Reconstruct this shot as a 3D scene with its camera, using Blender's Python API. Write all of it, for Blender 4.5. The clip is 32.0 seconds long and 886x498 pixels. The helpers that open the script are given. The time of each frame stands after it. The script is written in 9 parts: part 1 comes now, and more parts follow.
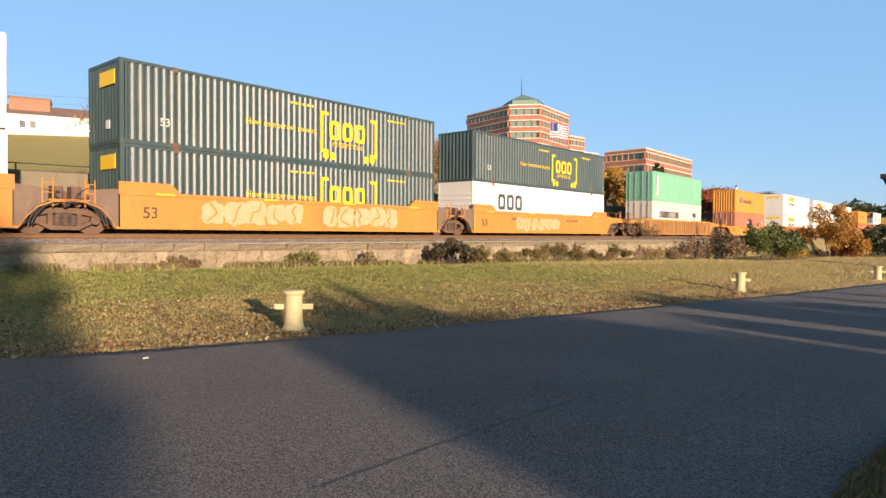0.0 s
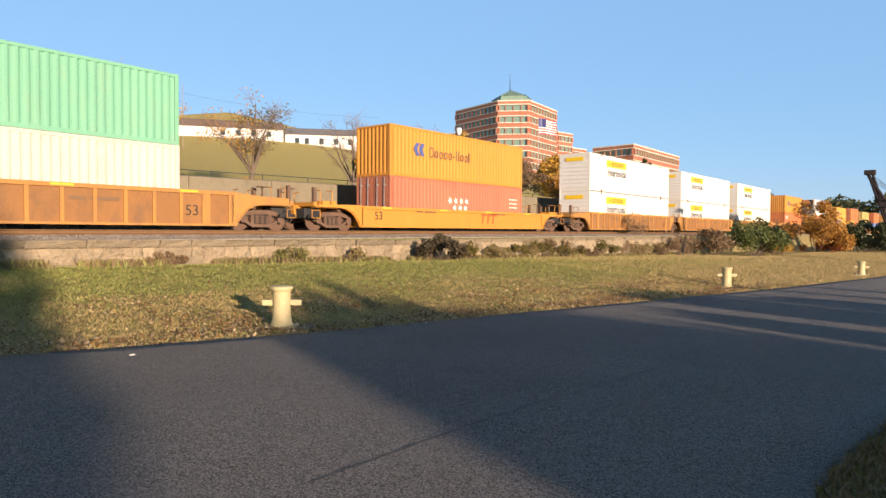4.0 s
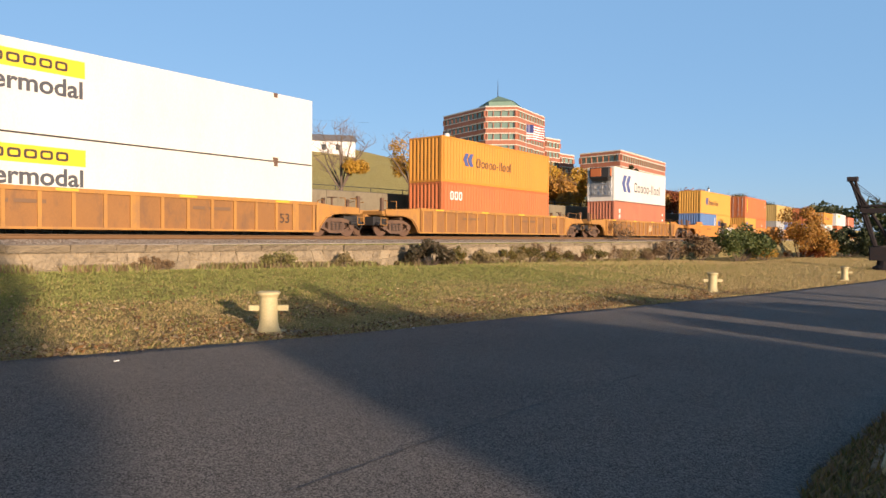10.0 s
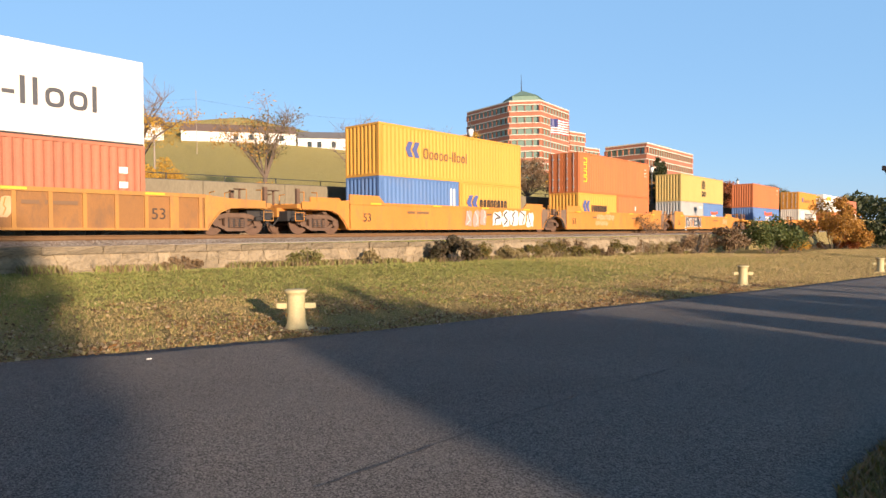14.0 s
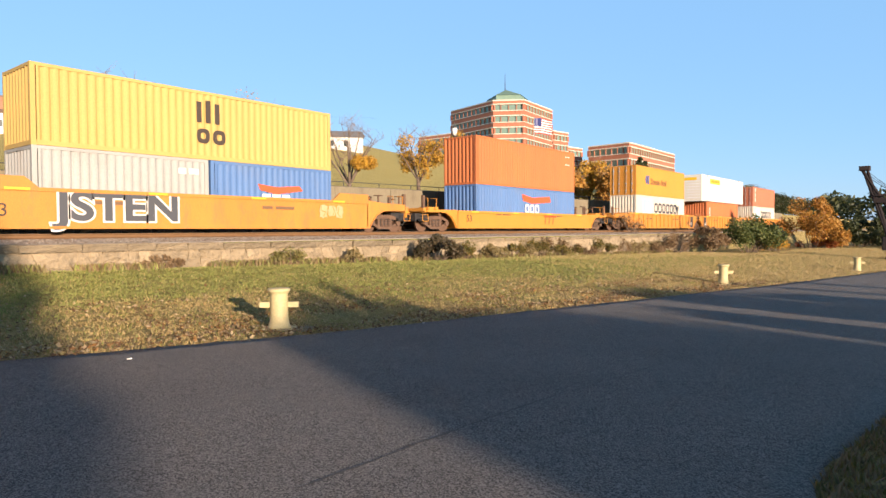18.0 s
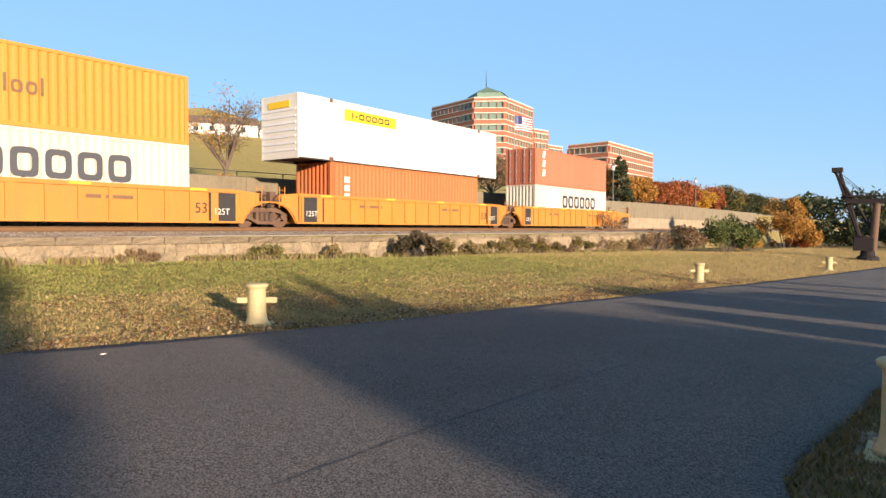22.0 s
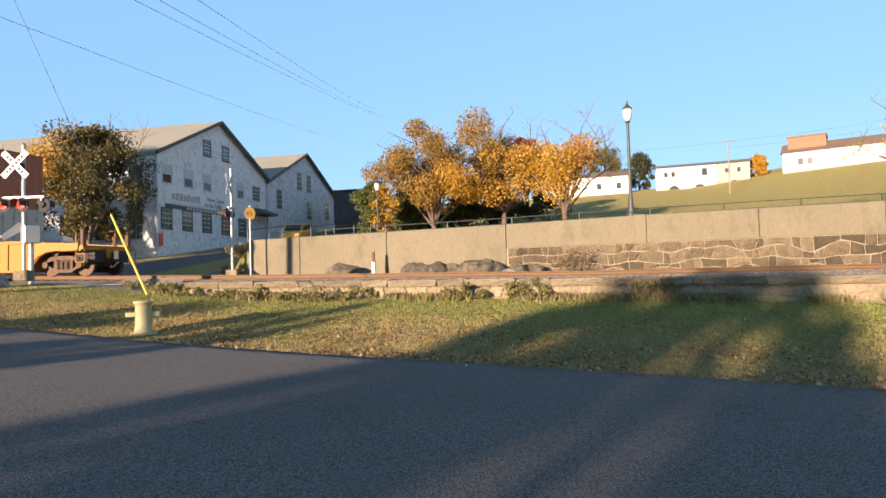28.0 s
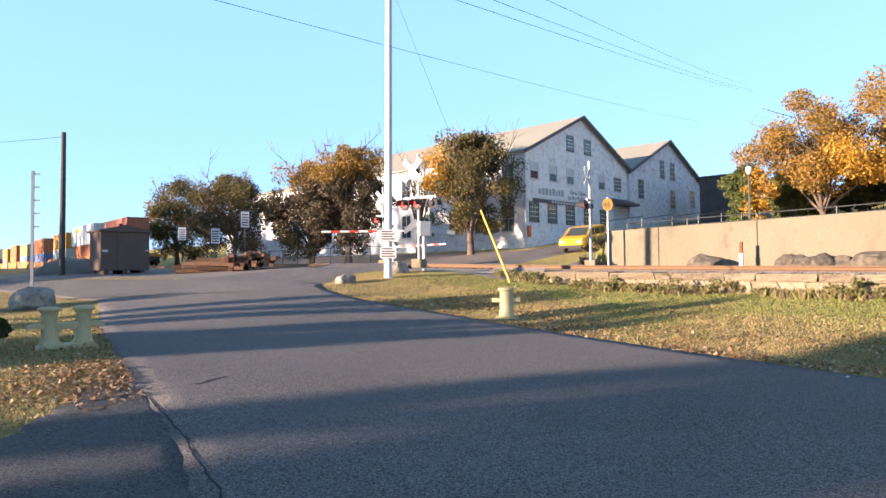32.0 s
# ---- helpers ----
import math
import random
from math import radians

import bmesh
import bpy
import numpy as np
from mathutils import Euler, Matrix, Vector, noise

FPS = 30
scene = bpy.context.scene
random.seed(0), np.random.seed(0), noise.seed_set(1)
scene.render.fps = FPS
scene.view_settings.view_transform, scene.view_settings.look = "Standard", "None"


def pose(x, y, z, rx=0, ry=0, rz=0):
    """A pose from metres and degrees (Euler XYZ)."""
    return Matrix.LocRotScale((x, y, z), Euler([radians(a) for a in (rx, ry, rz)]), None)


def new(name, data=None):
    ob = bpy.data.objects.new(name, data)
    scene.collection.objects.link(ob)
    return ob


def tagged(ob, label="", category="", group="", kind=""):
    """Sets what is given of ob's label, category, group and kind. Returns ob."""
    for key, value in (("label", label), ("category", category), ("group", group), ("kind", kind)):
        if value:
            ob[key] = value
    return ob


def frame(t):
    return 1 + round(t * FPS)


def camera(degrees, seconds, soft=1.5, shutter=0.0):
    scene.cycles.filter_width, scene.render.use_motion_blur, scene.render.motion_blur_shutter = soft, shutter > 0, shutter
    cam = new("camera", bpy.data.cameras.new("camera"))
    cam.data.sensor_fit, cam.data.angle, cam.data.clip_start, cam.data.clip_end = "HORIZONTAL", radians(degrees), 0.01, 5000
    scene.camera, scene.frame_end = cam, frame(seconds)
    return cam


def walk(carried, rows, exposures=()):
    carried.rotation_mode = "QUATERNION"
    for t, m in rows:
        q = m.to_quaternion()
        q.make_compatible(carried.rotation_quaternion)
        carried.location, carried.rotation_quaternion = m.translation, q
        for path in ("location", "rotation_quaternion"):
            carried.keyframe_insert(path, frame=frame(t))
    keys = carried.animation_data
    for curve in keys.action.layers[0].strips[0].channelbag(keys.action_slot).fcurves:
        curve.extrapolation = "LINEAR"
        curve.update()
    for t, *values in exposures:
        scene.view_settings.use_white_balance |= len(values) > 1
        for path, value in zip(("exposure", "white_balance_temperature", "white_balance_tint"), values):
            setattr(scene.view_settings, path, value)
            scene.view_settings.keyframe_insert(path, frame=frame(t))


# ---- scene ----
# camera: one hand-held stand, a slow drift, then a pan to the left
cam = camera(68.67, 32.0, soft=1.5, shutter=0.0)
PATH = [
    (0.0, pose(-0.00, 0.00, 1.60, 88.55, -0.20, -49.49)),
    (0.5, pose(0.00, 0.00, 1.60, 88.47, -0.21, -49.65)),
    (1.0, pose(-0.00, 0.00, 1.60, 88.34, -0.02, -49.74)),
    (1.5, pose(0.00, 0.00, 1.60, 88.25, -0.14, -49.88)),
    (2.0, pose(-0.00, 0.00, 1.60, 88.17, -0.22, -49.96)),
    (2.5, pose(-0.00, 0.00, 1.60, 88.15, -0.15, -50.09)),
    (3.0, pose(0.00, -0.00, 1.60, 88.15, -0.22, -50.21)),
    (3.5, pose(-0.00, -0.00, 1.60, 88.13, -0.18, -50.39)),
    (5.5, pose(0.00, -0.00, 1.60, 88.39, -0.39, -50.84)),
    (6.0, pose(-0.00, -0.00, 1.60, 88.42, -0.61, -50.88)),
    (6.5, pose(0.00, -0.00, 1.60, 88.46, -0.56, -50.94)),
    (7.0, pose(0.00, -0.00, 1.60, 88.48, -0.50, -51.05)),
    (7.5, pose(0.00, -0.00, 1.60, 88.50, -0.51, -51.16)),
    (8.0, pose(-0.00, -0.00, 1.60, 88.54, -0.39, -51.26)),
    (8.5, pose(0.00, -0.00, 1.60, 88.56, -0.21, -51.35)),
    (9.0, pose(-0.00, 0.00, 1.60, 88.59, -0.44, -51.49)),
    (9.5, pose(-0.00, 0.00, 1.60, 88.62, -0.39, -51.57)),
    (10.0, pose(0.00, -0.00, 1.60, 88.65, -0.27, -51.56)),
    (10.5, pose(-0.00, 0.00, 1.60, 88.62, -0.12, -51.43)),
    (11.0, pose(0.00, -0.00, 1.60, 88.66, 0.27, -51.17)),
    (11.5, pose(-0.00, 0.00, 1.60, 88.70, 0.43, -50.69)),
    (12.0, pose(-0.00, 0.00, 1.60, 88.74, 0.51, -50.16)),
    (12.5, pose(-0.00, 0.00, 1.60, 88.75, 0.58, -49.79)),
    (13.0, pose(-0.00, 0.00, 1.60, 88.61, 0.80, -49.61)),
    (13.5, pose(0.00, 0.00, 1.60, 88.49, 0.73, -49.44)),
    (14.0, pose(-0.00, 0.00, 1.60, 88.32, 0.52, -49.36)),
    (14.5, pose(0.00, -0.00, 1.60, 88.19, 0.40, -49.41)),
    (16.5, pose(-0.00, -0.00, 1.60, 88.04, 0.50, -50.06)),
    (17.0, pose(0.00, -0.00, 1.60, 88.22, 0.56, -50.28)),
    (17.5, pose(0.00, -0.00, 1.60, 88.21, 0.43, -50.55)),
    (18.0, pose(0.00, -0.00, 1.60, 88.20, 0.43, -50.79)),
    (18.5, pose(0.00, -0.00, 1.60, 88.16, 0.39, -51.13)),
    (19.0, pose(0.00, -0.00, 1.60, 88.08, 0.31, -51.43)),
    (19.5, pose(0.00, -0.00, 1.60, 88.05, 0.34, -51.75)),
    (20.0, pose(0.00, -0.00, 1.60, 87.99, 0.25, -51.95)),
    (20.5, pose(-0.00, 0.00, 1.60, 87.96, -0.13, -52.07)),
    (21.0, pose(0.00, -0.00, 1.60, 87.93, 0.18, -52.29)),
    (21.5, pose(0.00, -0.00, 1.60, 87.95, -0.18, -52.42)),
    (22.0, pose(-0.00, -0.00, 1.60, 87.89, -0.13, -52.56)),
    (22.5, pose(-0.00, 0.00, 1.60, 87.97, -0.49, -52.50)),
    (23.0, pose(-0.00, -0.00, 1.60, 88.18, -0.25, -52.50)),
    (23.5, pose(-0.00, 0.00, 1.60, 88.12, -0.03, -52.52)),
    (24.0, pose(-0.00, 0.00, 1.60, 88.27, -0.28, -52.17)),
    (24.2, pose(-0.01, 0.02, 1.59, 88.43, -0.15, -51.25)),
    (24.4, pose(-0.01, 0.03, 1.59, 88.58, -0.01, -49.30)),
    (24.5, pose(-0.02, 0.04, 1.58, 88.66, 0.06, -48.10)),
    (26.5, pose(-0.22, -0.01, 1.62, 90.82, 0.82, -17.73)),
    (27.0, pose(-0.30, 0.09, 1.62, 91.58, 1.07, -8.28)),
    (27.5, pose(-0.30, -0.03, 1.60, 92.19, 1.10, 2.35)),
    (28.0, pose(-0.26, -0.06, 1.60, 92.20, 1.67, 12.51)),
    (28.5, pose(-0.20, -0.01, 1.60, 90.84, 1.22, 22.34)),
    (29.0, pose(-0.12, 0.06, 1.59, 90.59, 1.75, 28.72)),
    (29.5, pose(-0.01, 0.05, 1.59, 89.63, 2.16, 34.07)),
    (30.0, pose(-0.04, 0.10, 1.59, 90.16, 2.19, 37.84)),
    (30.5, pose(-0.07, 0.11, 1.60, 90.82, 1.48, 40.85)),
    (31.0, pose(-0.05, 0.11, 1.61, 91.34, 1.24, 43.29)),
    (31.5, pose(-0.04, 0.12, 1.60, 91.71, 1.12, 43.86)),
    (32.0, pose(-0.03, 0.12, 1.60, 92.03, 0.66, 43.87)),
]
walk(cam, PATH, [(0, 0.70, 6500, 22), (6.2, 0.67, 6500, 22), (7.2, 0.50, 6500, 22), (9, 0.40, 6500, 22), (10, 0.5, 6500, 22), (11.2, 0.70, 6500, 22), (15, 0.76, 6500, 21), (18, 0.86, 6400, 20), (24, 0.84, 6400, 21), (26.5, 0.85, 6500, 22), (28, 1.0, 6500, 21), (30, 1.42, 6400, 24), (32, 1.5, 6250, 26)])

# ---- light ----
SUN_WAY = Vector((1.30, 3.60, -0.56)).normalized()
sun = new("sun", bpy.data.lights.new("sun", "SUN"))
sun.data.energy, sun.data.angle, sun.data.color = 5.5, radians(0.8), (1.0, 0.80, 0.56)
sun.rotation_euler = SUN_WAY.to_track_quat("-Z", "Y").to_euler()
world = bpy.data.worlds.new("sky")
scene.world = world
world.use_nodes = True
wn = world.node_tree
sky = wn.nodes.new("ShaderNodeTexSky")
sky.sky_type, sky.sun_disc = "NISHITA", False
sky.sun_elevation, sky.sun_rotation = radians(8.5), radians(200)
sky.air_density, sky.dust_density, sky.ozone_density, sky.altitude = 1.0, 0.1, 2.2, 20
haze = wn.nodes.new("ShaderNodeMix")
haze.data_type = "RGBA"
# the bright low sky passes into a deeper blue overhead
tcw, sepw = wn.nodes.new("ShaderNodeTexCoord"), wn.nodes.new("ShaderNodeSeparateXYZ")
wn.links.new(tcw.outputs["Generated"], sepw.inputs[0])


def sky_ramp(z0, z1, a, b):
    q = wn.nodes.new("ShaderNodeMapRange")
    q.interpolation_type = "SMOOTHSTEP"
    for i, v in enumerate((z0, z1, a, b)):
        q.inputs[i + 1].default_value = v
    wn.links.new(sepw.outputs[2], q.inputs[0])
    return q.outputs[0]


wn.links.new(sky_ramp(0.35, 0.85, 0.74, 0.1), haze.inputs[0])
haze.inputs[7].default_value = (1.14, 2.46, 3.85, 1)
wn.links.new(sky.outputs[0], haze.inputs[6])
deep = wn.nodes.new("ShaderNodeMix")
deep.data_type, deep.blend_type = "RGBA", "MULTIPLY"
deep.inputs[0].default_value = 1.0
wn.links.new(haze.outputs[2], deep.inputs[6])
wn.links.new(sky_ramp(0.35, 0.9, 1.0, 0.42), deep.inputs[7])
wn.links.new(deep.outputs[2], wn.nodes["Background"].inputs[0])
wn.nodes["Background"].inputs[1].default_value = 0.142


# ---- materials ----
def mat(name, base, second=None, rough=0.7, metal=0.0, scale=3.0, fine=60.0, bump=0.15, amount=0.5, random_tint=0.0, dirt=None, dirt_amount=0.0, stretch=(1, 1, 1), coat=0.0, relief=0.02, grain=None):
    """Procedural surface: two scales of noise between two colours, fine relief, optional dirt and a tint by object."""
    m = bpy.data.materials.new(name)
    m.use_nodes = True
    nt = m.node_tree
    n, l = nt.nodes, nt.links
    b = n["Principled BSDF"]
    b.inputs["Roughness"].default_value, b.inputs["Metallic"].default_value = rough, metal
    b.inputs["Coat Weight"].default_value = coat
    second = second or tuple(c * 0.72 for c in base)
    tc, mp = n.new("ShaderNodeTexCoord"), n.new("ShaderNodeMapping")
    mp.inputs["Scale"].default_value = stretch
    l.new(tc.outputs["Object"], mp.inputs[0])
    big, small = n.new("ShaderNodeTexNoise"), n.new("ShaderNodeTexNoise")
    for node, s, d in ((big, scale, 5), (small, fine, 3)):
        node.inputs["Scale"].default_value, node.inputs["Detail"].default_value = s, d
        l.new(mp.outputs[0], node.inputs["Vector"])
    mix = n.new("ShaderNodeMix")
    mix.data_type = "RGBA"
    ramp = n.new("ShaderNodeMapRange")
    ramp.inputs[1].default_value, ramp.inputs[2].default_value = 0.36, 0.66
    ramp.inputs[4].default_value = amount
    l.new(big.outputs[0], ramp.inputs[0])
    l.new(ramp.outputs[0], mix.inputs[0])
    mix.inputs[6].default_value, mix.inputs[7].default_value = (*base, 1), (*second, 1)
    out = mix.outputs[2]
    mul = n.new("ShaderNodeMix")
    mul.data_type, mul.blend_type = "RGBA", "MULTIPLY"
    mul.inputs[0].default_value = 0.45
    l.new(out, mul.inputs[6])
    rr = n.new("ShaderNodeMapRange")
    rr.inputs[1].default_value, rr.inputs[2].default_value, rr.inputs[3].default_value, rr.inputs[4].default_value = 0.3, 0.7, 0.7, 1.1
    l.new(small.outputs[0], rr.inputs[0])
    l.new(rr.outputs[0], mul.inputs[7])
    out = mul.outputs[2]
    if grain:
        gn, gr, gm = n.new("ShaderNodeTexVoronoi"), n.new("ShaderNodeMapRange"), n.new("ShaderNodeMix")
        gm.data_type, gm.blend_type = "RGBA", "MULTIPLY"
        gn.inputs["Scale"].default_value = grain[0]
        l.new(mp.outputs[0], gn.inputs["Vector"])
        bw = n.new("ShaderNodeRGBToBW")
        l.new(gn.outputs["Color"], bw.inputs[0])
        gr.inputs[1].default_value, gr.inputs[2].default_value, gr.inputs[3].default_value, gr.inputs[4].default_value = 0.25, 0.8, grain[1], grain[2]
        l.new(bw.outputs[0], gr.inputs[0])
        gm.inputs[0].default_value = 1.0
        l.new(out, gm.inputs[6])
        l.new(gr.outputs[0], gm.inputs[7])
        out = gm.outputs[2]
    if dirt:
        dn, dr, dm = n.new("ShaderNodeTexNoise"), n.new("ShaderNodeMapRange"), n.new("ShaderNodeMix")
        dm.data_type = "RGBA"
        dn.inputs["Scale"].default_value, dn.inputs["Detail"].default_value = scale * 2.3, 8
        dn.inputs["Roughness"].default_value = 0.7
        l.new(mp.outputs[0], dn.inputs["Vector"])
        dr.inputs[1].default_value, dr.inputs[2].default_value, dr.inputs[4].default_value = 0.50, 0.68, dirt_amount
        l.new(dn.outputs[0], dr.inputs[0])
        l.new(dr.outputs[0], dm.inputs[0])
        l.new(out, dm.inputs[6])
        dm.inputs[7].default_value = (*dirt, 1)
        out = dm.outputs[2]
    if random_tint:
        oi, hv = n.new("ShaderNodeObjectInfo"), n.new("ShaderNodeHueSaturation")
        rm = n.new("ShaderNodeMapRange")
        rm.inputs[3].default_value, rm.inputs[4].default_value = 1 - random_tint, 1 + random_tint
        l.new(oi.outputs["Random"], rm.inputs[0])
        l.new(rm.outputs[0], hv.inputs["Value"])
        l.new(out, hv.inputs["Color"])
        out = hv.outputs[0]
    l.new(out, b.inputs["Base Color"])
    if bump:
        bp = n.new("ShaderNodeBump")
        bp.inputs["Strength"].default_value, bp.inputs["Distance"].default_value = bump, relief
        l.new(small.outputs[0], bp.inputs["Height"])
        l.new(bp.outputs[0], b.inputs["Normal"])
    return m


def leaf_mat(name, a, b_, c):
    """Leaves: one of three tints by island, a little light let through."""
    m = bpy.data.materials.new(name)
    m.use_nodes = True
    n, l = m.node_tree.nodes, m.node_tree.links
    b = n["Principled BSDF"]
    b.inputs["Roughness"].default_value = 0.6
    g, r = n.new("ShaderNodeNewGeometry"), n.new("ShaderNodeValToRGB")
    r.color_ramp.elements[0].color, r.color_ramp.elements[1].color = (*a, 1), (*c, 1)
    e = r.color_ramp.elements.new(0.5)
    e.color = (*b_, 1)
    l.new(g.outputs["Random Per Island"], r.inputs[0])
    l.new(r.outputs[0], b.inputs["Base Color"])
    tr, ad = n.new("ShaderNodeBsdfTranslucent"), n.new("ShaderNodeMixShader")
    l.new(r.outputs[0], tr.inputs[0])
    ad.inputs[0].default_value = 0.3
    l.new(b.outputs[0], ad.inputs[1])
    l.new(tr.outputs[0], ad.inputs[2])
    l.new(ad.outputs[0], n["Material Output"].inputs[0])
    return m


def plain(name, base, rough=0.5, metal=0.0, glow=0.0):
    m = bpy.data.materials.new(name)
    m.use_nodes = True
    b = m.node_tree.nodes["Principled BSDF"]
    b.inputs["Base Color"].default_value = (*base, 1)
    b.inputs["Roughness"].default_value, b.inputs["Metallic"].default_value = rough, metal
    if glow:
        b.inputs["Emission Color"].default_value, b.inputs["Emission Strength"].default_value = (*base, 1), glow
    return m


M = dict(
    asphalt=mat("asphalt", (0.206, 0.186, 0.164), (0.146, 0.133, 0.120), 0.92, scale=0.35, fine=85, bump=1.0, dirt=(0.19, 0.178, 0.16), dirt_amount=0.45, relief=0.04, grain=(95, 0.36, 1.7)),
    concrete=mat("concrete", (0.225, 0.192, 0.125), (0.175, 0.148, 0.096), 0.9, scale=0.5, fine=18, bump=0.3, dirt=(0.11, 0.088, 0.06), dirt_amount=0.6, stretch=(1, 1, 0.45)),
    coping=mat("coping_stone", (0.33, 0.262, 0.165), (0.20, 0.155, 0.098), 0.94, scale=1.6, fine=9, bump=1.0, dirt=(0.12, 0.10, 0.07), dirt_amount=0.75, random_tint=0.2, relief=0.09),
    rubble=mat("rubble_stone", (0.15, 0.112, 0.066), (0.065, 0.05, 0.034), 0.92, scale=2.6, fine=14, bump=1.0, random_tint=0.5, relief=0.09, dirt=(0.22, 0.175, 0.11), dirt_amount=0.5),
    mortar=mat("mortar", (0.37, 0.30, 0.20), (0.21, 0.165, 0.105), 0.95, scale=2, fine=25, bump=0.5),
    ballast=mat("ballast", (0.30, 0.27, 0.23), (0.20, 0.17, 0.14), 0.95, scale=2.5, fine=22, bump=1.0, dirt=(0.20, 0.12, 0.07), dirt_amount=0.5),
    rail=mat("rail_steel", (0.20, 0.112, 0.05), (0.15, 0.08, 0.038), 0.75, metal=0.2, scale=3),
    railtop=plain("worn_rail_head", (0.35, 0.31, 0.28), 0.35, 0.8),
    tie=mat("timber_tie", (0.10, 0.075, 0.055), (0.06, 0.045, 0.035), 0.9, scale=4),
    carplate=mat("brown_end_plate_paint", (0.17, 0.115, 0.08), (0.12, 0.08, 0.055), 0.75, scale=1.5, dirt=(0.30, 0.18, 0.09), dirt_amount=0.4),
    iron=mat("brown_iron", (0.135, 0.078, 0.048), (0.075, 0.045, 0.03), 0.8, scale=3, dirt=(0.20, 0.12, 0.07), dirt_amount=0.5),
    dark=mat("dark_iron", (0.035, 0.032, 0.03), (0.02, 0.02, 0.02), 0.7),
    wheel=mat("rusty_wheel", (0.155, 0.088, 0.054), (0.10, 0.06, 0.04), 0.7, metal=0.2, scale=5),
    tread=plain("bright_tread", (0.42, 0.40, 0.38), 0.35, 0.9),
    caryellow=mat("faded_yellow_paint", (0.51, 0.215, 0.03), (0.42, 0.17, 0.028), 0.6, scale=1.2, dirt=(0.36, 0.17, 0.06), dirt_amount=0.45, stretch=(1, 1, 0.35)),
    carorange=mat("rust_orange_paint", (0.53, 0.225, 0.036), (0.43, 0.165, 0.028), 0.7, scale=0.9, dirt=(0.30, 0.14, 0.06), dirt_amount=0.6, stretch=(1, 1, 0.4)),
    carbrown=mat("weathered_yellow_brown_paint", (0.43, 0.21, 0.045), (0.31, 0.145, 0.036), 0.75, scale=0.9, dirt=(0.22, 0.12, 0.06), dirt_amount=0.7, stretch=(1, 1, 0.4)),
    cardirty=mat("grimy_brown_panel_paint", (0.29, 0.135, 0.04), (0.20, 0.095, 0.032), 0.8, scale=0.9, dirt=(0.14, 0.08, 0.045), dirt_amount=0.7, stretch=(1, 1, 0.4)),
    carbright=mat("bright_yellow_paint", (0.55, 0.24, 0.03), (0.48, 0.205, 0.03), 0.5, scale=1.2, dirt=(0.45, 0.24, 0.06), dirt_amount=0.25, stretch=(1, 1, 0.35)),
    yellowstripe=plain("yellow_marking", (0.66, 0.40, 0.03), 0.5),
    letter=plain("dark_lettering", (0.05, 0.035, 0.025), 0.6),
    lettergrey=plain("grey_lettering", (0.06, 0.065, 0.075), 0.6),
    letterwhite=plain("white_lettering", (0.64, 0.62, 0.57), 0.6),
    letteryellow=plain("yellow_lettering", (0.80, 0.52, 0.015), 0.5),
    letterblue=plain("blue_lettering", (0.07, 0.10, 0.26), 0.6),
    letterred=plain("red_lettering", (0.72, 0.10, 0.03), 0.5),
    lettercyan=plain("pale_blue_marking", (0.30, 0.62, 0.72), 0.5),
    grey=mat("galvanised_steel", (0.42, 0.42, 0.41), (0.33, 0.33, 0.32), 0.5, metal=0.5, scale=3),
    white=mat("white_painted_steel", (0.78, 0.78, 0.76), (0.70, 0.69, 0.66), 0.5, scale=1.0, dirt=(0.5, 0.45, 0.38), dirt_amount=0.25),
    bollard=mat("cream_yellow_paint", (0.54, 0.455, 0.235), (0.46, 0.38, 0.18), 0.6, scale=4, fine=30, dirt=(0.36, 0.27, 0.12), dirt_amount=0.3),
)


# ---- mesh helpers ----
def part(name, bm, material, parent=None, label="", smooth=False):
    """Links a bmesh as one mesh object under a thing or a part."""
    me = bpy.data.meshes.new(name)
    bm.to_mesh(me)
    bm.free()
    me.materials.append(material)
    if smooth:
        for p in me.polygons:
            p.use_smooth = True
    ob = new(name, me)
    if parent:
        ob.parent = parent
    if label:
        ob["label"] = label
    return ob


def box(bm, x0, x1, y0, y1, z0, z1, chamfer=0.0):
    """A box; with a chamfer its upright edges are cut."""
    if chamfer:
        c = chamfer
        ring = [(x0 + c, y0), (x1 - c, y0), (x1, y0 + c), (x1, y1 - c), (x1 - c, y1), (x0 + c, y1), (x0, y1 - c), (x0, y0 + c)]
    else:
        ring = [(x0, y0), (x1, y0), (x1, y1), (x0, y1)]
    prism(bm, ring, z0, z1)


def prism(bm, ring, z0, z1, m=None):
    """A straight prism over a counter-clockwise ring of (x, y); m places it."""
    lo = [bm.verts.new((m @ Vector((x, y, z0))) if m else (x, y, z0)) for x, y in ring]
    hi = [bm.verts.new((m @ Vector((x, y, z1))) if m else (x, y, z1)) for x, y in ring]
    n = len(ring)
    bm.faces.new(lo[::-1])
    bm.faces.new(hi)
    for i in range(n):
        bm.faces.new((lo[i], lo[(i + 1) % n], hi[(i + 1) % n], hi[i]))


SIDEWAYS = Matrix.Rotation(radians(90), 4, "X")  # a ring in (x, z), pushed along -y


def slab(bm, ring, y0, y1):
    """A prism over a ring of (x, z) between two values of y."""
    prism(bm, ring, -y1, -y0, SIDEWAYS)


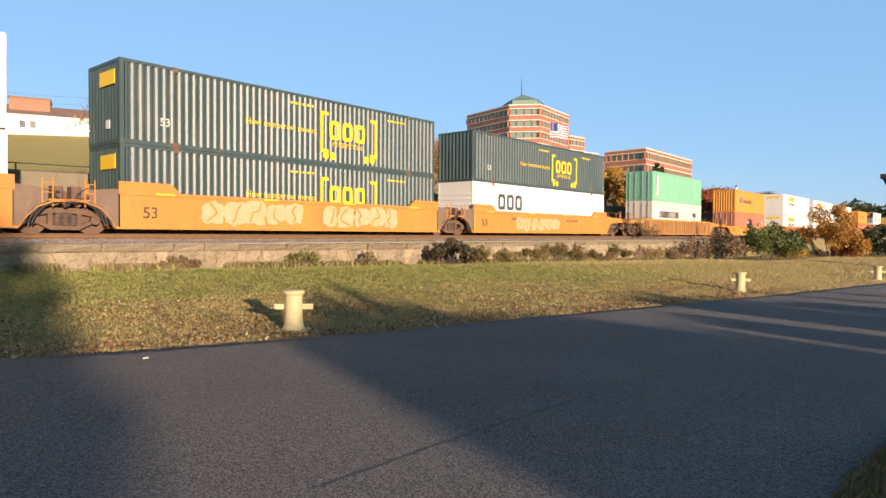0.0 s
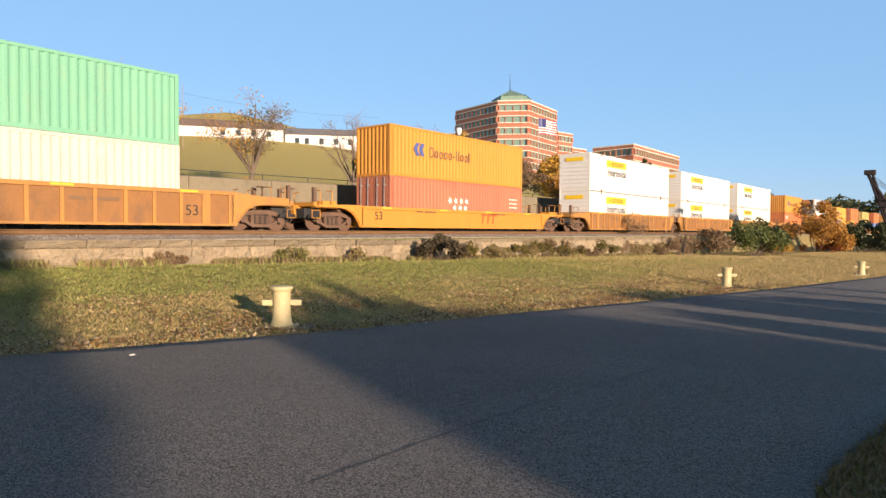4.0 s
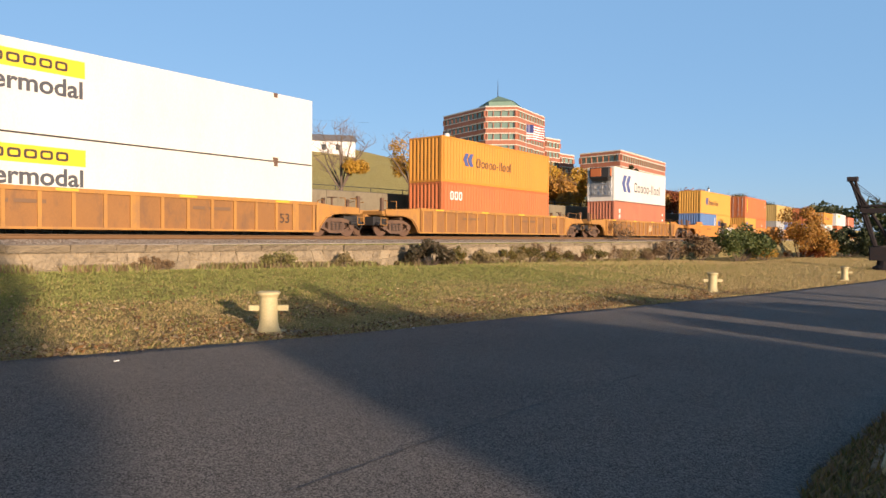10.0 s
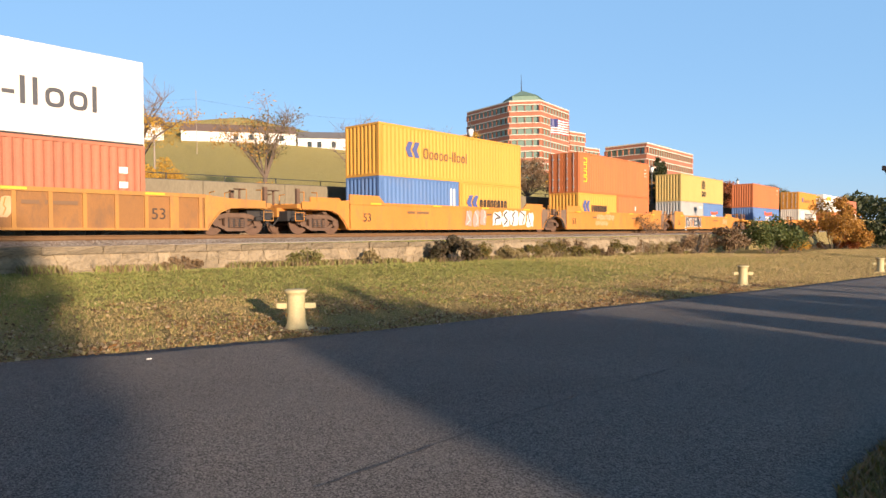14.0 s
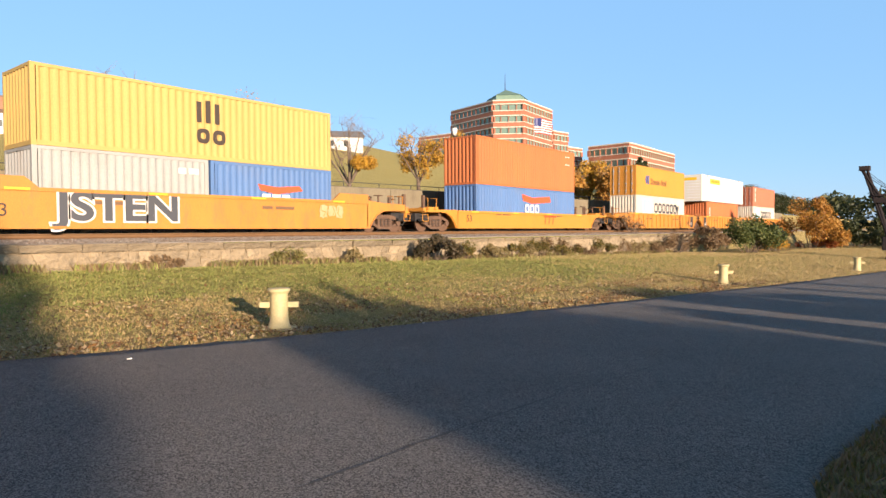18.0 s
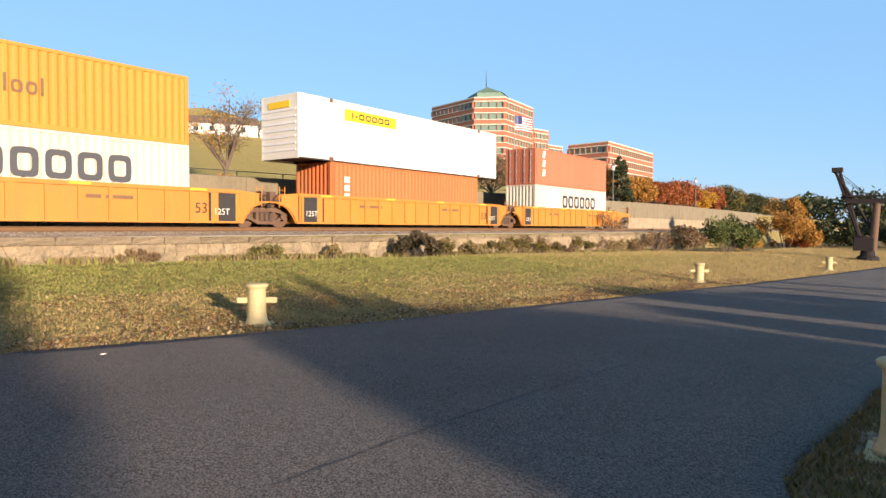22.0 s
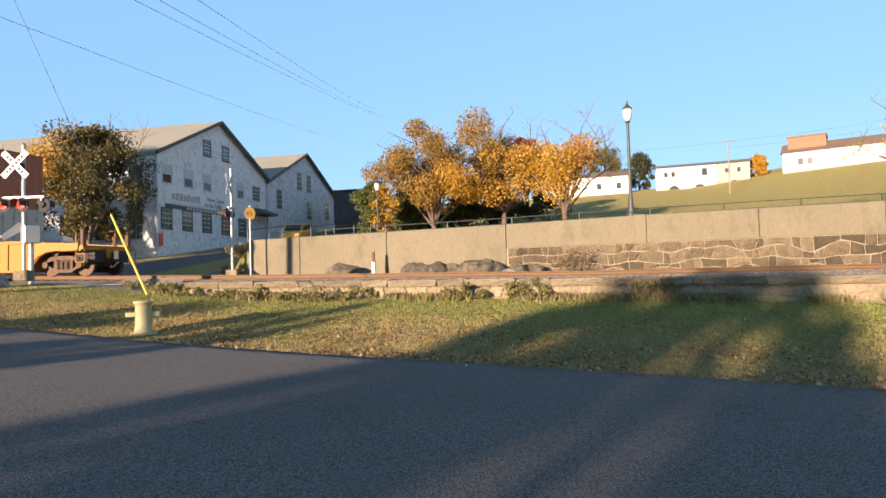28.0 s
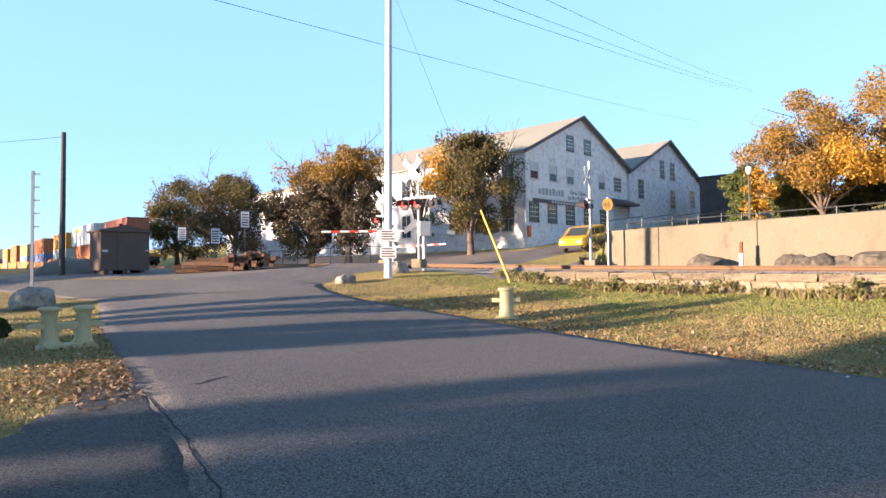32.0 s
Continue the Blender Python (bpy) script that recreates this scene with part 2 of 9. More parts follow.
def tube(bm, a, b, r0, r1=None, n=10, cap=True):
    """A tapered round bar from a to b."""
    r1 = r0 if r1 is None else r1
    a, b = Vector(a), Vector(b)
    q = (b - a).to_track_quat("Z", "Y")
    rings = []
    for c, r in ((a, r0), (b, r1)):
        rings.append([bm.verts.new(c + q @ Vector((r * math.cos(2 * math.pi * i / n), r * math.sin(2 * math.pi * i / n), 0))) for i in range(n)])
    for i in range(n):
        bm.faces.new((rings[0][i], rings[0][(i + 1) % n], rings[1][(i + 1) % n], rings[1][i]))
    if cap:
        bm.faces.new(rings[0][::-1])
        bm.faces.new(rings[1])


def lathe(bm, profile, n=20, at=(0, 0, 0)):
    """Turns a profile of (radius, height) round the upright through at."""
    rings = []
    for r, z in profile:
        rings.append([bm.verts.new((at[0] + r * math.cos(2 * math.pi * i / n), at[1] + r * math.sin(2 * math.pi * i / n), at[2] + z)) for i in range(n)])
    for k in range(len(rings) - 1):
        for i in range(n):
            bm.faces.new((rings[k][i], rings[k][(i + 1) % n], rings[k + 1][(i + 1) % n], rings[k + 1][i]))
    bm.faces.new(rings[0][::-1])
    bm.faces.new(rings[-1])


def thing(name, label, category, m=None, group="", kind=""):
    ob = new(name)
    ob.empty_display_size = 0.3
    if m is not None:
        ob.matrix_basis = m
    return tagged(ob, label, category, group, kind)


def words(name, text, size, m, material, parent, label="", stretch=1.0, bold=0.0):
    """Letters in the built-in font as a thin mesh; m places their lower left corner."""
    cu = bpy.data.curves.new(name, "FONT")
    cu.body, cu.size, cu.extrude, cu.offset = text, size, 0.004, bold
    tmp = bpy.data.objects.new(name, cu)
    me = bpy.data.meshes.new_from_object(tmp)
    bpy.data.objects.remove(tmp)
    bpy.data.curves.remove(cu)
    me.transform(m @ Matrix.Diagonal((stretch, 1, 1, 1)))
    me.materials.append(material)
    ob = new(name, me)
    ob.parent = parent
    if label:
        ob["label"] = label
    return ob


def lerp(x, xs, ys):
    return float(np.interp(x, xs, ys))


# ---- lie of the land ----
def rail_z(x):
    return lerp(x, (-300, -80, -65, -45, -29, -16, 0, 300), (4.4, 2.74, 2.48, 2.35, 2.16, 1.83, 1.56, 0.36))


TRACK_Y = 23.97


def track_y(x):
    """The track bends away from the river past the level crossing, then runs straight again."""
    if x > 0:
        return TRACK_Y
    return TRACK_Y + 0.00103 * min(-x, 60) ** 2 + 0.1236 * max(-x - 60, 0)


def verge(x):
    """Where the lawn begins beyond the drive."""
    return 10.25 - 0.153 * x + (0.012 * (x + 4) ** 2 if x < -4 else 0.0)


def low_ground(x, y):
    zb = lerp(x, (-60, -26, -13, -10.8, 0, 7.6, 27, 43, 80, 140, 900), (1.2, 0.75, 0.40, 0.38, 0, -0.30, -0.72, -0.95, -1.3, -1.6, -4))
    if x < -10.8:
        up = lerp(x, (-60, -38, -26, -18, -13, -10.8), (1.75, 1.70, 1.45, 1.22, 0.62, 0.38))
        zb += (up - zb) * min(max((y - 5) / 8.0, 0), 1)
    return min(zb + min(max(y - (11.5 - 0.153 * x), 0), 9) * lerp(x, (-30, -10, 0, 30, 60), (0.03, 0.085, 0.085, 0.085, 0.05)), lerp(x, (-45, -30), (1.75, 1.45)))


def wall_top(x):
    return lerp(x, (-16, -5, 2, 12, 32, 87, 133, 200), (3.45, 3.62, 3.79, 3.93, 4.10, 4.30, 3.99, 3.5))


def ground(x, y):
    low = low_ground(x, y)
    if y < 20.2:
        if x < -15 and y > 14:
            low += (rail_z(x) - 0.25 - low) * min((y - 14) / 6.0, 1) * min((-15 - x) / 4.0, 1)
        return low
    bed = rail_z(max(min(x, 300), -300)) - 0.34
    foot = max(28.05, track_y(x) + 3.6)
    if y < foot:
        return bed if x > -30 else bed + 0.1
    ramp = max(1.45 + max(min(y, 160) - 28, 0) * 0.118, bed + 0.1)
    k = min(max((x + 17.0) / 1.0, 0), 1)
    hill = wall_top(x) - 0.15 + (min(y, 54) - 28) * 0.018 + max(min(y, 150) - 54, 0) * lerp(x, (-60, -10, 20, 60, 95, 190, 400), (0.12, 0.15, 0.155, 0.21, 0.28, 0.22, 0.02))
    return ramp * (1 - k) + hill * k


def spaced(*runs):
    out = []
    for a, b, n in runs:
        out += list(np.linspace(a, b, n, endpoint=False))
    return out + [runs[-1][1]]


def sheet(name, xs, ys, height, material, **tags):
    """A sheet of ground over a grid."""
    verts = [(x, y, height(x, y)) for y in ys for x in xs]
    nx = len(xs)
    faces = [(j * nx + i, j * nx + i + 1, (j + 1) * nx + i + 1, (j + 1) * nx + i) for j in range(len(ys) - 1) for i in range(nx - 1)]
    me = bpy.data.meshes.new(name)
    me.from_pydata(verts, [], faces)
    me.materials.append(material)
    for p in me.polygons:
        p.use_smooth = True
    return tagged(new(name, me), **tags)


def lawn_material():
    """Turf: dry brown by the drive, greener towards the wall, mown hill beyond."""
    m = bpy.data.materials.new("autumn_turf")
    m.use_nodes = True
    n, l = m.node_tree.nodes, m.node_tree.links
    b = n["Principled BSDF"]
    b.inputs["Roughness"].default_value = 0.95
    b.inputs["Specular IOR Level"].default_value = 0.1
    b.inputs["Sheen Weight"].default_value, b.inputs["Sheen Roughness"].default_value = 0.08, 0.5
    b.inputs["Sheen Tint"].default_value = (0.75, 0.62, 0.25, 1)
    geo, sep = n.new("ShaderNodeNewGeometry"), n.new("ShaderNodeSeparateXYZ")
    l.new(geo.outputs["Position"], sep.inputs[0])

    def math_node(op, a, bb):
        q = n.new("ShaderNodeMath")
        q.operation = op
        for i, v in enumerate((a, bb)):
            if isinstance(v, (int, float)):
                q.inputs[i].default_value = v
            else:
                l.new(v, q.inputs[i])
        return q.outputs[0]

    def noise_node(scale, detail, rough=0.6):
        q = n.new("ShaderNodeTexNoise")
        q.inputs["Scale"].default_value, q.inputs["Detail"].default_value, q.inputs["Roughness"].default_value = scale, detail, rough
        l.new(geo.outputs["Position"], q.inputs["Vector"])
        return q.outputs[0]

    def mixed(fac, a, bb):
        q = n.new("ShaderNodeMix")
        q.data_type = "RGBA"
        l.new(fac, q.inputs[0])
        for i, v in ((6, a), (7, bb)):
            if isinstance(v, tuple):
                q.inputs[i].default_value = (*v, 1)
            else:
                l.new(v, q.inputs[i])
        return q.outputs[2]

    def ranged(v, a, bb, lo=0.0, hi=1.0):
        q = n.new("ShaderNodeMapRange")
        l.new(v, q.inputs[0])
        for i, w in enumerate((a, bb, lo, hi)):
            q.inputs[i + 1].default_value = w
        return q.outputs[0]

    big, mid, fine = noise_node(0.5, 6, 0.7), noise_node(1.6, 7, 0.7), noise_node(22, 4)
    away = math_node("ADD", sep.outputs[1], math_node("MULTIPLY", sep.outputs[0], 0.153))
    away = math_node("ADD", away, math_node("MULTIPLY", math_node("SUBTRACT", big, 0.5), 15.0))
    green = ranged(away, 12.5, 18.0, 0.12, 0.9)
    green = math_node("MULTIPLY", green, ranged(sep.outputs[0], 70, 30, 0.25, 1.0))
    dry = mixed(ranged(mid, 0.35, 0.65), (0.50, 0.375, 0.17), (0.30, 0.215, 0.09))
    fresh = mixed(ranged(mid, 0.35, 0.65), (0.17, 0.20, 0.045), (0.33, 0.30, 0.09))
    near = mixed(green, dry, fresh)
    hill = mixed(ranged(mid, 0.35, 0.65), (0.50, 0.40, 0.145), (0.40, 0.34, 0.115))
    col = mixed(ranged(sep.outputs[1], 28, 29), near, hill)
    mul = n.new("ShaderNodeMix")
    mul.data_type, mul.blend_type = "RGBA", "MULTIPLY"
    mul.inputs[0].default_value = 0.8
    l.new(col, mul.inputs[6])
    clump = noise_node(8.0, 5, 0.65)
    l.new(math_node("MULTIPLY", ranged(fine, 0.3, 0.7, 0.45, 1.35), ranged(clump, 0.32, 0.68, 0.55, 1.3)), mul.inputs[7])
    l.new(mul.outputs[2], b.inputs["Base Color"])
    lumps = n.new("ShaderNodeBump")
    lumps.inputs["Strength"].default_value, lumps.inputs["Distance"].default_value = 1.0, 0.09
    l.new(clump, lumps.inputs["Height"])
    bp = n.new("ShaderNodeBump")
    l.new(lumps.outputs[0], bp.inputs["Normal"])
    bp.inputs["Strength"].default_value, bp.inputs["Distance"].default_value = 1.0, 0.07
    l.new(fine, bp.inputs["Height"])
    l.new(bp.outputs[0], b.inputs["Normal"])
    return m


M["turf"] = lawn_material()
GX = spaced((-900, -120, 14), (-120, -40, 26), (-40, -17.2, 40), (-17.2, -15.8, 8), (-15.8, 60, 120), (60, 160, 50), (160, 1400, 24))
GY = spaced((-700, -60, 10), (-60, -6, 22), (-6, 20.0, 66), (20.0, 20.35, 1), (20.35, 27.7, 10), (27.7, 27.98, 1), (27.98, 28.11, 1), (28.11, 60, 24), (60, 160, 40), (160, 1500, 16))
sheet("ground", GX, GY, ground, M["turf"], label="autumn turf, brown by the drive and greener uphill", category="ground", kind="structure")


def drive_far(x):
    return verge(x) if x > -11 else lerp(x, (-60, -40, -27, -21, -18.4, -17.6, -16.6, -15.1, -13.3, -11), (9, 9.5, 12, 13.2, 13.2, 12.6, 12.3, 12.1, 12.3, verge(-11)))


def drive_near(x):
    return lerp(x, (-60, -24, -21.8, -15, -13.2, -8, -5.5, -3.5, -1, 2, 5, 9, 20, 60), (6.5, 7.0, 7.3, 5.1, 4.6, 3.15, 2.55, 1.8, 0.2, -0.3, 0.85, 0.55, -1.2, -7.5))


def strip(name, xs, near, far, steps, lift, material, rnd=0.0, **tags):
    """A paved strip between two edges, with a thin lip down to the soil."""
    rng = random.Random(5)
    verts, faces = [], []
    for x in xs:
        a, b = near(x) + rng.uniform(-rnd, rnd), far(x) + rng.uniform(-rnd, rnd)
        col = [a - 0.05] + list(np.linspace(a, b, steps)) + [b + 0.05]
        for k, y in enumerate(col):
            edge = k in (0, len(col) - 1)
            verts.append((x, y, ground(x, y) + (-0.05 if edge else lift)))
    w = steps + 2
    for i in range(len(xs) - 1):
        for k in range(w - 1):
            faces.append((i * w + k, (i + 1) * w + k, (i + 1) * w + k + 1, i * w + k + 1))
    me = bpy.data.meshes.new(name)
    me.from_pydata(verts, [], faces)
    me.materials.append(material)
    for p in me.polygons:
        p.use_smooth = True
    return tagged(new(name, me), **tags)


strip("road", spaced((-60, -24, 20), (-24, -8, 50), (-8, 20, 120), (20, 140, 60)), drive_near, drive_far, 24, 0.03, M["asphalt"], 0.05, label="worn dark asphalt drive with patches and cracks", category="road", kind="structure")


# ---- railway bed ----
def long_bar(name, ring, x0, x1, material, label, category, step=25):
    """A bar along the track that follows its bend and fall; ring in (y, z above the rail head)."""
    bm = bmesh.new()
    xs = list(np.arange(x0, 0, 5)) + list(np.arange(0, x1, step)) + [x1]
    rows_ = [[bm.verts.new((x, y + track_y(x) - TRACK_Y, rail_z(x) + z)) for y, z in ring] for x in xs]
    n = len(ring)
    for a, b in zip(rows_, rows_[1:]):
        for i in range(n):
            bm.faces.new((a[i], a[(i + 1) % n], b[(i + 1) % n], b[i]))
    bm.faces.new(rows_[0])
    bm.faces.new(rows_[-1][::-1])
    bmesh.ops.recalc_face_normals(bm, faces=bm.faces)
    return tagged(part(name, bm, material), label, category, kind="structure")


long_bar("ballast_bed", [(20.75, -0.6), (20.75, -0.30), (22.2, -0.20), (25.8, -0.20), (27.75, -0.34), (27.75, -0.6)], -300, 420, M["ballast"], "grey-brown crushed stone ballast under the track", "ballast")
for s in (-0.7525, 0.7525):
    y = TRACK_Y + s
    rl = long_bar("rail", [(y - 0.07, -0.17), (y + 0.07, -0.17), (y + 0.07, -0.155), (y + 0.012, -0.13), (y + 0.012, -0.05), (y + 0.036, -0.035), (y + 0.036, -0.004), (y + 0.028, 0), (y - 0.028, 0), (y - 0.036, -0.004), (y - 0.036, -0.035), (y - 0.012, -0.05), (y - 0.012, -0.13), (y - 0.07, -0.155)],
                  -300, 420, M["rail"], "rust-brown steel rail on timber ties", "rail")
    long_bar("rail_head", [(y - 0.026, 0.0), (y + 0.026, 0.0), (y + 0.024, 0.004), (y - 0.024, 0.004)], -300, 420, M["railtop"], "worn bright head of the rail", "rail").parent = rl
tie_set = thing("tie_row", "dark weathered timber ties in ballast", "railway ties", kind="stuff")
bm = bmesh.new()
rng = random.Random(3)
for i in range(420):
    x = -50 + i * 0.52
    o, z = rng.uniform(-0.06, 0.06), rail_z(x)
    o += track_y(x)
    box(bm, x - 0.115, x + 0.115, o - 1.3, o + 1.3, z - 0.34, z - 0.172)
tagged(part("tie", bm, M["tie"], tie_set), kind="stuff")


# ---- stone quay wall below the track ----
def quay_top(x):
    return lerp(x, (-16, -8, -2, 5.5, 20, 52, 70), (1.62, 1.50, 1.40, 1.27, 1.12, 0.98, 0.9))


def stone_row(name, parent, x0, x1, y0, y1, bottom, top, lengths, material, seed, gap=0.012):
    """Courses of squared stones, each an object of its own."""
    rng = random.Random(seed)
    x, kinds = x0, {}
    while x < x1:
        w = rng.choice(lengths)
        k = rng.randrange(2)
        if (w, k) not in kinds:
            bm = bmesh.new()
            c = 0.02
            r2 = random.Random(seed * 7 + int(w * 100) + k)
            box(bm, gap, w - gap, 0, y1 - y0, 0, 1, c)
            for v in bm.verts:
                v.co.x += r2.uniform(-0.03, 0.03)
                v.co.y += r2.uniform(-0.05, 0.05)
                v.co.z += r2.uniform(-0.05, 0.02) if v.co.z > 0.5 else 0.0
            me = bpy.data.meshes.new(name)
            bm.to_mesh(me)
            bm.free()
            me.materials.append(material)
            kinds[(w, k)] = me
        ob = new(name, kinds[(w, k)])
        ob.parent = parent
        zb, zt = bottom(x + w / 2), top(x + w / 2)
        ob.location = (x, y0 + rng.uniform(-0.025, 0.025), zb)
        ob.scale = (1, 1, (zt - zb - 0.012) * rng.uniform(0.9, 1.0))
        x += w


quay = thing("wall_quay", "low wall of weathered pale stone blocks under the track", "wall", kind="structure")
bm = bmesh.new()
qx = spaced((-15, 60, 60))
for a, b in zip(qx, qx[1:]):
    vs = [bm.verts.new(p) for p in ((a, 19.965, ground(a, 19.5) - 0.3), (b, 19.965, ground(b, 19.5) - 0.3), (b, 19.965, quay_top(b) - 0.05), (a, 19.965, quay_top(a) - 0.05),
                                    (a, 20.80, ground(a, 19.5) - 0.3), (b, 20.80, ground(b, 19.5) - 0.3), (b, 20.80, quay_top(b) - 0.05), (a, 20.80, quay_top(a) - 0.05))]
    for f in ((0, 1, 2, 3), (4, 7, 6, 5), (3, 2, 6, 7)):
        bm.faces.new([vs[i] for i in f])
part("mortar_core", bm, M["coping"], quay)
stone_row("coping_stone", quay, -15, 22, 19.86, 20.85, lambda x: quay_top(x) - 0.24, quay_top, (1.3, 0.9, 1.05, 1.6), M["coping"], 1)
stone_row("coping_stone", quay, 24, 58, 19.9, 20.85, lambda x: quay_top(x) - 0.2, quay_top, (1.3, 1.6, 1.9), M["coping"], 4)


# ---- retaining wall beyond the track: concrete over rubble ----
def rubble_top(x):
    return lerp(x, (-16, -3.62, -3.6, 28, 38, 82, 135), (1.3, 1.3, 2.62, 2.72, 2.73, 2.45, 2.2))


retaining = thing("wall_retaining", "tan concrete retaining wall on a base of dark rubble stone", "wall", kind="structure")
WX = [-15.9, -13.2, -9.0, -3.61, 2.0, 6.5, 11, 15.5, 20, 24.5, 29, 33.5, 38, 44, 50, 56, 62, 70, 80, 90, 100, 110, 120, 135]
for a, b in zip(WX, WX[1:]):
    bm = bmesh.new()
    g = 0.012
    lo = [(a + g, rubble_top(a + 0.1)), (b - g, rubble_top(b - 0.1)), (b - g, wall_top(b)), (a + g, wall_top(a))]
    slab(bm, lo, 27.80, 28.15)
    bmesh.ops.bevel(bm, geom=[e for e in bm.edges], offset=0.02, segments=1, affect="EDGES")
    part("panel", bm, M["concrete"], retaining)
bm = bmesh.new()
for a, b in zip(WX, WX[1:]):
    slab(bm, [(a, 0.9), (b, 0.9), (b, rubble_top(b - 0.1) - 0.002), (a, rubble_top(a + 0.1) - 0.002)], 27.825, 28.12)
part("mortar_core", bm, M["mortar"], retaining)
bm = bmesh.new()
box(bm, 1.72, 2.18, 27.72, 28.2, 2.6, wall_top(2) + 0.02, 0.02)
part("pilaster", bm, M["concrete"], retaining)


def rubble_stones(parent, x0, x1, count_rows, seed, name="stone", bottom=lambda x: rail_z(x) - 0.35, top=None, face=27.80, material="rubble", sizes=(0.3, 0.42, 0.6, 0.85, 1.15), joint=0.02, taper=0.90):
    """Uneven stones set proud of the mortar, in wandering courses with shared crooked joints."""
    rng = random.Random(seed)

    def course(k, x):
        z0, z1 = bottom(x), (top or rubble_top)(x)
        wob = 0.0 if k in (0, count_rows) else 0.34 * (z1 - z0) / 1.4 * noise.noise(Vector((x * 0.9, k * 7.3, seed)))
        return z0 + (z1 - z0) * k / count_rows + wob

    for r in range(count_rows):
        x = x0
        top_x = bot_x = x
        while x < x1:
            w = rng.choice(sizes)
            nt, nb = x + w + rng.uniform(-0.13, 0.13), x + w + rng.uniform(-0.13, 0.13)
            g = joint
            ring = [(bot_x + g, course(r, bot_x) + g), ((bot_x + nb) / 2, course(r, (bot_x + nb) / 2) + g * 0.6), (nb - g, course(r, nb) + g), ((nb + nt) / 2 - g * 0.4, (course(r, nb) + course(r + 1, nt)) / 2 + rng.uniform(-0.05, 0.05)),
                    (nt - g, course(r + 1, nt) - g), ((top_x + nt) / 2, course(r + 1, (top_x + nt) / 2) - g * 0.6), (top_x + g, course(r + 1, top_x) - g), ((top_x + bot_x) / 2 + g, (course(r, bot_x) + course(r + 1, top_x)) / 2)]
            cx, cz = sum(p[0] for p in ring) / 8, sum(p[1] for p in ring) / 8
            bm = bmesh.new()
            back = [bm.verts.new((px, face + 0.08, pz)) for px, pz in ring]
            front = [bm.verts.new((cx + (px - cx) * (taper + 0.02), face + rng.uniform(-0.035, 0.02), cz + (pz - cz) * (taper - 0.02))) for px, pz in ring]
            mid = bm.verts.new((cx, face - 0.02 + rng.uniform(-0.04, 0.01), cz))
            for i in range(8):
                bm.faces.new((front[i], front[(i + 1) % 8], mid))
                bm.faces.new((front[i], back[i], back[(i + 1) % 8], front[(i + 1) % 8]))
            bmesh.ops.recalc_face_normals(bm, faces=bm.faces)
            part(name, bm, M[material], parent)
            top_x, bot_x, x = nt, nb, (nt + nb) / 2


rubble_stones(retaining, -3.55, 34, 4, 11, sizes=(0.2, 0.3, 0.42, 0.6, 0.95), joint=0.012, taper=0.95)
rubble_stones(retaining, 34, 70, 3, 12, sizes=(0.35, 0.5, 0.75, 1.1), joint=0.014, taper=0.95)
rubble_stones(quay, -14, 24, 2, 13, bottom=lambda x: quay_top(x) - 0.98, top=lambda x: quay_top(x) - 0.24, face=19.94, material="coping", sizes=(0.4, 0.6, 0.8, 1.2), joint=0.007, taper=0.955)
rubble_stones(quay, 24, 57, 2, 14, bottom=lambda x: quay_top(x) - 1.2, top=lambda x: quay_top(x) - 0.2, face=19.97, material="coping", sizes=(0.6, 0.8, 1.2), joint=0.007, taper=0.955)

# loose ballast stones on the near shoulder
rs = np.random.RandomState(31)
n = 26000
bx = -16 + 70 * rs.uniform(0, 1, n) ** 1.3
by = rs.uniform(20.85, 23.1, n)
bz = np.interp(by, (20.75, 22.2, 23.2), (-0.30, -0.20, -0.20)) + np.array([rail_z(q) for q in bx])
by = by + np.array([track_y(q) - TRACK_Y for q in bx])
br = rs.uniform(0.016, 0.036, n)
octa = np.array(((1, 0, 0), (0, 1, 0), (-1, 0, 0), (0, -1, 0), (0, 0, 0.8), (0, 0, -0.8)))
bv = (octa[None] * br[:, None, None] * rs.uniform(0.6, 1.4, (n, 6, 1)))
ca, sa = np.cos(rs.uniform(0, 6.28, n))[:, None], np.sin(rs.uniform(0, 6.28, n))[:, None]
bv = np.stack((bv[:, :, 0] * ca - bv[:, :, 1] * sa, bv[:, :, 0] * sa + bv[:, :, 1] * ca, bv[:, :, 2]), 2) + np.stack((bx, by, bz + 0.012), 1)[:, None]
tri = np.array(((0, 1, 4), (1, 2, 4), (2, 3, 4), (3, 0, 4), (1, 0, 5), (2, 1, 5), (3, 2, 5), (0, 3, 5)))
bf = (np.arange(n)[:, None, None] * 6 + tri[None]).reshape(-1, 3)
me = bpy.data.meshes.new("ballast_stone")
me.from_pydata(bv.reshape(-1, 3).tolist(), [], bf.tolist())
me.materials.append(leaf_mat("crushed_stone", (0.42, 0.38, 0.32), (0.30, 0.26, 0.22), (0.20, 0.15, 0.11)))
tagged(new("ballast_stone", me), "loose crushed grey stones on the ballast shoulder", "ballast", kind="stuff")
# pebbles and grit on the drive
n = 9000
gx, gy = rs.uniform(-9, 12, n), rs.uniform(1.2, 10.2, n)
keep = [i for i in range(n) if drive_near(gx[i]) < gy[i] < drive_far(gx[i])]
gx, gy = gx[keep], gy[keep]
n = len(keep)
gz = np.array([ground(a, b) for a, b in zip(gx, gy)]) + 0.032
gr = rs.uniform(0.002, 0.007, n)
gv = octa[None] * gr[:, None, None] * rs.uniform(0.6, 1.4, (n, 6, 1)) + np.stack((gx, gy, gz), 1)[:, None]
gf = (np.arange(n)[:, None, None] * 6 + tri[None]).reshape(-1, 3)
me = bpy.data.meshes.new("grit")
me.from_pydata(gv.reshape(-1, 3).tolist(), [], gf.tolist())
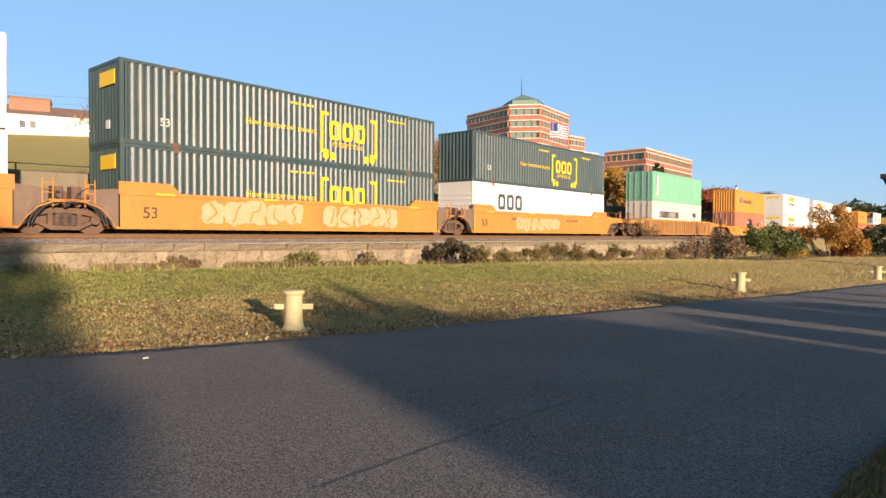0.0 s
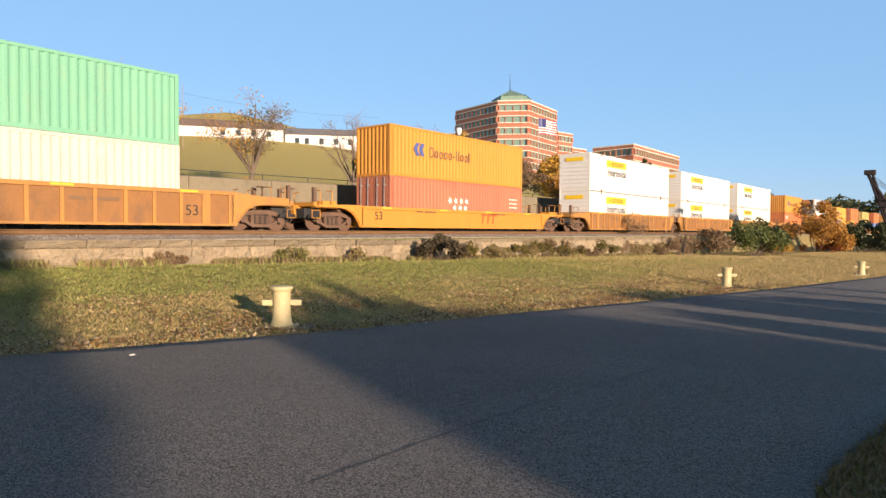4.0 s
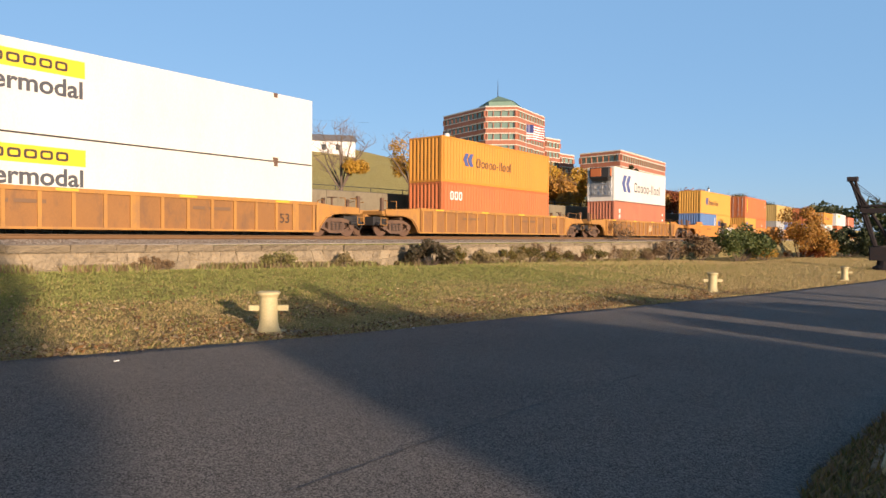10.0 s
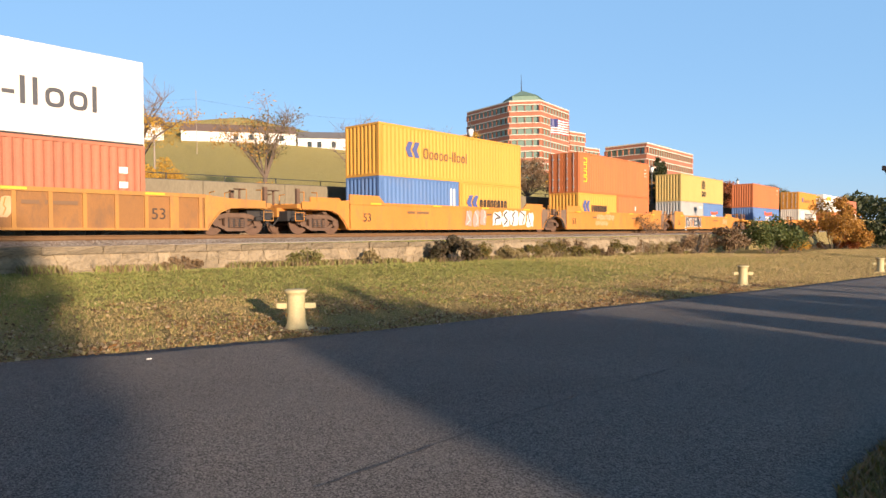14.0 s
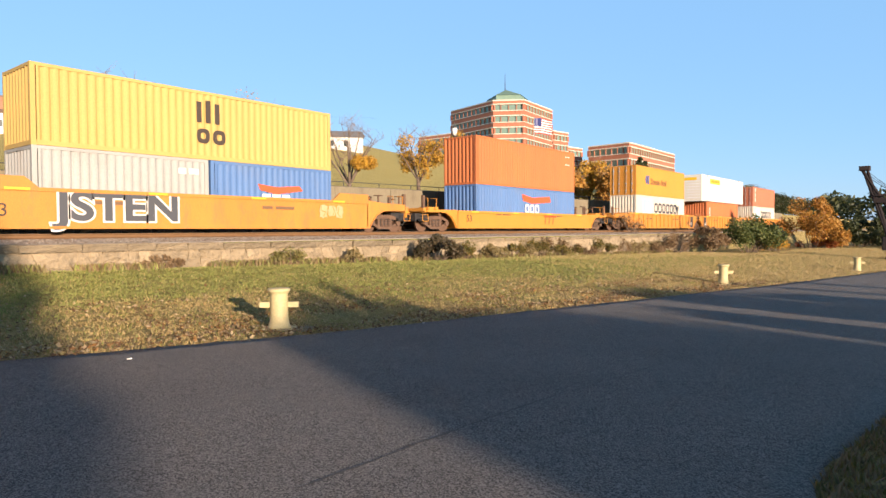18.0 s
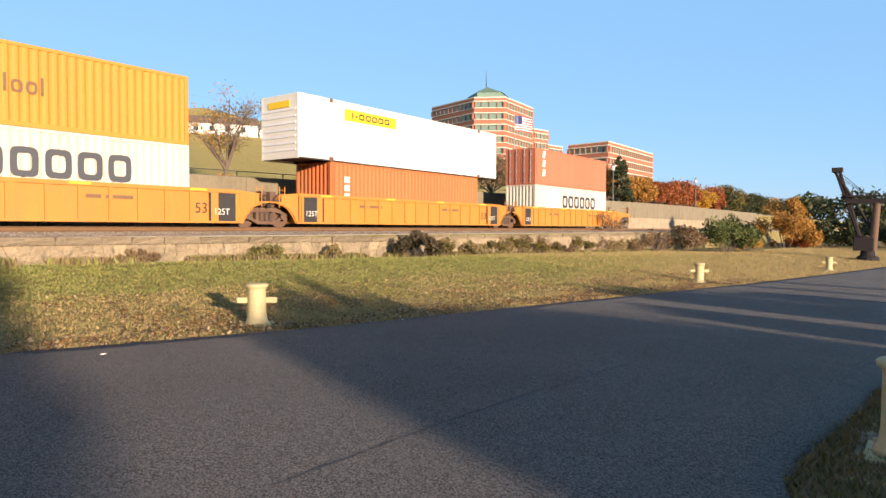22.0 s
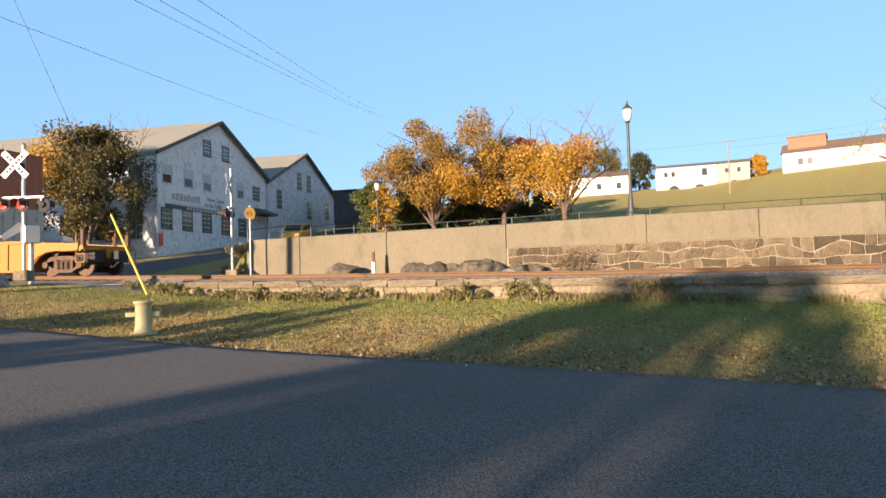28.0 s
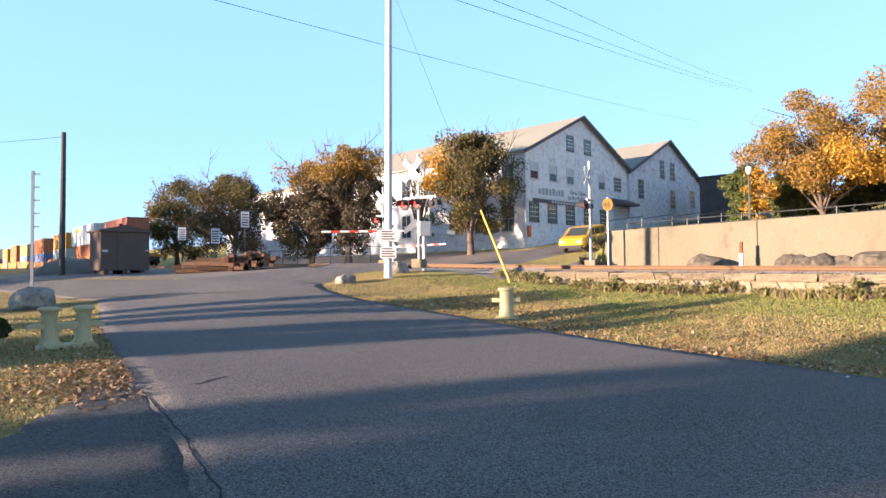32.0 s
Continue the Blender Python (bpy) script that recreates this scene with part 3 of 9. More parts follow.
me.materials.append(leaf_mat("grit_stone", (0.30, 0.27, 0.23), (0.20, 0.18, 0.16), (0.12, 0.10, 0.09)))
tagged(new("grit", me), "fine grit and pebbles scattered on the asphalt", "grit", kind="stuff")


# ---- train ----
def trip(t):
    """Metres that the train has rolled at t."""
    if t < 27:
        return 13.6335 * t - 0.01192 * t * t + 0.0000588 * t ** 3
    return lerp(t, (27, 28, 29, 30, 31, 32), (360.55, 372.9, 384.6, 397.3, 410.9, 425.0))


def wheelset(parent, x):
    ob = None
    for s in (-1, 1):
        bm = bmesh.new()
        y = s * 0.7525
        prof = [(0.05, -0.075), (0.14, -0.075), (0.16, -0.03), (0.36, -0.02), (0.385, -0.062), (0.455, -0.062), (0.457, 0.03), (0.485, 0.045), (0.485, 0.07), (0.37, 0.07), (0.14, 0.05), (0.05, 0.05)]
        lathe(bm, prof, 24)
        bmesh.ops.transform(bm, matrix=Matrix.Translation((x, y, 0.457)) @ Matrix.Rotation(radians(90 if s < 0 else -90), 4, "X"), verts=bm.verts)
        bmesh.ops.recalc_face_normals(bm, faces=bm.faces)
        part("wheel", bm, M["wheel"], parent, smooth=False)
    bm = bmesh.new()
    tube(bm, (x, -0.95, 0.457), (x, 0.95, 0.457), 0.085, n=10)
    part("axle", bm, M["iron"], parent)


def truck(parent, x):
    """A two-axle truck: side frames with springs, wheels and bolster."""
    for s in (-1, 1):
        y = s * 1.02
        bm = bmesh.new()
        for ring in ([(-1.12, 0.44), (-0.72, 0.60), (-0.40, 0.66), (0.40, 0.66), (0.72, 0.60), (1.12, 0.44), (1.12, 0.58), (0.70, 0.78), (0.40, 0.84), (-0.40, 0.84), (-0.70, 0.78), (-1.12, 0.58)],
                     [(-1.08, 0.50), (-1.08, 0.40), (-0.80, 0.32), (-0.42, 0.13), (0.42, 0.13), (0.80, 0.32), (1.08, 0.40), (1.08, 0.50), (0.80, 0.44), (0.42, 0.27), (-0.42, 0.27), (-0.80, 0.44)],
                     [(-0.50, 0.24), (-0.36, 0.24), (-0.36, 0.70), (-0.50, 0.70)], [(0.36, 0.24), (0.50, 0.24), (0.50, 0.70), (0.36, 0.70)]):
            k = 0.0 if len(ring) > 4 else 0.006
            slab(bm, [(x + a, b) for a, b in ring], y - 0.07 + k, y + 0.07 - k)
        bmesh.ops.recalc_face_normals(bm, faces=bm.faces)
        fr = part("side_frame", bm, M["iron"], parent)
        # thin dark sheet over the opening, colour in place of the shade inside
        bm = bmesh.new()
        yy = y + s * 0.075
        for a, b in ((-0.36, 0.36),):
            box(bm, x + a, x + b, min(yy, yy + s * 0.01), max(yy, yy + s * 0.01), 0.28, 0.62)
        part("spring_pocket", bm, M["dark"], fr)
        for k in (-0.24, 0, 0.24):
            bm = bmesh.new()
            for i in range(4):
                tube(bm, (x + k, yy + s * 0.02, 0.29 + i * 0.08), (x + k, yy + s * 0.02, 0.35 + i * 0.08), 0.085, n=10)
            part("spring", bm, M["iron"], fr)
        for k in (-0.9, 0.9):
            bm = bmesh.new()
            tube(bm, (x + k, yy, 0.457), (x + k, yy + s * 0.07, 0.457), 0.15, n=12)
            part("bearing_cap", bm, M["iron"], fr)
    for k in (-0.9, 0.9):
        wheelset(parent, x + k)
    bm = bmesh.new()
    box(bm, x - 0.24, x + 0.24, -1.0, 1.0, 0.5, 0.84)
    part("bolster", bm, M["iron"], parent)


def end_frame(parent, s, kind, paint, closed, brown_plate):
    """The deck over one end of a unit; s = -1 or 1 along the track. closed: carries the end truck and the coupler."""
    reach = 11.35 if closed else 9.62
    top = {"rib": 1.40, "smooth": 1.42, "low": 1.20}[kind]
    for side in (-1, 1):
        y0 = side * 1.44
        ring = [(8.15, 0.18), (8.15, top + (0.1 if kind != "low" else 0.0)), (9.2, top), (reach - 0.5, top - 0.05), (reach - 0.5, 1.04), (9.9, 1.05), (9.3, 1.0), (8.85, 0.82), (8.55, 0.5), (8.35, 0.18)]
        bm = bmesh.new()
        slab(bm, [(s * a, b) for a, b in ring][::(1 if s < 0 else -1)], min(y0, y0 - side * 0.03), max(y0, y0 - side * 0.03))
        bmesh.ops.recalc_face_normals(bm, faces=bm.faces)
        part("end_plate", bm, M["carplate"] if kind == "smooth" and not closed else paint, parent)
        # flange over the wheel arch
        bm = bmesh.new()
        pts = [(8.3, 0.18), (8.5, 0.5), (8.8, 0.82), (9.25, 1.0), (9.9, 1.05), (reach - 0.5, 1.04)]
        for (a, b), (c, d) in zip(pts, pts[1:]):
            slab(bm, [(s * a, b), (s * c, d), (s * c, d + 0.045), (s * a, b + 0.045)], min(y0, y0 + side * 0.06), max(y0, y0 + side * 0.06))
        bmesh.ops.recalc_face_normals(bm, faces=bm.faces)
        part("arch_flange", bm, paint, parent)
    bm = bmesh.new()
    box(bm, min(s * 8.15, s * (reach - 0.4)), max(s * 8.15, s * (reach - 0.4)), -1.40, 1.40, 1.02, 1.10)
    box(bm, min(s * 8.15, s * reach), max(s * 8.15, s * reach), -0.35, 0.35, 0.72, 1.12)
    part("end_deck", bm, paint, parent)
    # hand rails, ladder and brake gear
    if closed:
        for side in (-1, 1):
            for k in (10.0, 10.7):
                bm = bmesh.new()
                tube(bm, (s * k, side * 1.38, 1.05), (s * k, side * 1.38, 1.78), 0.022, n=6)
                tube(bm, (s * k, side * 1.38, 1.78), (s * k, side * 1.0, 1.80), 0.022, n=6)
                part("grab_rail", bm, paint, parent)
            for z in (0.55, 0.9):
                bm = bmesh.new()
                tube(bm, (s * 10.75, side * 1.44, z), (s * 11.2, side * 1.44, z), 0.018, n=6)
                tube(bm, (s * 10.75, side * 1.44, z), (s * 10.75, side * 1.44, 1.1), 0.018, n=6)
                tube(bm, (s * 11.2, side * 1.44, z), (s * 11.2, side * 1.44, 1.1), 0.018, n=6)
                part("stirrup", bm, paint, parent)
        bm = bmesh.new()
        box(bm, min(s * 10.9, s * 11.1), max(s * 10.9, s * 11.1), -1.42, 1.42, 1.08, 1.26)
        box(bm, min(s * 9.6, s * 10.4), max(s * 9.6, s * 10.4), -1.2, -0.5, 1.1, 1.34)
        part("end_sill", bm, paint, parent)
        bm = bmesh.new()
        tube(bm, (s * 10.9, 0.55, 1.26), (s * 10.9, 0.55, 1.9), 0.05, n=8)
        lathe(bm, [(0.02, 0), (0.26, 0.01), (0.26, 0.04), (0.02, 0.05)], 16, (s * 10.9, 0.55, 1.9))
        part("brake_wheel", bm, M["iron"], parent)
        bm = bmesh.new()
        box(bm, min(s * 11.2, s * 11.75), max(s * 11.2, s * 11.75), -0.14, 0.14, 0.74, 1.0)
        box(bm, min(s * 11.55, s * 11.8), max(s * 11.55, s * 11.8), -0.24, 0.2, 0.68, 1.04)
        part("coupler", bm, M["dark"], parent)
        for side in (-1, 1):
            bm = bmesh.new()
            box(bm, min(s * 10.86, s * 11.02), max(s * 10.86, s * 11.02), side * 1.25 - 0.09, side * 1.25 + 0.09, 1.08, 1.92, 0.02)
            part("end_post", bm, M["iron"], parent)
        bm = bmesh.new()
        box(bm, min(s * 10.3, s * 11.25), max(s * 10.3, s * 11.25), -0.95, 0.95, 0.55, 0.98)
        tube(bm, (s * 10.5, -1.2, 0.62), (s * 11.2, -1.2, 0.62), 0.09, n=8)
        part("draft_gear", bm, M["dark"], parent)
        bm = bmesh.new()
        p0 = Vector((s * 11.25, -0.35, 0.75))
        for i in range(6):
            p1 = p0 + Vector((s * 0.09, 0.03, -0.14 if i < 3 else 0.08))
            tube(bm, p0, p1, 0.03, n=6)
            p0 = p1
        part("air_hose", bm, M["dark"], parent)
    # hoses and pipes beside the truck
    for k in range(3 if kind == "smooth" and not closed else 0):
        bm = bmesh.new()
        p0 = Vector((s * (8.45 + 0.10 * k), -1.47, 0.30))
        for dx, dz in ((0.12, 0.30), (0.22, 0.24), (0.30, 0.16), (0.35, 0.05), (0.3, -0.06)):
            p1 = p0 + Vector((s * dx, 0.0, dz))
            tube(bm, p0, p1, 0.028, n=6)
            p0 = p1
        part("brake_pipe", bm, M["dark"], parent)
    bm = bmesh.new()
    tube(bm, (s * 9.35, -1.1, 0.98), (s * 9.35, 1.1, 0.98), 0.13, n=10)
    part("brake_cylinder", bm, M["iron"], parent)
    if not closed:
        # drawbar, hoses and levers over the shared truck
        rg = random.Random(7 if s > 0 else 8)
        bm = bmesh.new()
        box(bm, min(s * 9.1, s * 9.72), max(s * 9.1, s * 9.72), -0.75, 0.75, 1.10, 1.38, 0.05)
        part("drawbar_casting", bm, M["iron"], parent, "rusty cast drawbar housing")
        bm = bmesh.new()
        box(bm, min(s * 9.3, s * 9.6), max(s * 9.3, s * 9.6), -1.3, -0.85, 0.98, 1.52, 0.04)
        part("valve_box", bm, M["iron"], parent)
        for q in range(5):
            bm = bmesh.new()
            p0 = Vector((s * rg.uniform(9.0, 9.6), -1.36 - 0.02 * q, rg.uniform(0.95, 1.2)))
            for i in range(4):
                p1 = p0 + Vector((s * rg.uniform(-0.22, 0.24), 0, rg.uniform(-0.12, 0.2)))
                tube(bm, p0, p1, 0.026, n=6)
                p0 = p1
            part("brake_lever", bm, M["iron"] if q % 2 else M["dark"], parent)
        for k in (8.95, 9.25):
            bm = bmesh.new()
            tube(bm, (s * k, -1.44, 0.85), (s * k, -1.44, 1.75), 0.022, n=6)
            part("ladder_rail", bm, paint, parent)
        for z in (1.0, 1.3, 1.6):
            bm = bmesh.new()
            tube(bm, (s * 8.95, -1.44, z), (s * 9.25, -1.44, z), 0.016, n=6)
            part("ladder_rung", bm, paint, parent)
    if brown_plate:
        for side in (-1, 1):
            bm = bmesh.new()
            y0 = side * 1.485
            box(bm, min(s * 6.75, s * 8.05), max(s * 6.75, s * 8.05), min(y0, y0 + side * 0.012), max(y0, y0 + side * 0.012), 0.24, 1.34)
            part("sign_plate", bm, M["dark"], parent, "dark brown stencilled plate")


def well_car(name, label, kind, paint, x_ends, group, brown=False, number="53", texts=True):
    """One unit of a double-stack car, built about its middle; z = 0 is the rail head. x_ends: (left closed, right closed)."""
    car = thing(name, label, "rail car", group=group)
    top = {"rib": 1.50, "smooth": 1.45, "low": 1.18}[kind]
    for side in (-1, 1):
        bm = bmesh.new()
        y0 = side * 1.44
        lo, hi = min(y0, y0 - side * 0.02), max(y0, y0 - side * 0.02)
        box(bm, -8.2, 8.2, lo, hi, 0.2, top)
        part("side_wall", bm, M["cardirty"] if paint is M["carbrown"] else paint, car)
        bm = bmesh.new()
        a, b = min(y0 - side * 0.08, y0 + side * 0.07), max(y0 - side * 0.08, y0 + side * 0.07)
        box(bm, -8.3, 8.3, a, b, 0.16, 0.24)
        part("bottom_chord", bm, paint, car)
        bm = bmesh.new()
        if kind == "smooth":
            slab(bm, [(-8.2, top - 0.12), (8.2, top - 0.12), (8.2, top + 0.33), (6.4, top + 0.33), (6.0, top), (-6.0, top), (-6.4, top + 0.33), (-8.2, top + 0.33)], a + 0.03, b - 0.03)
        else:
            box(bm, -8.2, 8.2, a, b, top - 0.14, top)
        part("top_chord", bm, paint, car)
        if kind == "rib":
            for k in range(17):
                x = -8.0 + k
                bm = bmesh.new()
                w = 0.16 if k in (1, 8, 15) else 0.06
                slab(bm, [(x - w, 0.24), (x + w, 0.24), (x + w, top - 0.14), (x - w, top - 0.14)], min(y0, y0 + side * 0.06), max(y0, y0 + side * 0.06))
                part("rib", bm, paint, car)
        for k in (-6.6, -2.2, 2.0, 6.3):
            bm = bmesh.new()
            yy = y0 + side * 0.072
            box(bm, k - 0.35, k + 0.35, min(yy, yy + side * 0.003), max(yy, yy + side * 0.003), top - 0.1, top - 0.02)
            part("reflector_strip", bm, M["yellowstripe"], car)
    bm = bmesh.new()
    box(bm, -8.2, 8.2, -1.42, 1.42, 0.17, 0.20)
    part("well_floor", bm, paint, car)
    for s, closed in ((-1, x_ends[0]), (1, x_ends[1])):
        end_frame(car, s, kind, paint, closed, brown and not closed)
        bm = bmesh.new()
        box(bm, min(s * 8.12, s * 8.2), max(s * 8.12, s * 8.2), -1.42, 1.42, 0.2, top)
        part("bulkhead", bm, paint, car)
    if x_ends[0]:
        truck(car, -9.7)
    truck(car, 9.72)
    if texts:
        face = Matrix.Translation((0, -1.463, 0)) @ Matrix.Rotation(radians(90), 4, "X")
        words("number", number, 0.56, face @ Matrix.Translation((6.16 if kind == "rib" else -7.4, 0.55, 0)), M["letter"], car, "stencilled dark number")
        for x, w in ((-4.4, 0.55), (-3.7, 0.9), (2.2, 0.5), (2.85, 0.95)):
            bm = bmesh.new()
            box(bm, x, x + w, -1.466, -1.462, 0.97, 1.09)
            part("marking", bm, M["nametan"], car)
        if brown:
            for s in [q for q, c in ((-1, x_ends[0]), (1, x_ends[1])) if not c]:
                words("marking", "125T", 0.34, Matrix.Translation((s * 7.4 - 0.45, -1.499, 0.5)) @ Matrix.Rotation(radians(90), 4, "X"), M["letterwhite"], car, "white stencil")
    return car


def corrugation(length, x0, pitch=0.28, depth=0.037):
    """(x, inset) along one trapezoid-folded wall."""
    n = max(int(length / pitch), 1)
    p = length / n
    out = []
    for i in range(n):
        b = x0 + i * p
        out += [(b + p * 0.02, 0), (b + p * 0.27, 0), (b + p * 0.51, depth), (b + p * 0.76, depth)]
    return [(x0, 0)] + out + [(x0 + length, 0)]


def folded(bm, prof, z0, z1, place):
    """A folded sheet between two heights; place turns (along, inset, z) into a point."""
    lo = [bm.verts.new(place(a, d, z0)) for a, d in prof]
    hi = [bm.verts.new(place(a, d, z1)) for a, d in prof]
    for i in range(len(prof) - 1):
        bm.faces.new((lo[i], lo[i + 1], hi[i + 1], hi[i]))


def container(name, label, length, height, paint, frame_paint=None, style="corrugated", left_end="wall", group="containers on the train"):
    """A shipping container, origin under its middle, long side along x, the side seen at -y."""
    c = thing(name, label, "shipping container", group=group)
    w = 1.219 if length < 14 else 1.295
    h2, frame_paint = length / 2, frame_paint or paint
    t = 0.06
    smooth = style == "smooth"
    prof = corrugation(length - 0.36, -h2 + 0.18) if not smooth else None
    for s in (-1, 1):
        bm = bmesh.new()
        if smooth:
            box(bm, -h2 + 0.1, h2 - 0.1, min(s * w, s * (w - 0.03)), max(s * w, s * (w - 0.03)), 0.14, height - 0.1)
        else:
            folded(bm, prof, 0.14, height - 0.1, lambda a, d, z: (a, s * (w - 0.008 - d), z))
        part("side_panel", bm, paint, c)
        if smooth:
            # solid dark strip painted in for the shade of the gap below the box
            bm = bmesh.new()
            box(bm, -h2 + 0.03, h2 - 0.03, min(s * (w + 0.005), s * (w - 0.05)), max(s * (w + 0.005), s * (w - 0.05)), 0.0, 0.062)
            part("bottom_gap", bm, M["dark"], c)
        for z0, z1 in ((0, 0.16), (height - 0.12, height)):
            bm = bmesh.new()
            box(bm, -h2 + 0.02, h2 - 0.02, min(s * (w + 0.002), s * (w - 0.07)), max(s * (w + 0.002), s * (w - 0.07)), z0 + 0.012, z1)
            part("side_rail", bm, frame_paint, c)
        for e in (-1, 1):
            bm = bmesh.new()
            box(bm, min(e * h2, e * (h2 - 0.16)), max(e * h2, e * (h2 - 0.16)), min(s * (w + 0.004), s * (w - 0.12)), max(s * (w + 0.004), s * (w - 0.12)), 0.0, height + 0.002, 0.012)
            part("corner_post", bm, frame_paint, c)
        if length > 14:
            for e in (-1, 1):
                bm = bmesh.new()
                box(bm, e * 6.096 - 0.14, e * 6.096 + 0.14, min(s * (w + 0.008), s * (w - 0.1)), max(s * (w + 0.008), s * (w - 0.1)), -0.002, 0.2)
                box(bm, e * 6.096 - 0.1, e * 6.096 + 0.1, min(s * (w + 0.008), s * (w - 0.1)), max(s * (w + 0.008), s * (w - 0.1)), height - 0.17, height + 0.016)
                part("stacking_post", bm, M["iron"], c)
    for e in (-1, 1):
        door = (e < 0 and left_end == "door") or (e > 0 and left_end != "door")
        if door:
            for k in (-1, 1):
                bm = bmesh.new()
                box(bm, min(e * (h2 - 0.01), e * (h2 - 0.05)), max(e * (h2 - 0.01), e * (h2 - 0.05)), min(k * 0.012, k * (w - 0.12)), max(k * 0.012, k * (w - 0.12)), 0.14, height - 0.11)
                for z in np.linspace(0.3, height - 0.35, 5):
                    box(bm, min(e * (h2 + 0.012), e * (h2 - 0.02)), max(e * (h2 + 0.012), e * (h2 - 0.02)), min(k * 0.06, k * (w - 0.2)), max(k * 0.06, k * (w - 0.2)), z, z + 0.22)
                leaf = part("door", bm, paint, c)
                for q in (0.33, 0.85):
                    bm = bmesh.new()
                    tube(bm, (e * (h2 + 0.045), k * q, 0.1), (e * (h2 + 0.045), k * q, height - 0.06), 0.02, n=6)
                    for z in (0.35, 0.95, height - 0.5):
                        box(bm, e * (h2 + 0.02) - 0.03, e * (h2 + 0.02) + 0.03, k * q - 0.06, k * q + 0.06, z, z + 0.09)
                    part("lock_rod", bm, M["grey"], leaf, "galvanised lock rod")
        elif smooth:
            bm = bmesh.new()
            box(bm, min(e * (h2 - 0.01), e * (h2 - 0.06)), max(e * (h2 - 0.01), e * (h2 - 0.06)), -w + 0.1, w - 0.1, 0.1, height - 0.1)
            part("end_wall", bm, paint, c)
            for z in np.linspace(0.35, height - 0.75, 7):
                bm = bmesh.new()
                box(bm, min(e * (h2 + 0.02), e * (h2 - 0.02)), max(e * (h2 + 0.02), e * (h2 - 0.02)), -w + 0.16, w - 0.16, z, z + 0.1)
                part("end_rib", bm, M["white"], c)
        else:
            bm = bmesh.new()
            folded(bm, corrugation(2 * w - 0.24, -w + 0.12, 0.25, 0.045), 0.14, height - 0.11, lambda a, d, z: (e * (h2 - 0.012 - d), a, z))
            part("end_wall", bm, paint, c)
        for z0, z1 in ((0.0, 0.15), (height - 0.12, height - 0.002)):
            bm = bmesh.new()
            box(bm, min(e * (h2 - 0.004), e * (h2 - 0.1)), max(e * (h2 - 0.004), e * (h2 - 0.1)), -w + 0.12, w - 0.12, z0 + 0.01, z1)
            part("end_rail", bm, frame_paint, c)
    bm = bmesh.new()
    box(bm, -h2 + 0.05, h2 - 0.05, -w + 0.05, w - 0.05, height - 0.05, height - 0.02)
    part("roof", bm, paint, c)
    bm = bmesh.new()
    box(bm, -h2 + 0.05, h2 - 0.05, -w + 0.06, w - 0.06, 0.1, 0.13)
    part("floor", bm, M["dark"], c)
    c["half_width"] = w
    return c


def bars(c, x, z, heights, widths, gap, material, y=None, name="marking", label="", slant=0.0):
    """Plain upright bars that stand for a word on a container's near side."""
    w = c["half_width"]
    for h, wd in zip(heights, widths):
        bm = bmesh.new()
        slab(bm, [(x, z), (x + wd, z), (x + wd + slant * h, z + h), (x + slant * h, z + h)], -w - 0.008, -w - 0.001)
        part(name, bm, material, c, label)
        x += wd + gap
    return x


def outline_mark(c, ring, material, name="marking", label="", lift=0.0):
    w = c["half_width"] + lift
    bm = bmesh.new()
    slab(bm, ring, -w - 0.009, -w - 0.002)
    bmesh.ops.recalc_face_normals(bm, faces=bm.faces)
    part(name, bm, material, c, label)


def write_on(c, text, size, x, z, material, stretch=1.0, bold=0.0, lift=0.003):
    w = c["half_width"]
    words("lettering", text, size, Matrix.Translation((x, -w - lift, z)) @ Matrix.Rotation(radians(90), 4, "X"), material, c, "", stretch, bold)


def graffiti(car, x0, x1, z0, z1, material, seed, letters, thick=0.06, label="", lift=0.0, lines=None):
    """Sprayed bubble shapes with inner strokes on the near side of a car."""
    rng = random.Random(seed)
    bm, ink = bmesh.new(), bmesh.new()
    w = (x1 - x0) / letters
    for i in range(letters):
        cx, cz = x0 + (i + 0.5) * w, (z0 + z1) / 2 + rng.uniform(-0.05, 0.05)
        rx, rz = w * rng.uniform(0.48, 0.62), (z1 - z0) * rng.uniform(0.42, 0.54)
        ring = []
        for k in range(16):
            q = 2 * math.pi * k / 16
            f = 1.0 / max(abs(math.cos(q)), abs(math.sin(q))) ** 0.6 * rng.uniform(0.74, 1.02)
            ring.append((cx + rx * f * math.cos(q) + 0.12 * rz * math.sin(q), cz + rz * f * math.sin(q)))
        bm.faces.new([bm.verts.new((px, -1.467 - lift - i * 0.0003, pz)) for px, pz in ring])
        pts = [(cx + rx * rng.uniform(-0.6, 0.6), cz + rz * c) for c in (-0.7, rng.uniform(-0.4, 0.1), rng.uniform(0, 0.4), 0.75)]
        for (a, b), (c, d) in zip(pts, pts[1:]):
            n = Vector((b - d, c - a)).normalized() * thick * 0.6
            ink.faces.new([ink.verts.new((px, -1.4695 - lift - i * 0.0003, pz)) for px, pz in ((a - n.x, b - n.y), (c - n.x, d - n.y), (c + n.x, d + n.y), (a + n.x, b + n.y))])
    for q in (bm, ink):
        bmesh.ops.recalc_face_normals(q, faces=q.faces)
    g = part("graffiti", bm, material, car, label)
    part("stroke", ink, lines or M["carorange"], g)

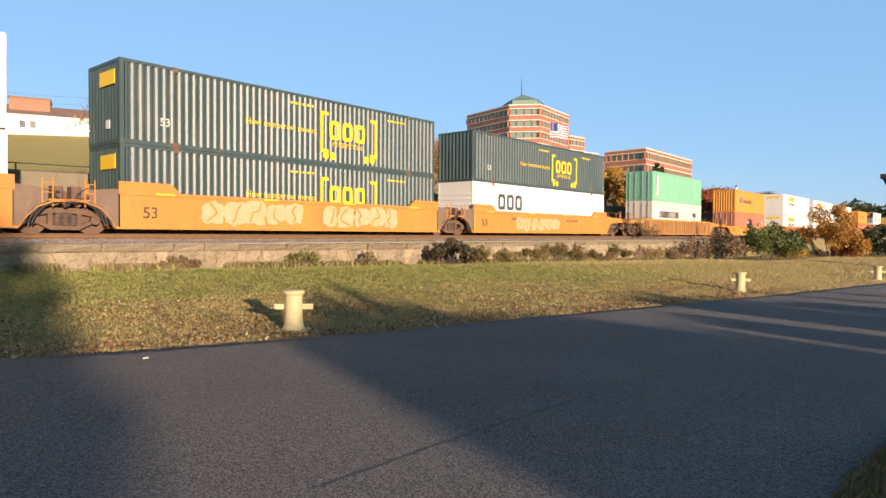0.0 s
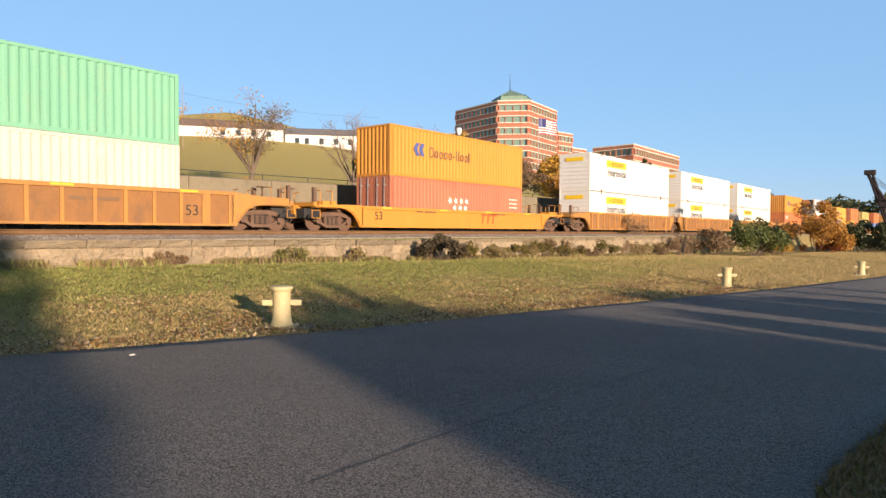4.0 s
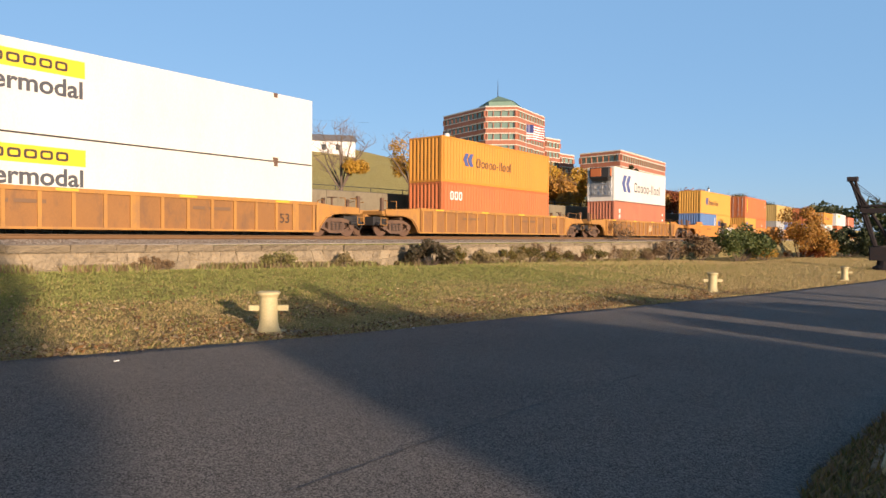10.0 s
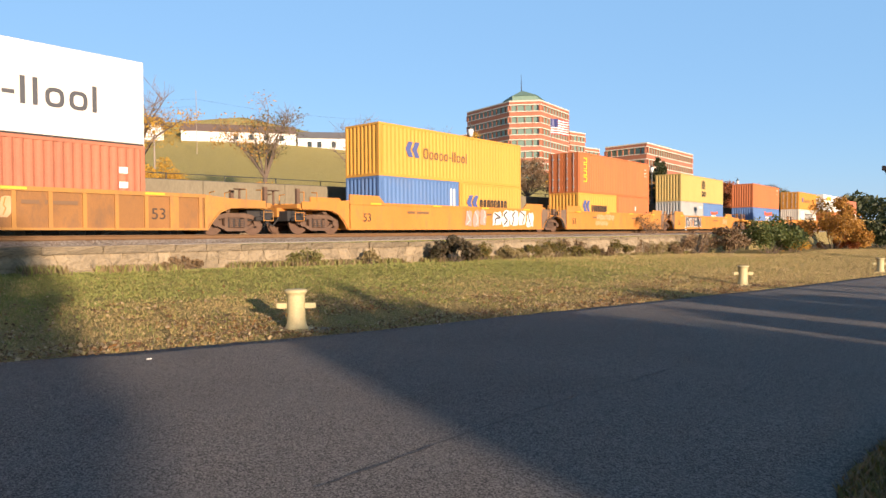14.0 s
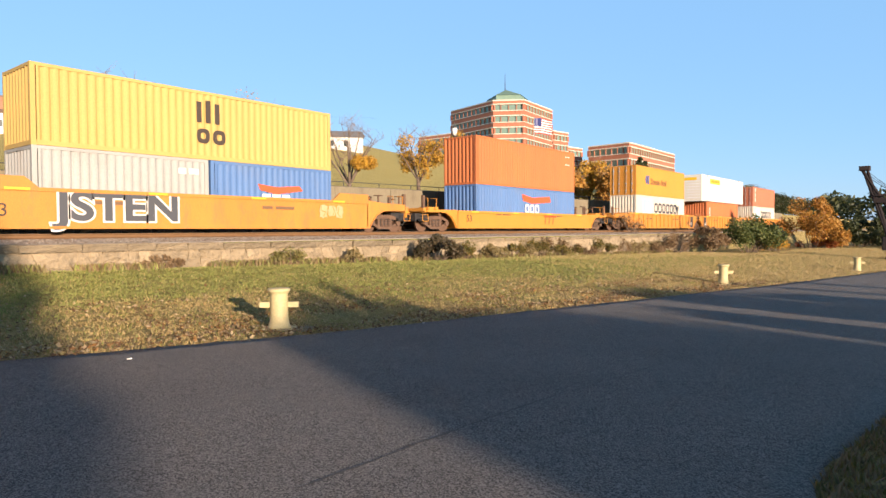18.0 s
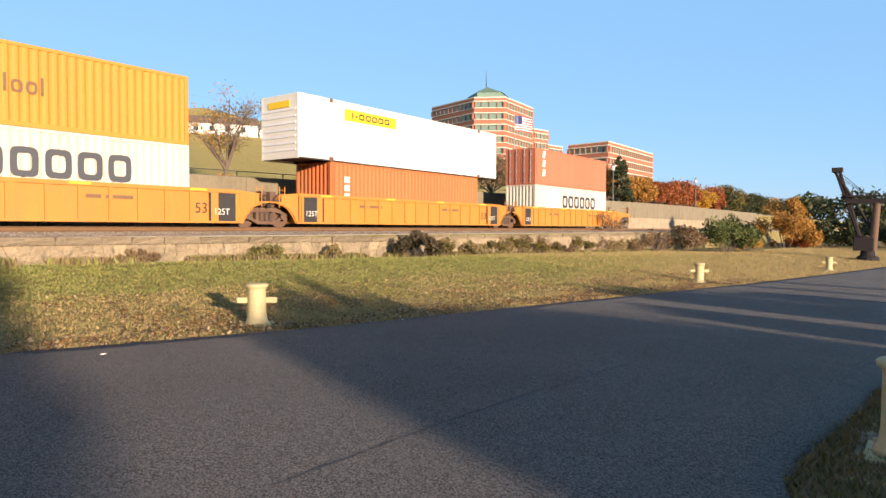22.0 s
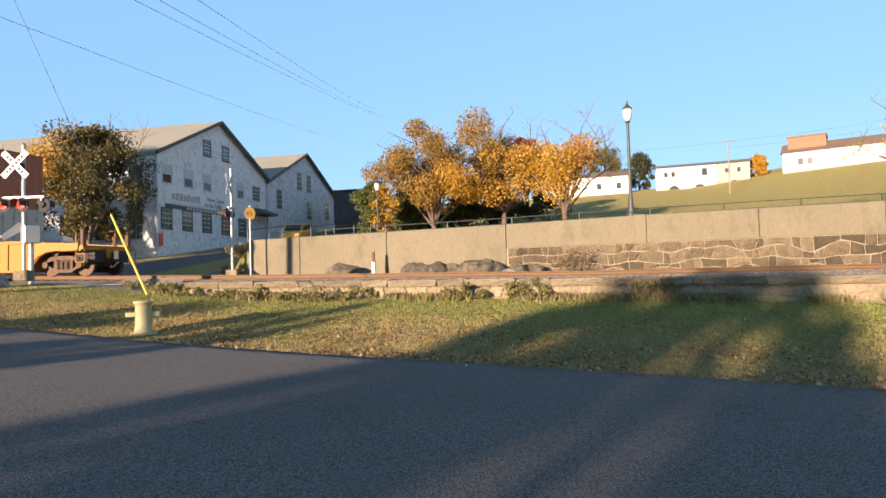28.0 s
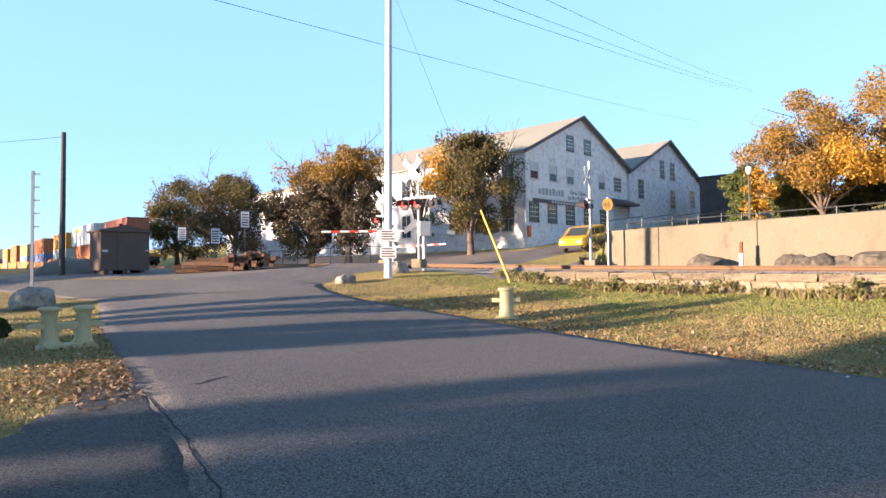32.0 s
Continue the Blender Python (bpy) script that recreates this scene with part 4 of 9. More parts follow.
P = dict(
    green_dark=mat("dark_green_paint", (0.045, 0.075, 0.072), (0.035, 0.058, 0.056), 0.40, scale=0.8, dirt=(0.14, 0.13, 0.10), dirt_amount=0.3, stretch=(1, 1, 0.3)),
    white=mat("white_container_paint", (0.74, 0.71, 0.62), (0.68, 0.645, 0.55), 0.5, scale=0.5, dirt=(0.55, 0.50, 0.42), dirt_amount=0.25, stretch=(1, 1, 0.25)),
    green=mat("sea_green_paint", (0.16, 0.42, 0.27), (0.13, 0.35, 0.23), 0.70, scale=0.8, dirt=(0.24, 0.30, 0.2), dirt_amount=0.3, stretch=(1, 1, 0.3)),
    cream=mat("cream_grey_paint", (0.60, 0.55, 0.45), (0.52, 0.47, 0.38), 0.70, scale=0.8, dirt=(0.40, 0.30, 0.20), dirt_amount=0.3, stretch=(1, 1, 0.3)),
    orange=mat("golden_orange_paint", (0.57, 0.245, 0.028), (0.50, 0.205, 0.027), 0.70, scale=0.8, dirt=(0.45, 0.20, 0.04), dirt_amount=0.25, stretch=(1, 1, 0.3)),
    yellow=mat("yellow_paint", (0.60, 0.305, 0.045), (0.53, 0.265, 0.04), 0.70, scale=0.8, dirt=(0.5, 0.28, 0.06), dirt_amount=0.2, stretch=(1, 1, 0.3)),
    lemon=mat("pale_yellow_paint", (0.50, 0.345, 0.105), (0.44, 0.30, 0.09), 0.70, scale=0.8, dirt=(0.5, 0.36, 0.1), dirt_amount=0.2, stretch=(1, 1, 0.3)),
    red=mat("red_brown_paint", (0.44, 0.155, 0.08), (0.36, 0.125, 0.07), 0.70, scale=0.8, dirt=(0.22, 0.08, 0.05), dirt_amount=0.35, stretch=(1, 1, 0.3)),
    redorange=mat("orange_red_paint", (0.52, 0.15, 0.042), (0.44, 0.12, 0.037), 0.70, scale=0.8, dirt=(0.32, 0.12, 0.05), dirt_amount=0.3, stretch=(1, 1, 0.3)),
    brick=mat("salmon_red_paint", (0.48, 0.15, 0.075), (0.41, 0.125, 0.063), 0.70, scale=0.8, dirt=(0.30, 0.12, 0.07), dirt_amount=0.3, stretch=(1, 1, 0.3)),
    blue=mat("blue_paint", (0.09, 0.19, 0.40), (0.07, 0.15, 0.33), 0.70, scale=0.8, dirt=(0.16, 0.18, 0.22), dirt_amount=0.3, stretch=(1, 1, 0.3)),
    grey=mat("grey_paint", (0.36, 0.37, 0.35), (0.30, 0.31, 0.30), 0.70, scale=0.8, dirt=(0.26, 0.2, 0.15), dirt_amount=0.3, stretch=(1, 1, 0.3)),
)
H95, H86 = 2.896, 2.591
MOVERS = []  # (thing, place along the train, height above the rail)
M["nametan"] = plain("worn_brown_lettering", (0.17, 0.095, 0.045), 0.7)


def put(ob, along, lift=0.0):
    MOVERS.append((ob, along, lift))
    return ob


def unit(along, kind, paint, ends, label, brown=False):
    return put(well_car("well_car", label, kind, M[paint], ends, "cars of the freight train", brown), along)


CARS = {}
CAR_LABEL = dict(
    carorange="rust-orange smooth-sided double-stack well car with faded graffiti",
    carbrown="weathered yellow-brown ribbed double-stack well car",
    carbright="bright yellow smooth low-sided double-stack well car",
    caryellow="yellow ribbed double-stack well car with dark plates",
)
for along, kind, paint, ends in (
        (-1.72, "smooth", "carorange", (False, False)), (17.73, "smooth", "carorange", (False, False)), (37.18, "smooth", "carorange", (False, True)),
        (60.57, "rib", "carbrown", (True, True)), (83.85, "low", "carbright", (True, True)),
        (107.3, "rib", "carbrown", (True, False)), (126.8, "rib", "carbrown", (False, False)), (146.25, "rib", "carbrown", (False, True)),
        (169.8, "rib", "carbrown", (True, True)), (193.1, "rib", "carbrown", (True, True)),
        (216.6, "smooth", "carorange", (True, False)), (236.1, "smooth", "carorange", (False, False)), (255.6, "smooth", "carorange", (False, True)),
        (279.0, "low", "carbright", (True, True)),
        (302.5, "rib", "caryellow", (True, False)), (321.9, "rib", "caryellow", (False, False)), (341.3, "rib", "caryellow", (False, True))):
    CARS[along] = unit(along, kind, paint, ends, CAR_LABEL[paint], paint == "caryellow")


PALE, PINK, TEAL, BLACK = mat("faded_pale_spray", (0.58, 0.36, 0.20), (0.54, 0.28, 0.11), 0.75, scale=2.0), plain("pink_spray", (0.60, 0.25, 0.20), 0.7), plain("teal_spray", (0.20, 0.42, 0.42), 0.7), plain("black_spray", (0.035, 0.03, 0.03), 0.6)
GRIME = M["carorange"]
graffiti(CARS[17.73], -5.2, -0.6, 0.32, 1.36, PALE, 3, 5, 0.06, "faded pale sprayed letters")
graffiti(CARS[17.73], 0.4, 5.2, 0.32, 1.36, PALE, 4, 5, 0.07, "faded pale sprayed letters")
graffiti(CARS[37.18], -3.9, 1.2, 0.3, 1.15, PALE, 5, 6, 0.05, "faded pale sprayed letters")
graffiti(CARS[216.6], 0.2, 2.2, 0.3, 1.35, PINK, 7, 3, 0.07, "pink sprayed letters", 0, TEAL)
graffiti(CARS[216.6], 2.8, 7.2, 0.28, 1.35, M["letterwhite"], 8, 5, 0.08, "white sprayed letters", 0, BLACK)
graffiti(CARS[236.1], -3.8, -1.0, 0.85, 1.32, PALE, 9, 6, 0.05, "faded white sprayed letters")
graffiti(CARS[236.1], -4.0, -2.0, 0.4, 0.8, PALE, 10, 5, 0.04, "faded white sprayed letters")
graffiti(CARS[255.6], 5.2, 6.6, 0.6, 1.25, PALE, 12, 3, 0.03)
graffiti(CARS[193.1], 1.2, 2.0, 0.5, 1.2, PALE, 13, 2, 0.03)
for lift_, fat, mt_ in ((0.0, 0.10, M["letterwhite"]), (0.006, 0.04, M["lettergrey"])):
    words("graffiti", "JSTEN", 1.30, Matrix.Translation((-5.5, -1.467 - lift_, 0.46)) @ Matrix.Rotation(radians(90), 4, "X"), mt_, CARS[255.6], "white and grey sprayed letters", 1.22, fat)
for along in (83.85, 279.0):
    c_ = CARS[along]
    x = 1.4
    for wd in (0.42, 0.42, 0.5):
        bm = bmesh.new()
        slab(bm, [(x, 0.45), (x + 0.12, 0.45), (x + 0.2, 0.9), (x + wd, 0.9), (x + wd, 1.02), (x - 0.05, 1.02), (x - 0.05, 0.9), (x + 0.08, 0.9)], -1.466, -1.462)
        bmesh.ops.recalc_face_normals(bm, faces=bm.faces)
        part("name_block", bm, M["letterred"], c_)
        x += wd + 0.1


def hl_logo(c, x, z, s, material):
    """Two slanted chevrons."""
    for k in (0, 0.62):
        outline_mark(c, [(x + (k + 0.0) * s, z + 0.5 * s), (x + (k + 0.3) * s, z), (x + (k + 0.72) * s, z), (x + (k + 0.45) * s, z + 0.5 * s), (x + (k + 0.72) * s, z + s), (x + (k + 0.3) * s, z + s)], material, "emblem")


def block_letters(c, x, z, h, marks, width, material, stroke, lift=0.005):
    """Plain rounded blocks with a counter, bars and dashes, letter by letter, in place of a company's name.
    marks: T high ring, o low ring, l bar, - dash."""
    y = -c["half_width"] - lift
    wide = dict(T=0.78, o=0.66, l=0.24)
    scale = width / sum(wide.get(k, 0.4) + 0.17 for k in marks)
    for k in marks:
        w = wide.get(k, 0.4) * scale
        bm = bmesh.new()

        def bar(x0, x1, z0, z1):
            bm.faces.new([bm.verts.new((px, y, pz)) for px, pz in ((x0, z0), (x1, z0), (x1, z1), (x0, z1))])

        if k in "To":
            top = h if k == "T" else h * 0.72
            rings = []
            for d in (0.0, stroke):
                rx, rz = max(w / 2 - d, 0.01), max(top / 2 - d, 0.01)
                rings.append([])
                for i in range(20):
                    a = 2 * math.pi * i / 20
                    u, v = math.cos(a), math.sin(a)
                    e = 0.45 if k == "T" else 0.7
                    rings[-1].append(bm.verts.new((x + w / 2 + math.copysign(abs(u) ** e, u) * rx, y, z + top / 2 + math.copysign(abs(v) ** e, v) * rz)))
            for i in range(20):
                bm.faces.new((rings[0][i], rings[0][(i + 1) % 20], rings[1][(i + 1) % 20], rings[1][i]))
        if k == "l":
            bar(x, x + min(w, stroke * 1.1), z, z + h)
        elif k == "-":
            bar(x, x + w, z + 0.3 * h, z + 0.3 * h + stroke)
        bmesh.ops.recalc_face_normals(bm, faces=bm.faces)
        part("name_block", bm, material, c)
        x += w + 0.17 * scale


def company_name(c, x, z, h, n, material, seed=1, fat=0.62):
    """A word of n heavy cap blocks."""
    block_letters(c, x, z, h, "T" * n, n * h * (fat * 0.93 + 0.16), material, h * 0.21)


def thin_name(c, x, z, h, width, material):
    """A light word of mixed high and low blocks."""
    block_letters(c, x, z, h, "Toooo-llool", width, material, h * 0.15)


def box40(name, label, height, paint, along, lift, **k):
    return put(container(name, label, 12.19, height, P[paint], **k), along, lift)


def box53(name, label, paint, along, lift, style="corrugated", **k):
    return put(container(name, label, 16.15, H95, P[paint], style=style, **k), along, lift)


def box20(name, label, paint, along, lift, **k):
    return put(container(name, label, 6.05, H86, P[paint], **k), along, lift)


F = 0.20  # well floor above the rail
# white pair ahead of the dark green ones
for lift in (F, F + H95):
    box53("container_53ft", "long plain white container", "white", -1.72, lift, "smooth")


def green_marks(c):
    y = M["letteryellow"]
    for x, d in ((0.5, 1), (3.9, -1)):
        outline_mark(c, [(x, 0.55), (x, 2.35), (x + d * 0.45, 2.35), (x + d * 0.45, 2.2), (x + d * 0.15, 2.2), (x + d * 0.15, 0.7), (x + d * 0.45, 0.7), (x + d * 0.45, 0.55)], y, "bracket")
    company_name(c, 1.0, 1.15, 0.85, 3, y, 4, 0.78)
    write_on(c, "INTERMODAL", 0.30, 1.15, 0.85, y)
    for x in (0.8, 1.2, 3.2, 3.6):
        outline_mark(c, [(x + 0.17 * math.cos(a), 0.42 + 0.17 * math.sin(a)) for a in np.linspace(0, 2 * math.pi, 13)[:-1]], y, "dot")
    write_on(c, "How tomorrow moves", 0.37, -3.25, 1.3, y)
    write_on(c, "53", 0.40, -6.7, 0.75, M["letterwhite"])
    # small dotted notices high on the side
    for x0 in (-1.1, 4.6):
        bars(c, x0, 2.42, (0.09,) * 6, (0.12, 0.2, 0.1, 0.16, 0.2, 0.1), 0.07, y)


for k, lift in ((0, F), (1, F + H95)):
    c = box53("container_53ft", "long dark green corrugated container with yellow markings", "green_dark", 17.73, lift)
    green_marks(c)
    bm = bmesh.new()
    box(bm, -8.105, -8.08, -0.95, 0.25, 2.05, 2.55)
    panel = part("end_panel", bm, M["letteryellow"], c, "yellow panel on the end wall")
    bm = bmesh.new()
    box(bm, -8.105, -8.08, -0.55, -0.25, 0.55, 0.85)
    part("notice", bm, M["letterwhite"], c)
c = box53("container_53ft", "long white container with a dark company name", "white", 37.18, F, "smooth")
company_name(c, -5.6, 1.35, 0.95, 3, M["lettergrey"], 4, 0.85)
write_on(c, "INTERMODAL", 0.45, -5.5, 0.85, M["lettergrey"])
c = box53("container_53ft", "long dark green corrugated container with yellow markings", "green_dark", 37.18, F + H95)
green_marks(c)
# cream and sea green
c = box40("container", "cream-grey corrugated container with dark lettering", H95, "cream", 60.57, F, left_end="door")
outline_mark(c, [(-5.7, 1.35), (-4.75, 1.35), (-4.75, 2.25), (-5.7, 2.25)], M["lettercyan"], "emblem", "pale blue square emblem")
company_name(c, -4.5, 1.45, 0.62, 9, M["lettergrey"], 6, 0.72)
c = box40("container", "sea-green corrugated container, lighter panel at one end", H86, "green", 60.57, F + H95, left_end="door")
outline_mark(c, [(-5.2, 0.5), (-4.75, 0.5), (-4.75, 2.2), (-5.2, 2.2)], M["letterwhite"], "name_panel", "white upright name panel")
# red and golden orange on the low yellow car
c = box40("container", "red-brown corrugated container with white marks", H86, "red", 83.85, F, left_end="door")
for x, z in ((-1.3, 1.5), (-0.8, 1.5), (-0.3, 1.5), (0.2, 1.5), (-0.9, 1.1), (-0.4, 1.1), (0.1, 1.1)):
    outline_mark(c, [(x + (0.22 if i % 2 else 0.10) * math.cos(i * math.pi / 5), z + (0.22 if i % 2 else 0.10) * math.sin(i * math.pi / 5)) for i in range(10)], M["letterwhite"], "star")
for z in (1.75, 1.5, 1.25):
    bars(c, 4.6, z, (0.08,) * 4, (0.2, 0.14, 0.22, 0.12), 0.07, M["letterwhite"])
c = box40("container", "golden-orange corrugated container with a dark company name", H86, "orange", 83.85, F + H86)
hl_logo(c, -4.35, 1.16, 0.66, M["letterblue"])
thin_name(c, -3.10, 1.15, 0.56, 3.7, M["nametan"])


def white_yellow_box(along, lift, label="long white container with a yellow name panel"):
    c = box53("container_53ft", label, "white", along, lift, "smooth")
    outline_mark(c, [(-5.25, 2.02), (-1.55, 2.02), (-1.55, 2.57), (-5.25, 2.57)], M["letteryellow"], "name_panel", "bright yellow panel")
    block_letters(c, -4.75, 2.15, 0.30, "l-TTTTT", 2.75, M["letter"], 0.075, 0.013)
    bm = bmesh.new()
    h2 = 16.15 / 2
    box(bm, -h2 - 0.03, -h2 - 0.005, -0.75, 0.75, 2.3, 2.6)
    part("end_panel", bm, M["letteryellow"], c, "small yellow panel")
    return c


for along in (107.3, 126.8, 146.25):
    for lift in (F, F + H95):
        c = white_yellow_box(along, lift)
        write_on(c, "Intermodal", 0.78, -5.05, 1.36, M["lettergrey"], 1.0, 0.019)
# orange-red and golden
c = box40("container", "orange-red corrugated container with white lettering", H95, "redorange", 169.8, F)
company_name(c, -5.3, 1.9, 0.5, 3, M["letterwhite"], 3, 0.7)
c = box40("container", "golden-orange corrugated container with a blue emblem", H86, "orange", 169.8, F + H95)
hl_logo(c, -4.05, 1.06, 0.74, M["letterblue"])
thin_name(c, -2.70, 1.05, 0.56, 3.9, M["nametan"])
# white refrigerated box over red
c = box40("container", "red-brown corrugated container with white upright marks", H95, "red", 193.1, F)
for i, z in enumerate((1.9, 1.4, 0.9)):
    bars(c, -5.05, z, (0.36,), (0.3,), 0, M["letterwhite"])
    bars(c, 5.2, z, (0.22,), (0.3,), 0, M["letterwhite"])
c = put(container("refrigerated_container", "white refrigerated container with blue emblem and black name", 12.19, H95, P["white"], style="smooth"), 193.1, F + H95)
hl_logo(c, -4.5, 0.85, 1.45, M["letterblue"])
thin_name(c, -1.75, 0.95, 0.86, 6.5, M["lettergrey"])
bm = bmesh.new()
box(bm, -6.12, -6.07, -1.0, 1.0, 0.35, 2.0, 0.02)
for z in (0.5, 1.0, 1.4):
    box(bm, -6.18, -6.1, -0.9, 0.9, z, z + 0.08)
    for y in (-0.8, -0.2, 0.5):
        box(bm, -6.20, -6.1, y, y + 0.25, z + 0.1, z + 0.3)
part("cooling_unit", bm, M["grey"], c, "grey cooling machinery")
g = put(thing("generator_set", "orange and black generator clipped on the container's end", "generator"), 193.1, F + H95)
bm = bmesh.new()
box(bm, -6.78, -6.22, -1.05, 0.75, 1.95, 2.80, 0.05)
part("generator_case", bm, M["dark"], g)
bm = bmesh.new()
box(bm, -6.82, -6.77, -0.35, 0.6, 2.05, 2.72, 0.02)
part("generator_door", bm, P["redorange"], g, "orange door")
bm = bmesh.new()
box(bm, -6.55, -6.3, -1.08, -1.04, 2.05, 2.72)
part("side_panel", bm, P["redorange"], g, "orange side panel")
bm = bmesh.new()
slab(bm, [(-6.78, 1.95), (-6.25, 1.95), (-6.25, 1.70), (-6.55, 1.70)], -0.9, 0.65)
part("fuel_tank", bm, M["dark"], g)
# yellow over two short boxes, on orange cars
c = box20("container_20ft", "short blue corrugated container", "blue", 216.6 - 3.07, F)
bars(c, 2.3, 0.9, (1.3, 1.3), (0.14, 0.14), 0.12, M["letterwhite"])
c = box20("container_20ft", "short yellow corrugated container with a blue emblem", "yellow", 216.6 + 3.07, F)
hl_logo(c, -2.4, 1.1, 0.8, M["letterblue"])
company_name(c, -1.2, 1.15, 0.55, 8, M["letter"], 8, 0.5)
c = box40("container", "yellow corrugated container with a dark blue emblem and name", H86, "yellow", 216.6, F + H86)
hl_logo(c, -4.25, 1.06, 0.78, M["letterblue"])
thin_name(c, -2.90, 1.05, 0.56, 3.7, M["nametan"])
c = box20("container_20ft", "short yellow corrugated container with a blue emblem", "yellow", 236.1 - 3.07, F)
hl_logo(c, -2.4, 1.25, 0.8, M["letterblue"])
company_name(c, -1.1, 1.25, 0.5, 8, M["letter"], 8, 0.5)
c = box20("container_20ft", "short orange-red corrugated container", "redorange", 236.1 + 3.07, F)
bars(c, 0.2, 1.5, (0.3,), (0.2,), 0, M["letterwhite"])
c = box40("container", "orange-red container with a yellow upright name", H95, "redorange", 236.1, F + H86, left_end="door")
for i, z in enumerate((2.15, 1.7, 1.25, 0.8)):
    w = c["half_width"]
    outline_mark(c, [(-5.35, z), (-4.85, z), (-4.85, z + 0.38), (-5.35, z + 0.38), (-5.35, z + 0.3), (-4.95, z + 0.3), (-4.95, z + 0.08), (-5.35, z + 0.08)], M["letteryellow"], "name_block")
for z in (2.3, 2.0, 1.75):
    bars(c, 5.1, z, (0.07, 0.07), (0.16, 0.2), 0.06, M["letterwhite"])
c = box20("container_20ft", "short grey corrugated container with graffiti below", "grey", 255.6 - 3.07, F)
bars(c, 1.8, 2.0, (0.22, 0.22), (0.3, 0.4), 0.1, M["letterwhite"])
c = box20("container_20ft", "short blue corrugated container with a red mark", "blue", 255.6 + 3.07, F)
outline_mark(c, [(-0.8, 1.55), (0.0, 1.4), (1.4, 1.6), (1.2, 1.8), (0.0, 1.7), (-0.9, 1.8)], M["letterred"], "emblem", "red sweep")
bars(c, -0.7, 1.2, (0.2, 0.2, 0.2), (0.4, 0.4, 0.4), 0.1, M["letterwhite"])
c = box40("container", "pale yellow corrugated container with black lettering", H86, "lemon", 255.6, F + H86)
bars(c, -0.5, 1.40, (0.78, 0.86, 0.78), (0.2, 0.2, 0.2), 0.18, M["letter"])
block_letters(c, -0.5, 0.62, 0.78, "oo", 1.35, M["letter"], 0.16)
# blue and orange-red on a low yellow car
c = box40("container", "blue corrugated container with red and white marks", H86, "blue", 279.0, F)
outline_mark(c, [(-0.9, 1.75), (0.2, 1.6), (2.6, 1.75), (2.5, 2.15), (0.2, 2.0), (-1.1, 2.2)], M["letterred"], "emblem", "red sweep")
company_name(c, -0.7, 0.95, 0.6, 3, M["letterwhite"], 2, 0.95)
c = box40("container", "plain orange-red corrugated container", H95, "redorange", 279.0, F + H86)
for z in (2.45, 1.9):
    bars(c, 4.7, z, (0.07,) * 3, (0.2, 0.12, 0.16), 0.07, M["letterwhite"])


def cream_big(along):
    c = box40("container", "cream-white corrugated container with a pale blue emblem", H95, "cream", along, F)
    outline_mark(c, [(-4.5, 1.3), (-2.6, 1.3), (-2.6, 2.55), (-4.5, 2.55)], M["lettercyan"], "emblem", "pale blue square")
    outline_mark(c, [(-3.55 + (0.5 if i % 2 else 0.2) * math.cos(i * math.pi / 7), 1.85 + (0.5 if i % 2 else 0.2) * math.sin(i * math.pi / 7)) for i in range(14)], M["letterwhite"], "star_emblem", "", 0.008)
    company_name(c, -1.9, 1.35, 0.95, 6, M["lettergrey"], 6, 0.95)
    return c


cream_big(302.5)
c = box40("container", "golden-orange container with blue emblem, doors with rods", H86, "orange", 302.5, F + H95, left_end="door")
hl_logo(c, -4.05, 1.06, 0.74, M["letterblue"])
thin_name(c, -2.70, 1.05, 0.56, 3.9, M["nametan"])
c = box40("container", "orange-red corrugated container with white upright marks", H95, "redorange", 321.9, F)
for i, z in enumerate((1.95, 1.55, 1.15)):
    bars(c, -5.2, z, (0.3,), (0.35,), 0, M["letterwhite"])
white_yellow_box(321.9, F + H95)
cream_big(341.3)
c = box40("container", "salmon-red container with white upright marks, doors with rods", H86, "brick", 341.3, F + H95, left_end="door")
for i, z in enumerate((1.95, 1.3, 0.65)):
    outline_mark(c, [(-5.1, z), (-4.7, z), (-4.6, z + 0.5), (-5.0, z + 0.5)], M["letterwhite"], "name_block")


# ---- crossing road, yard ----
def ribbon(name, path, width, lift, material, **tags):
    """A strip of paving along a path of (x, y), laid on the land."""
    pts = [Vector((x, y, 0)) for x, y in path]
    fine = []
    for a, b in zip(pts, pts[1:]):
        n = max(int((b - a).length / 0.8), 1)
        fine += [a.lerp(b, i / n) for i in range(n)]
    fine.append(pts[-1])
    verts, faces, steps = [], [], 9
    for i, p in enumerate(fine):
        d = (fine[min(i + 1, len(fine) - 1)] - fine[max(i - 1, 0)]).normalized()
        s = Vector((d.y, -d.x, 0))
        w = width(i / (len(fine) - 1)) if callable(width) else width
        for k in range(steps):
            q = p + s * w * (k / (steps - 1) - 0.5)
            verts.append((q.x, q.y, max(ground(q.x, q.y), rail_z(q.x) - 0.05 if abs(q.y - track_y(q.x)) < 3.0 else -9) + (lift if 0 < k < steps - 1 else -0.03)))
    for i in range(len(fine) - 1):
        for k in range(steps - 1):
            faces.append((i * steps + k, i * steps + k + 1, (i + 1) * steps + k + 1, (i + 1) * steps + k))
    me = bpy.data.meshes.new(name)
    me.from_pydata(verts, [], faces)
    me.materials.append(material)
    for p in me.polygons:
        p.use_smooth = True
    return tagged(new(name, me), **tags)


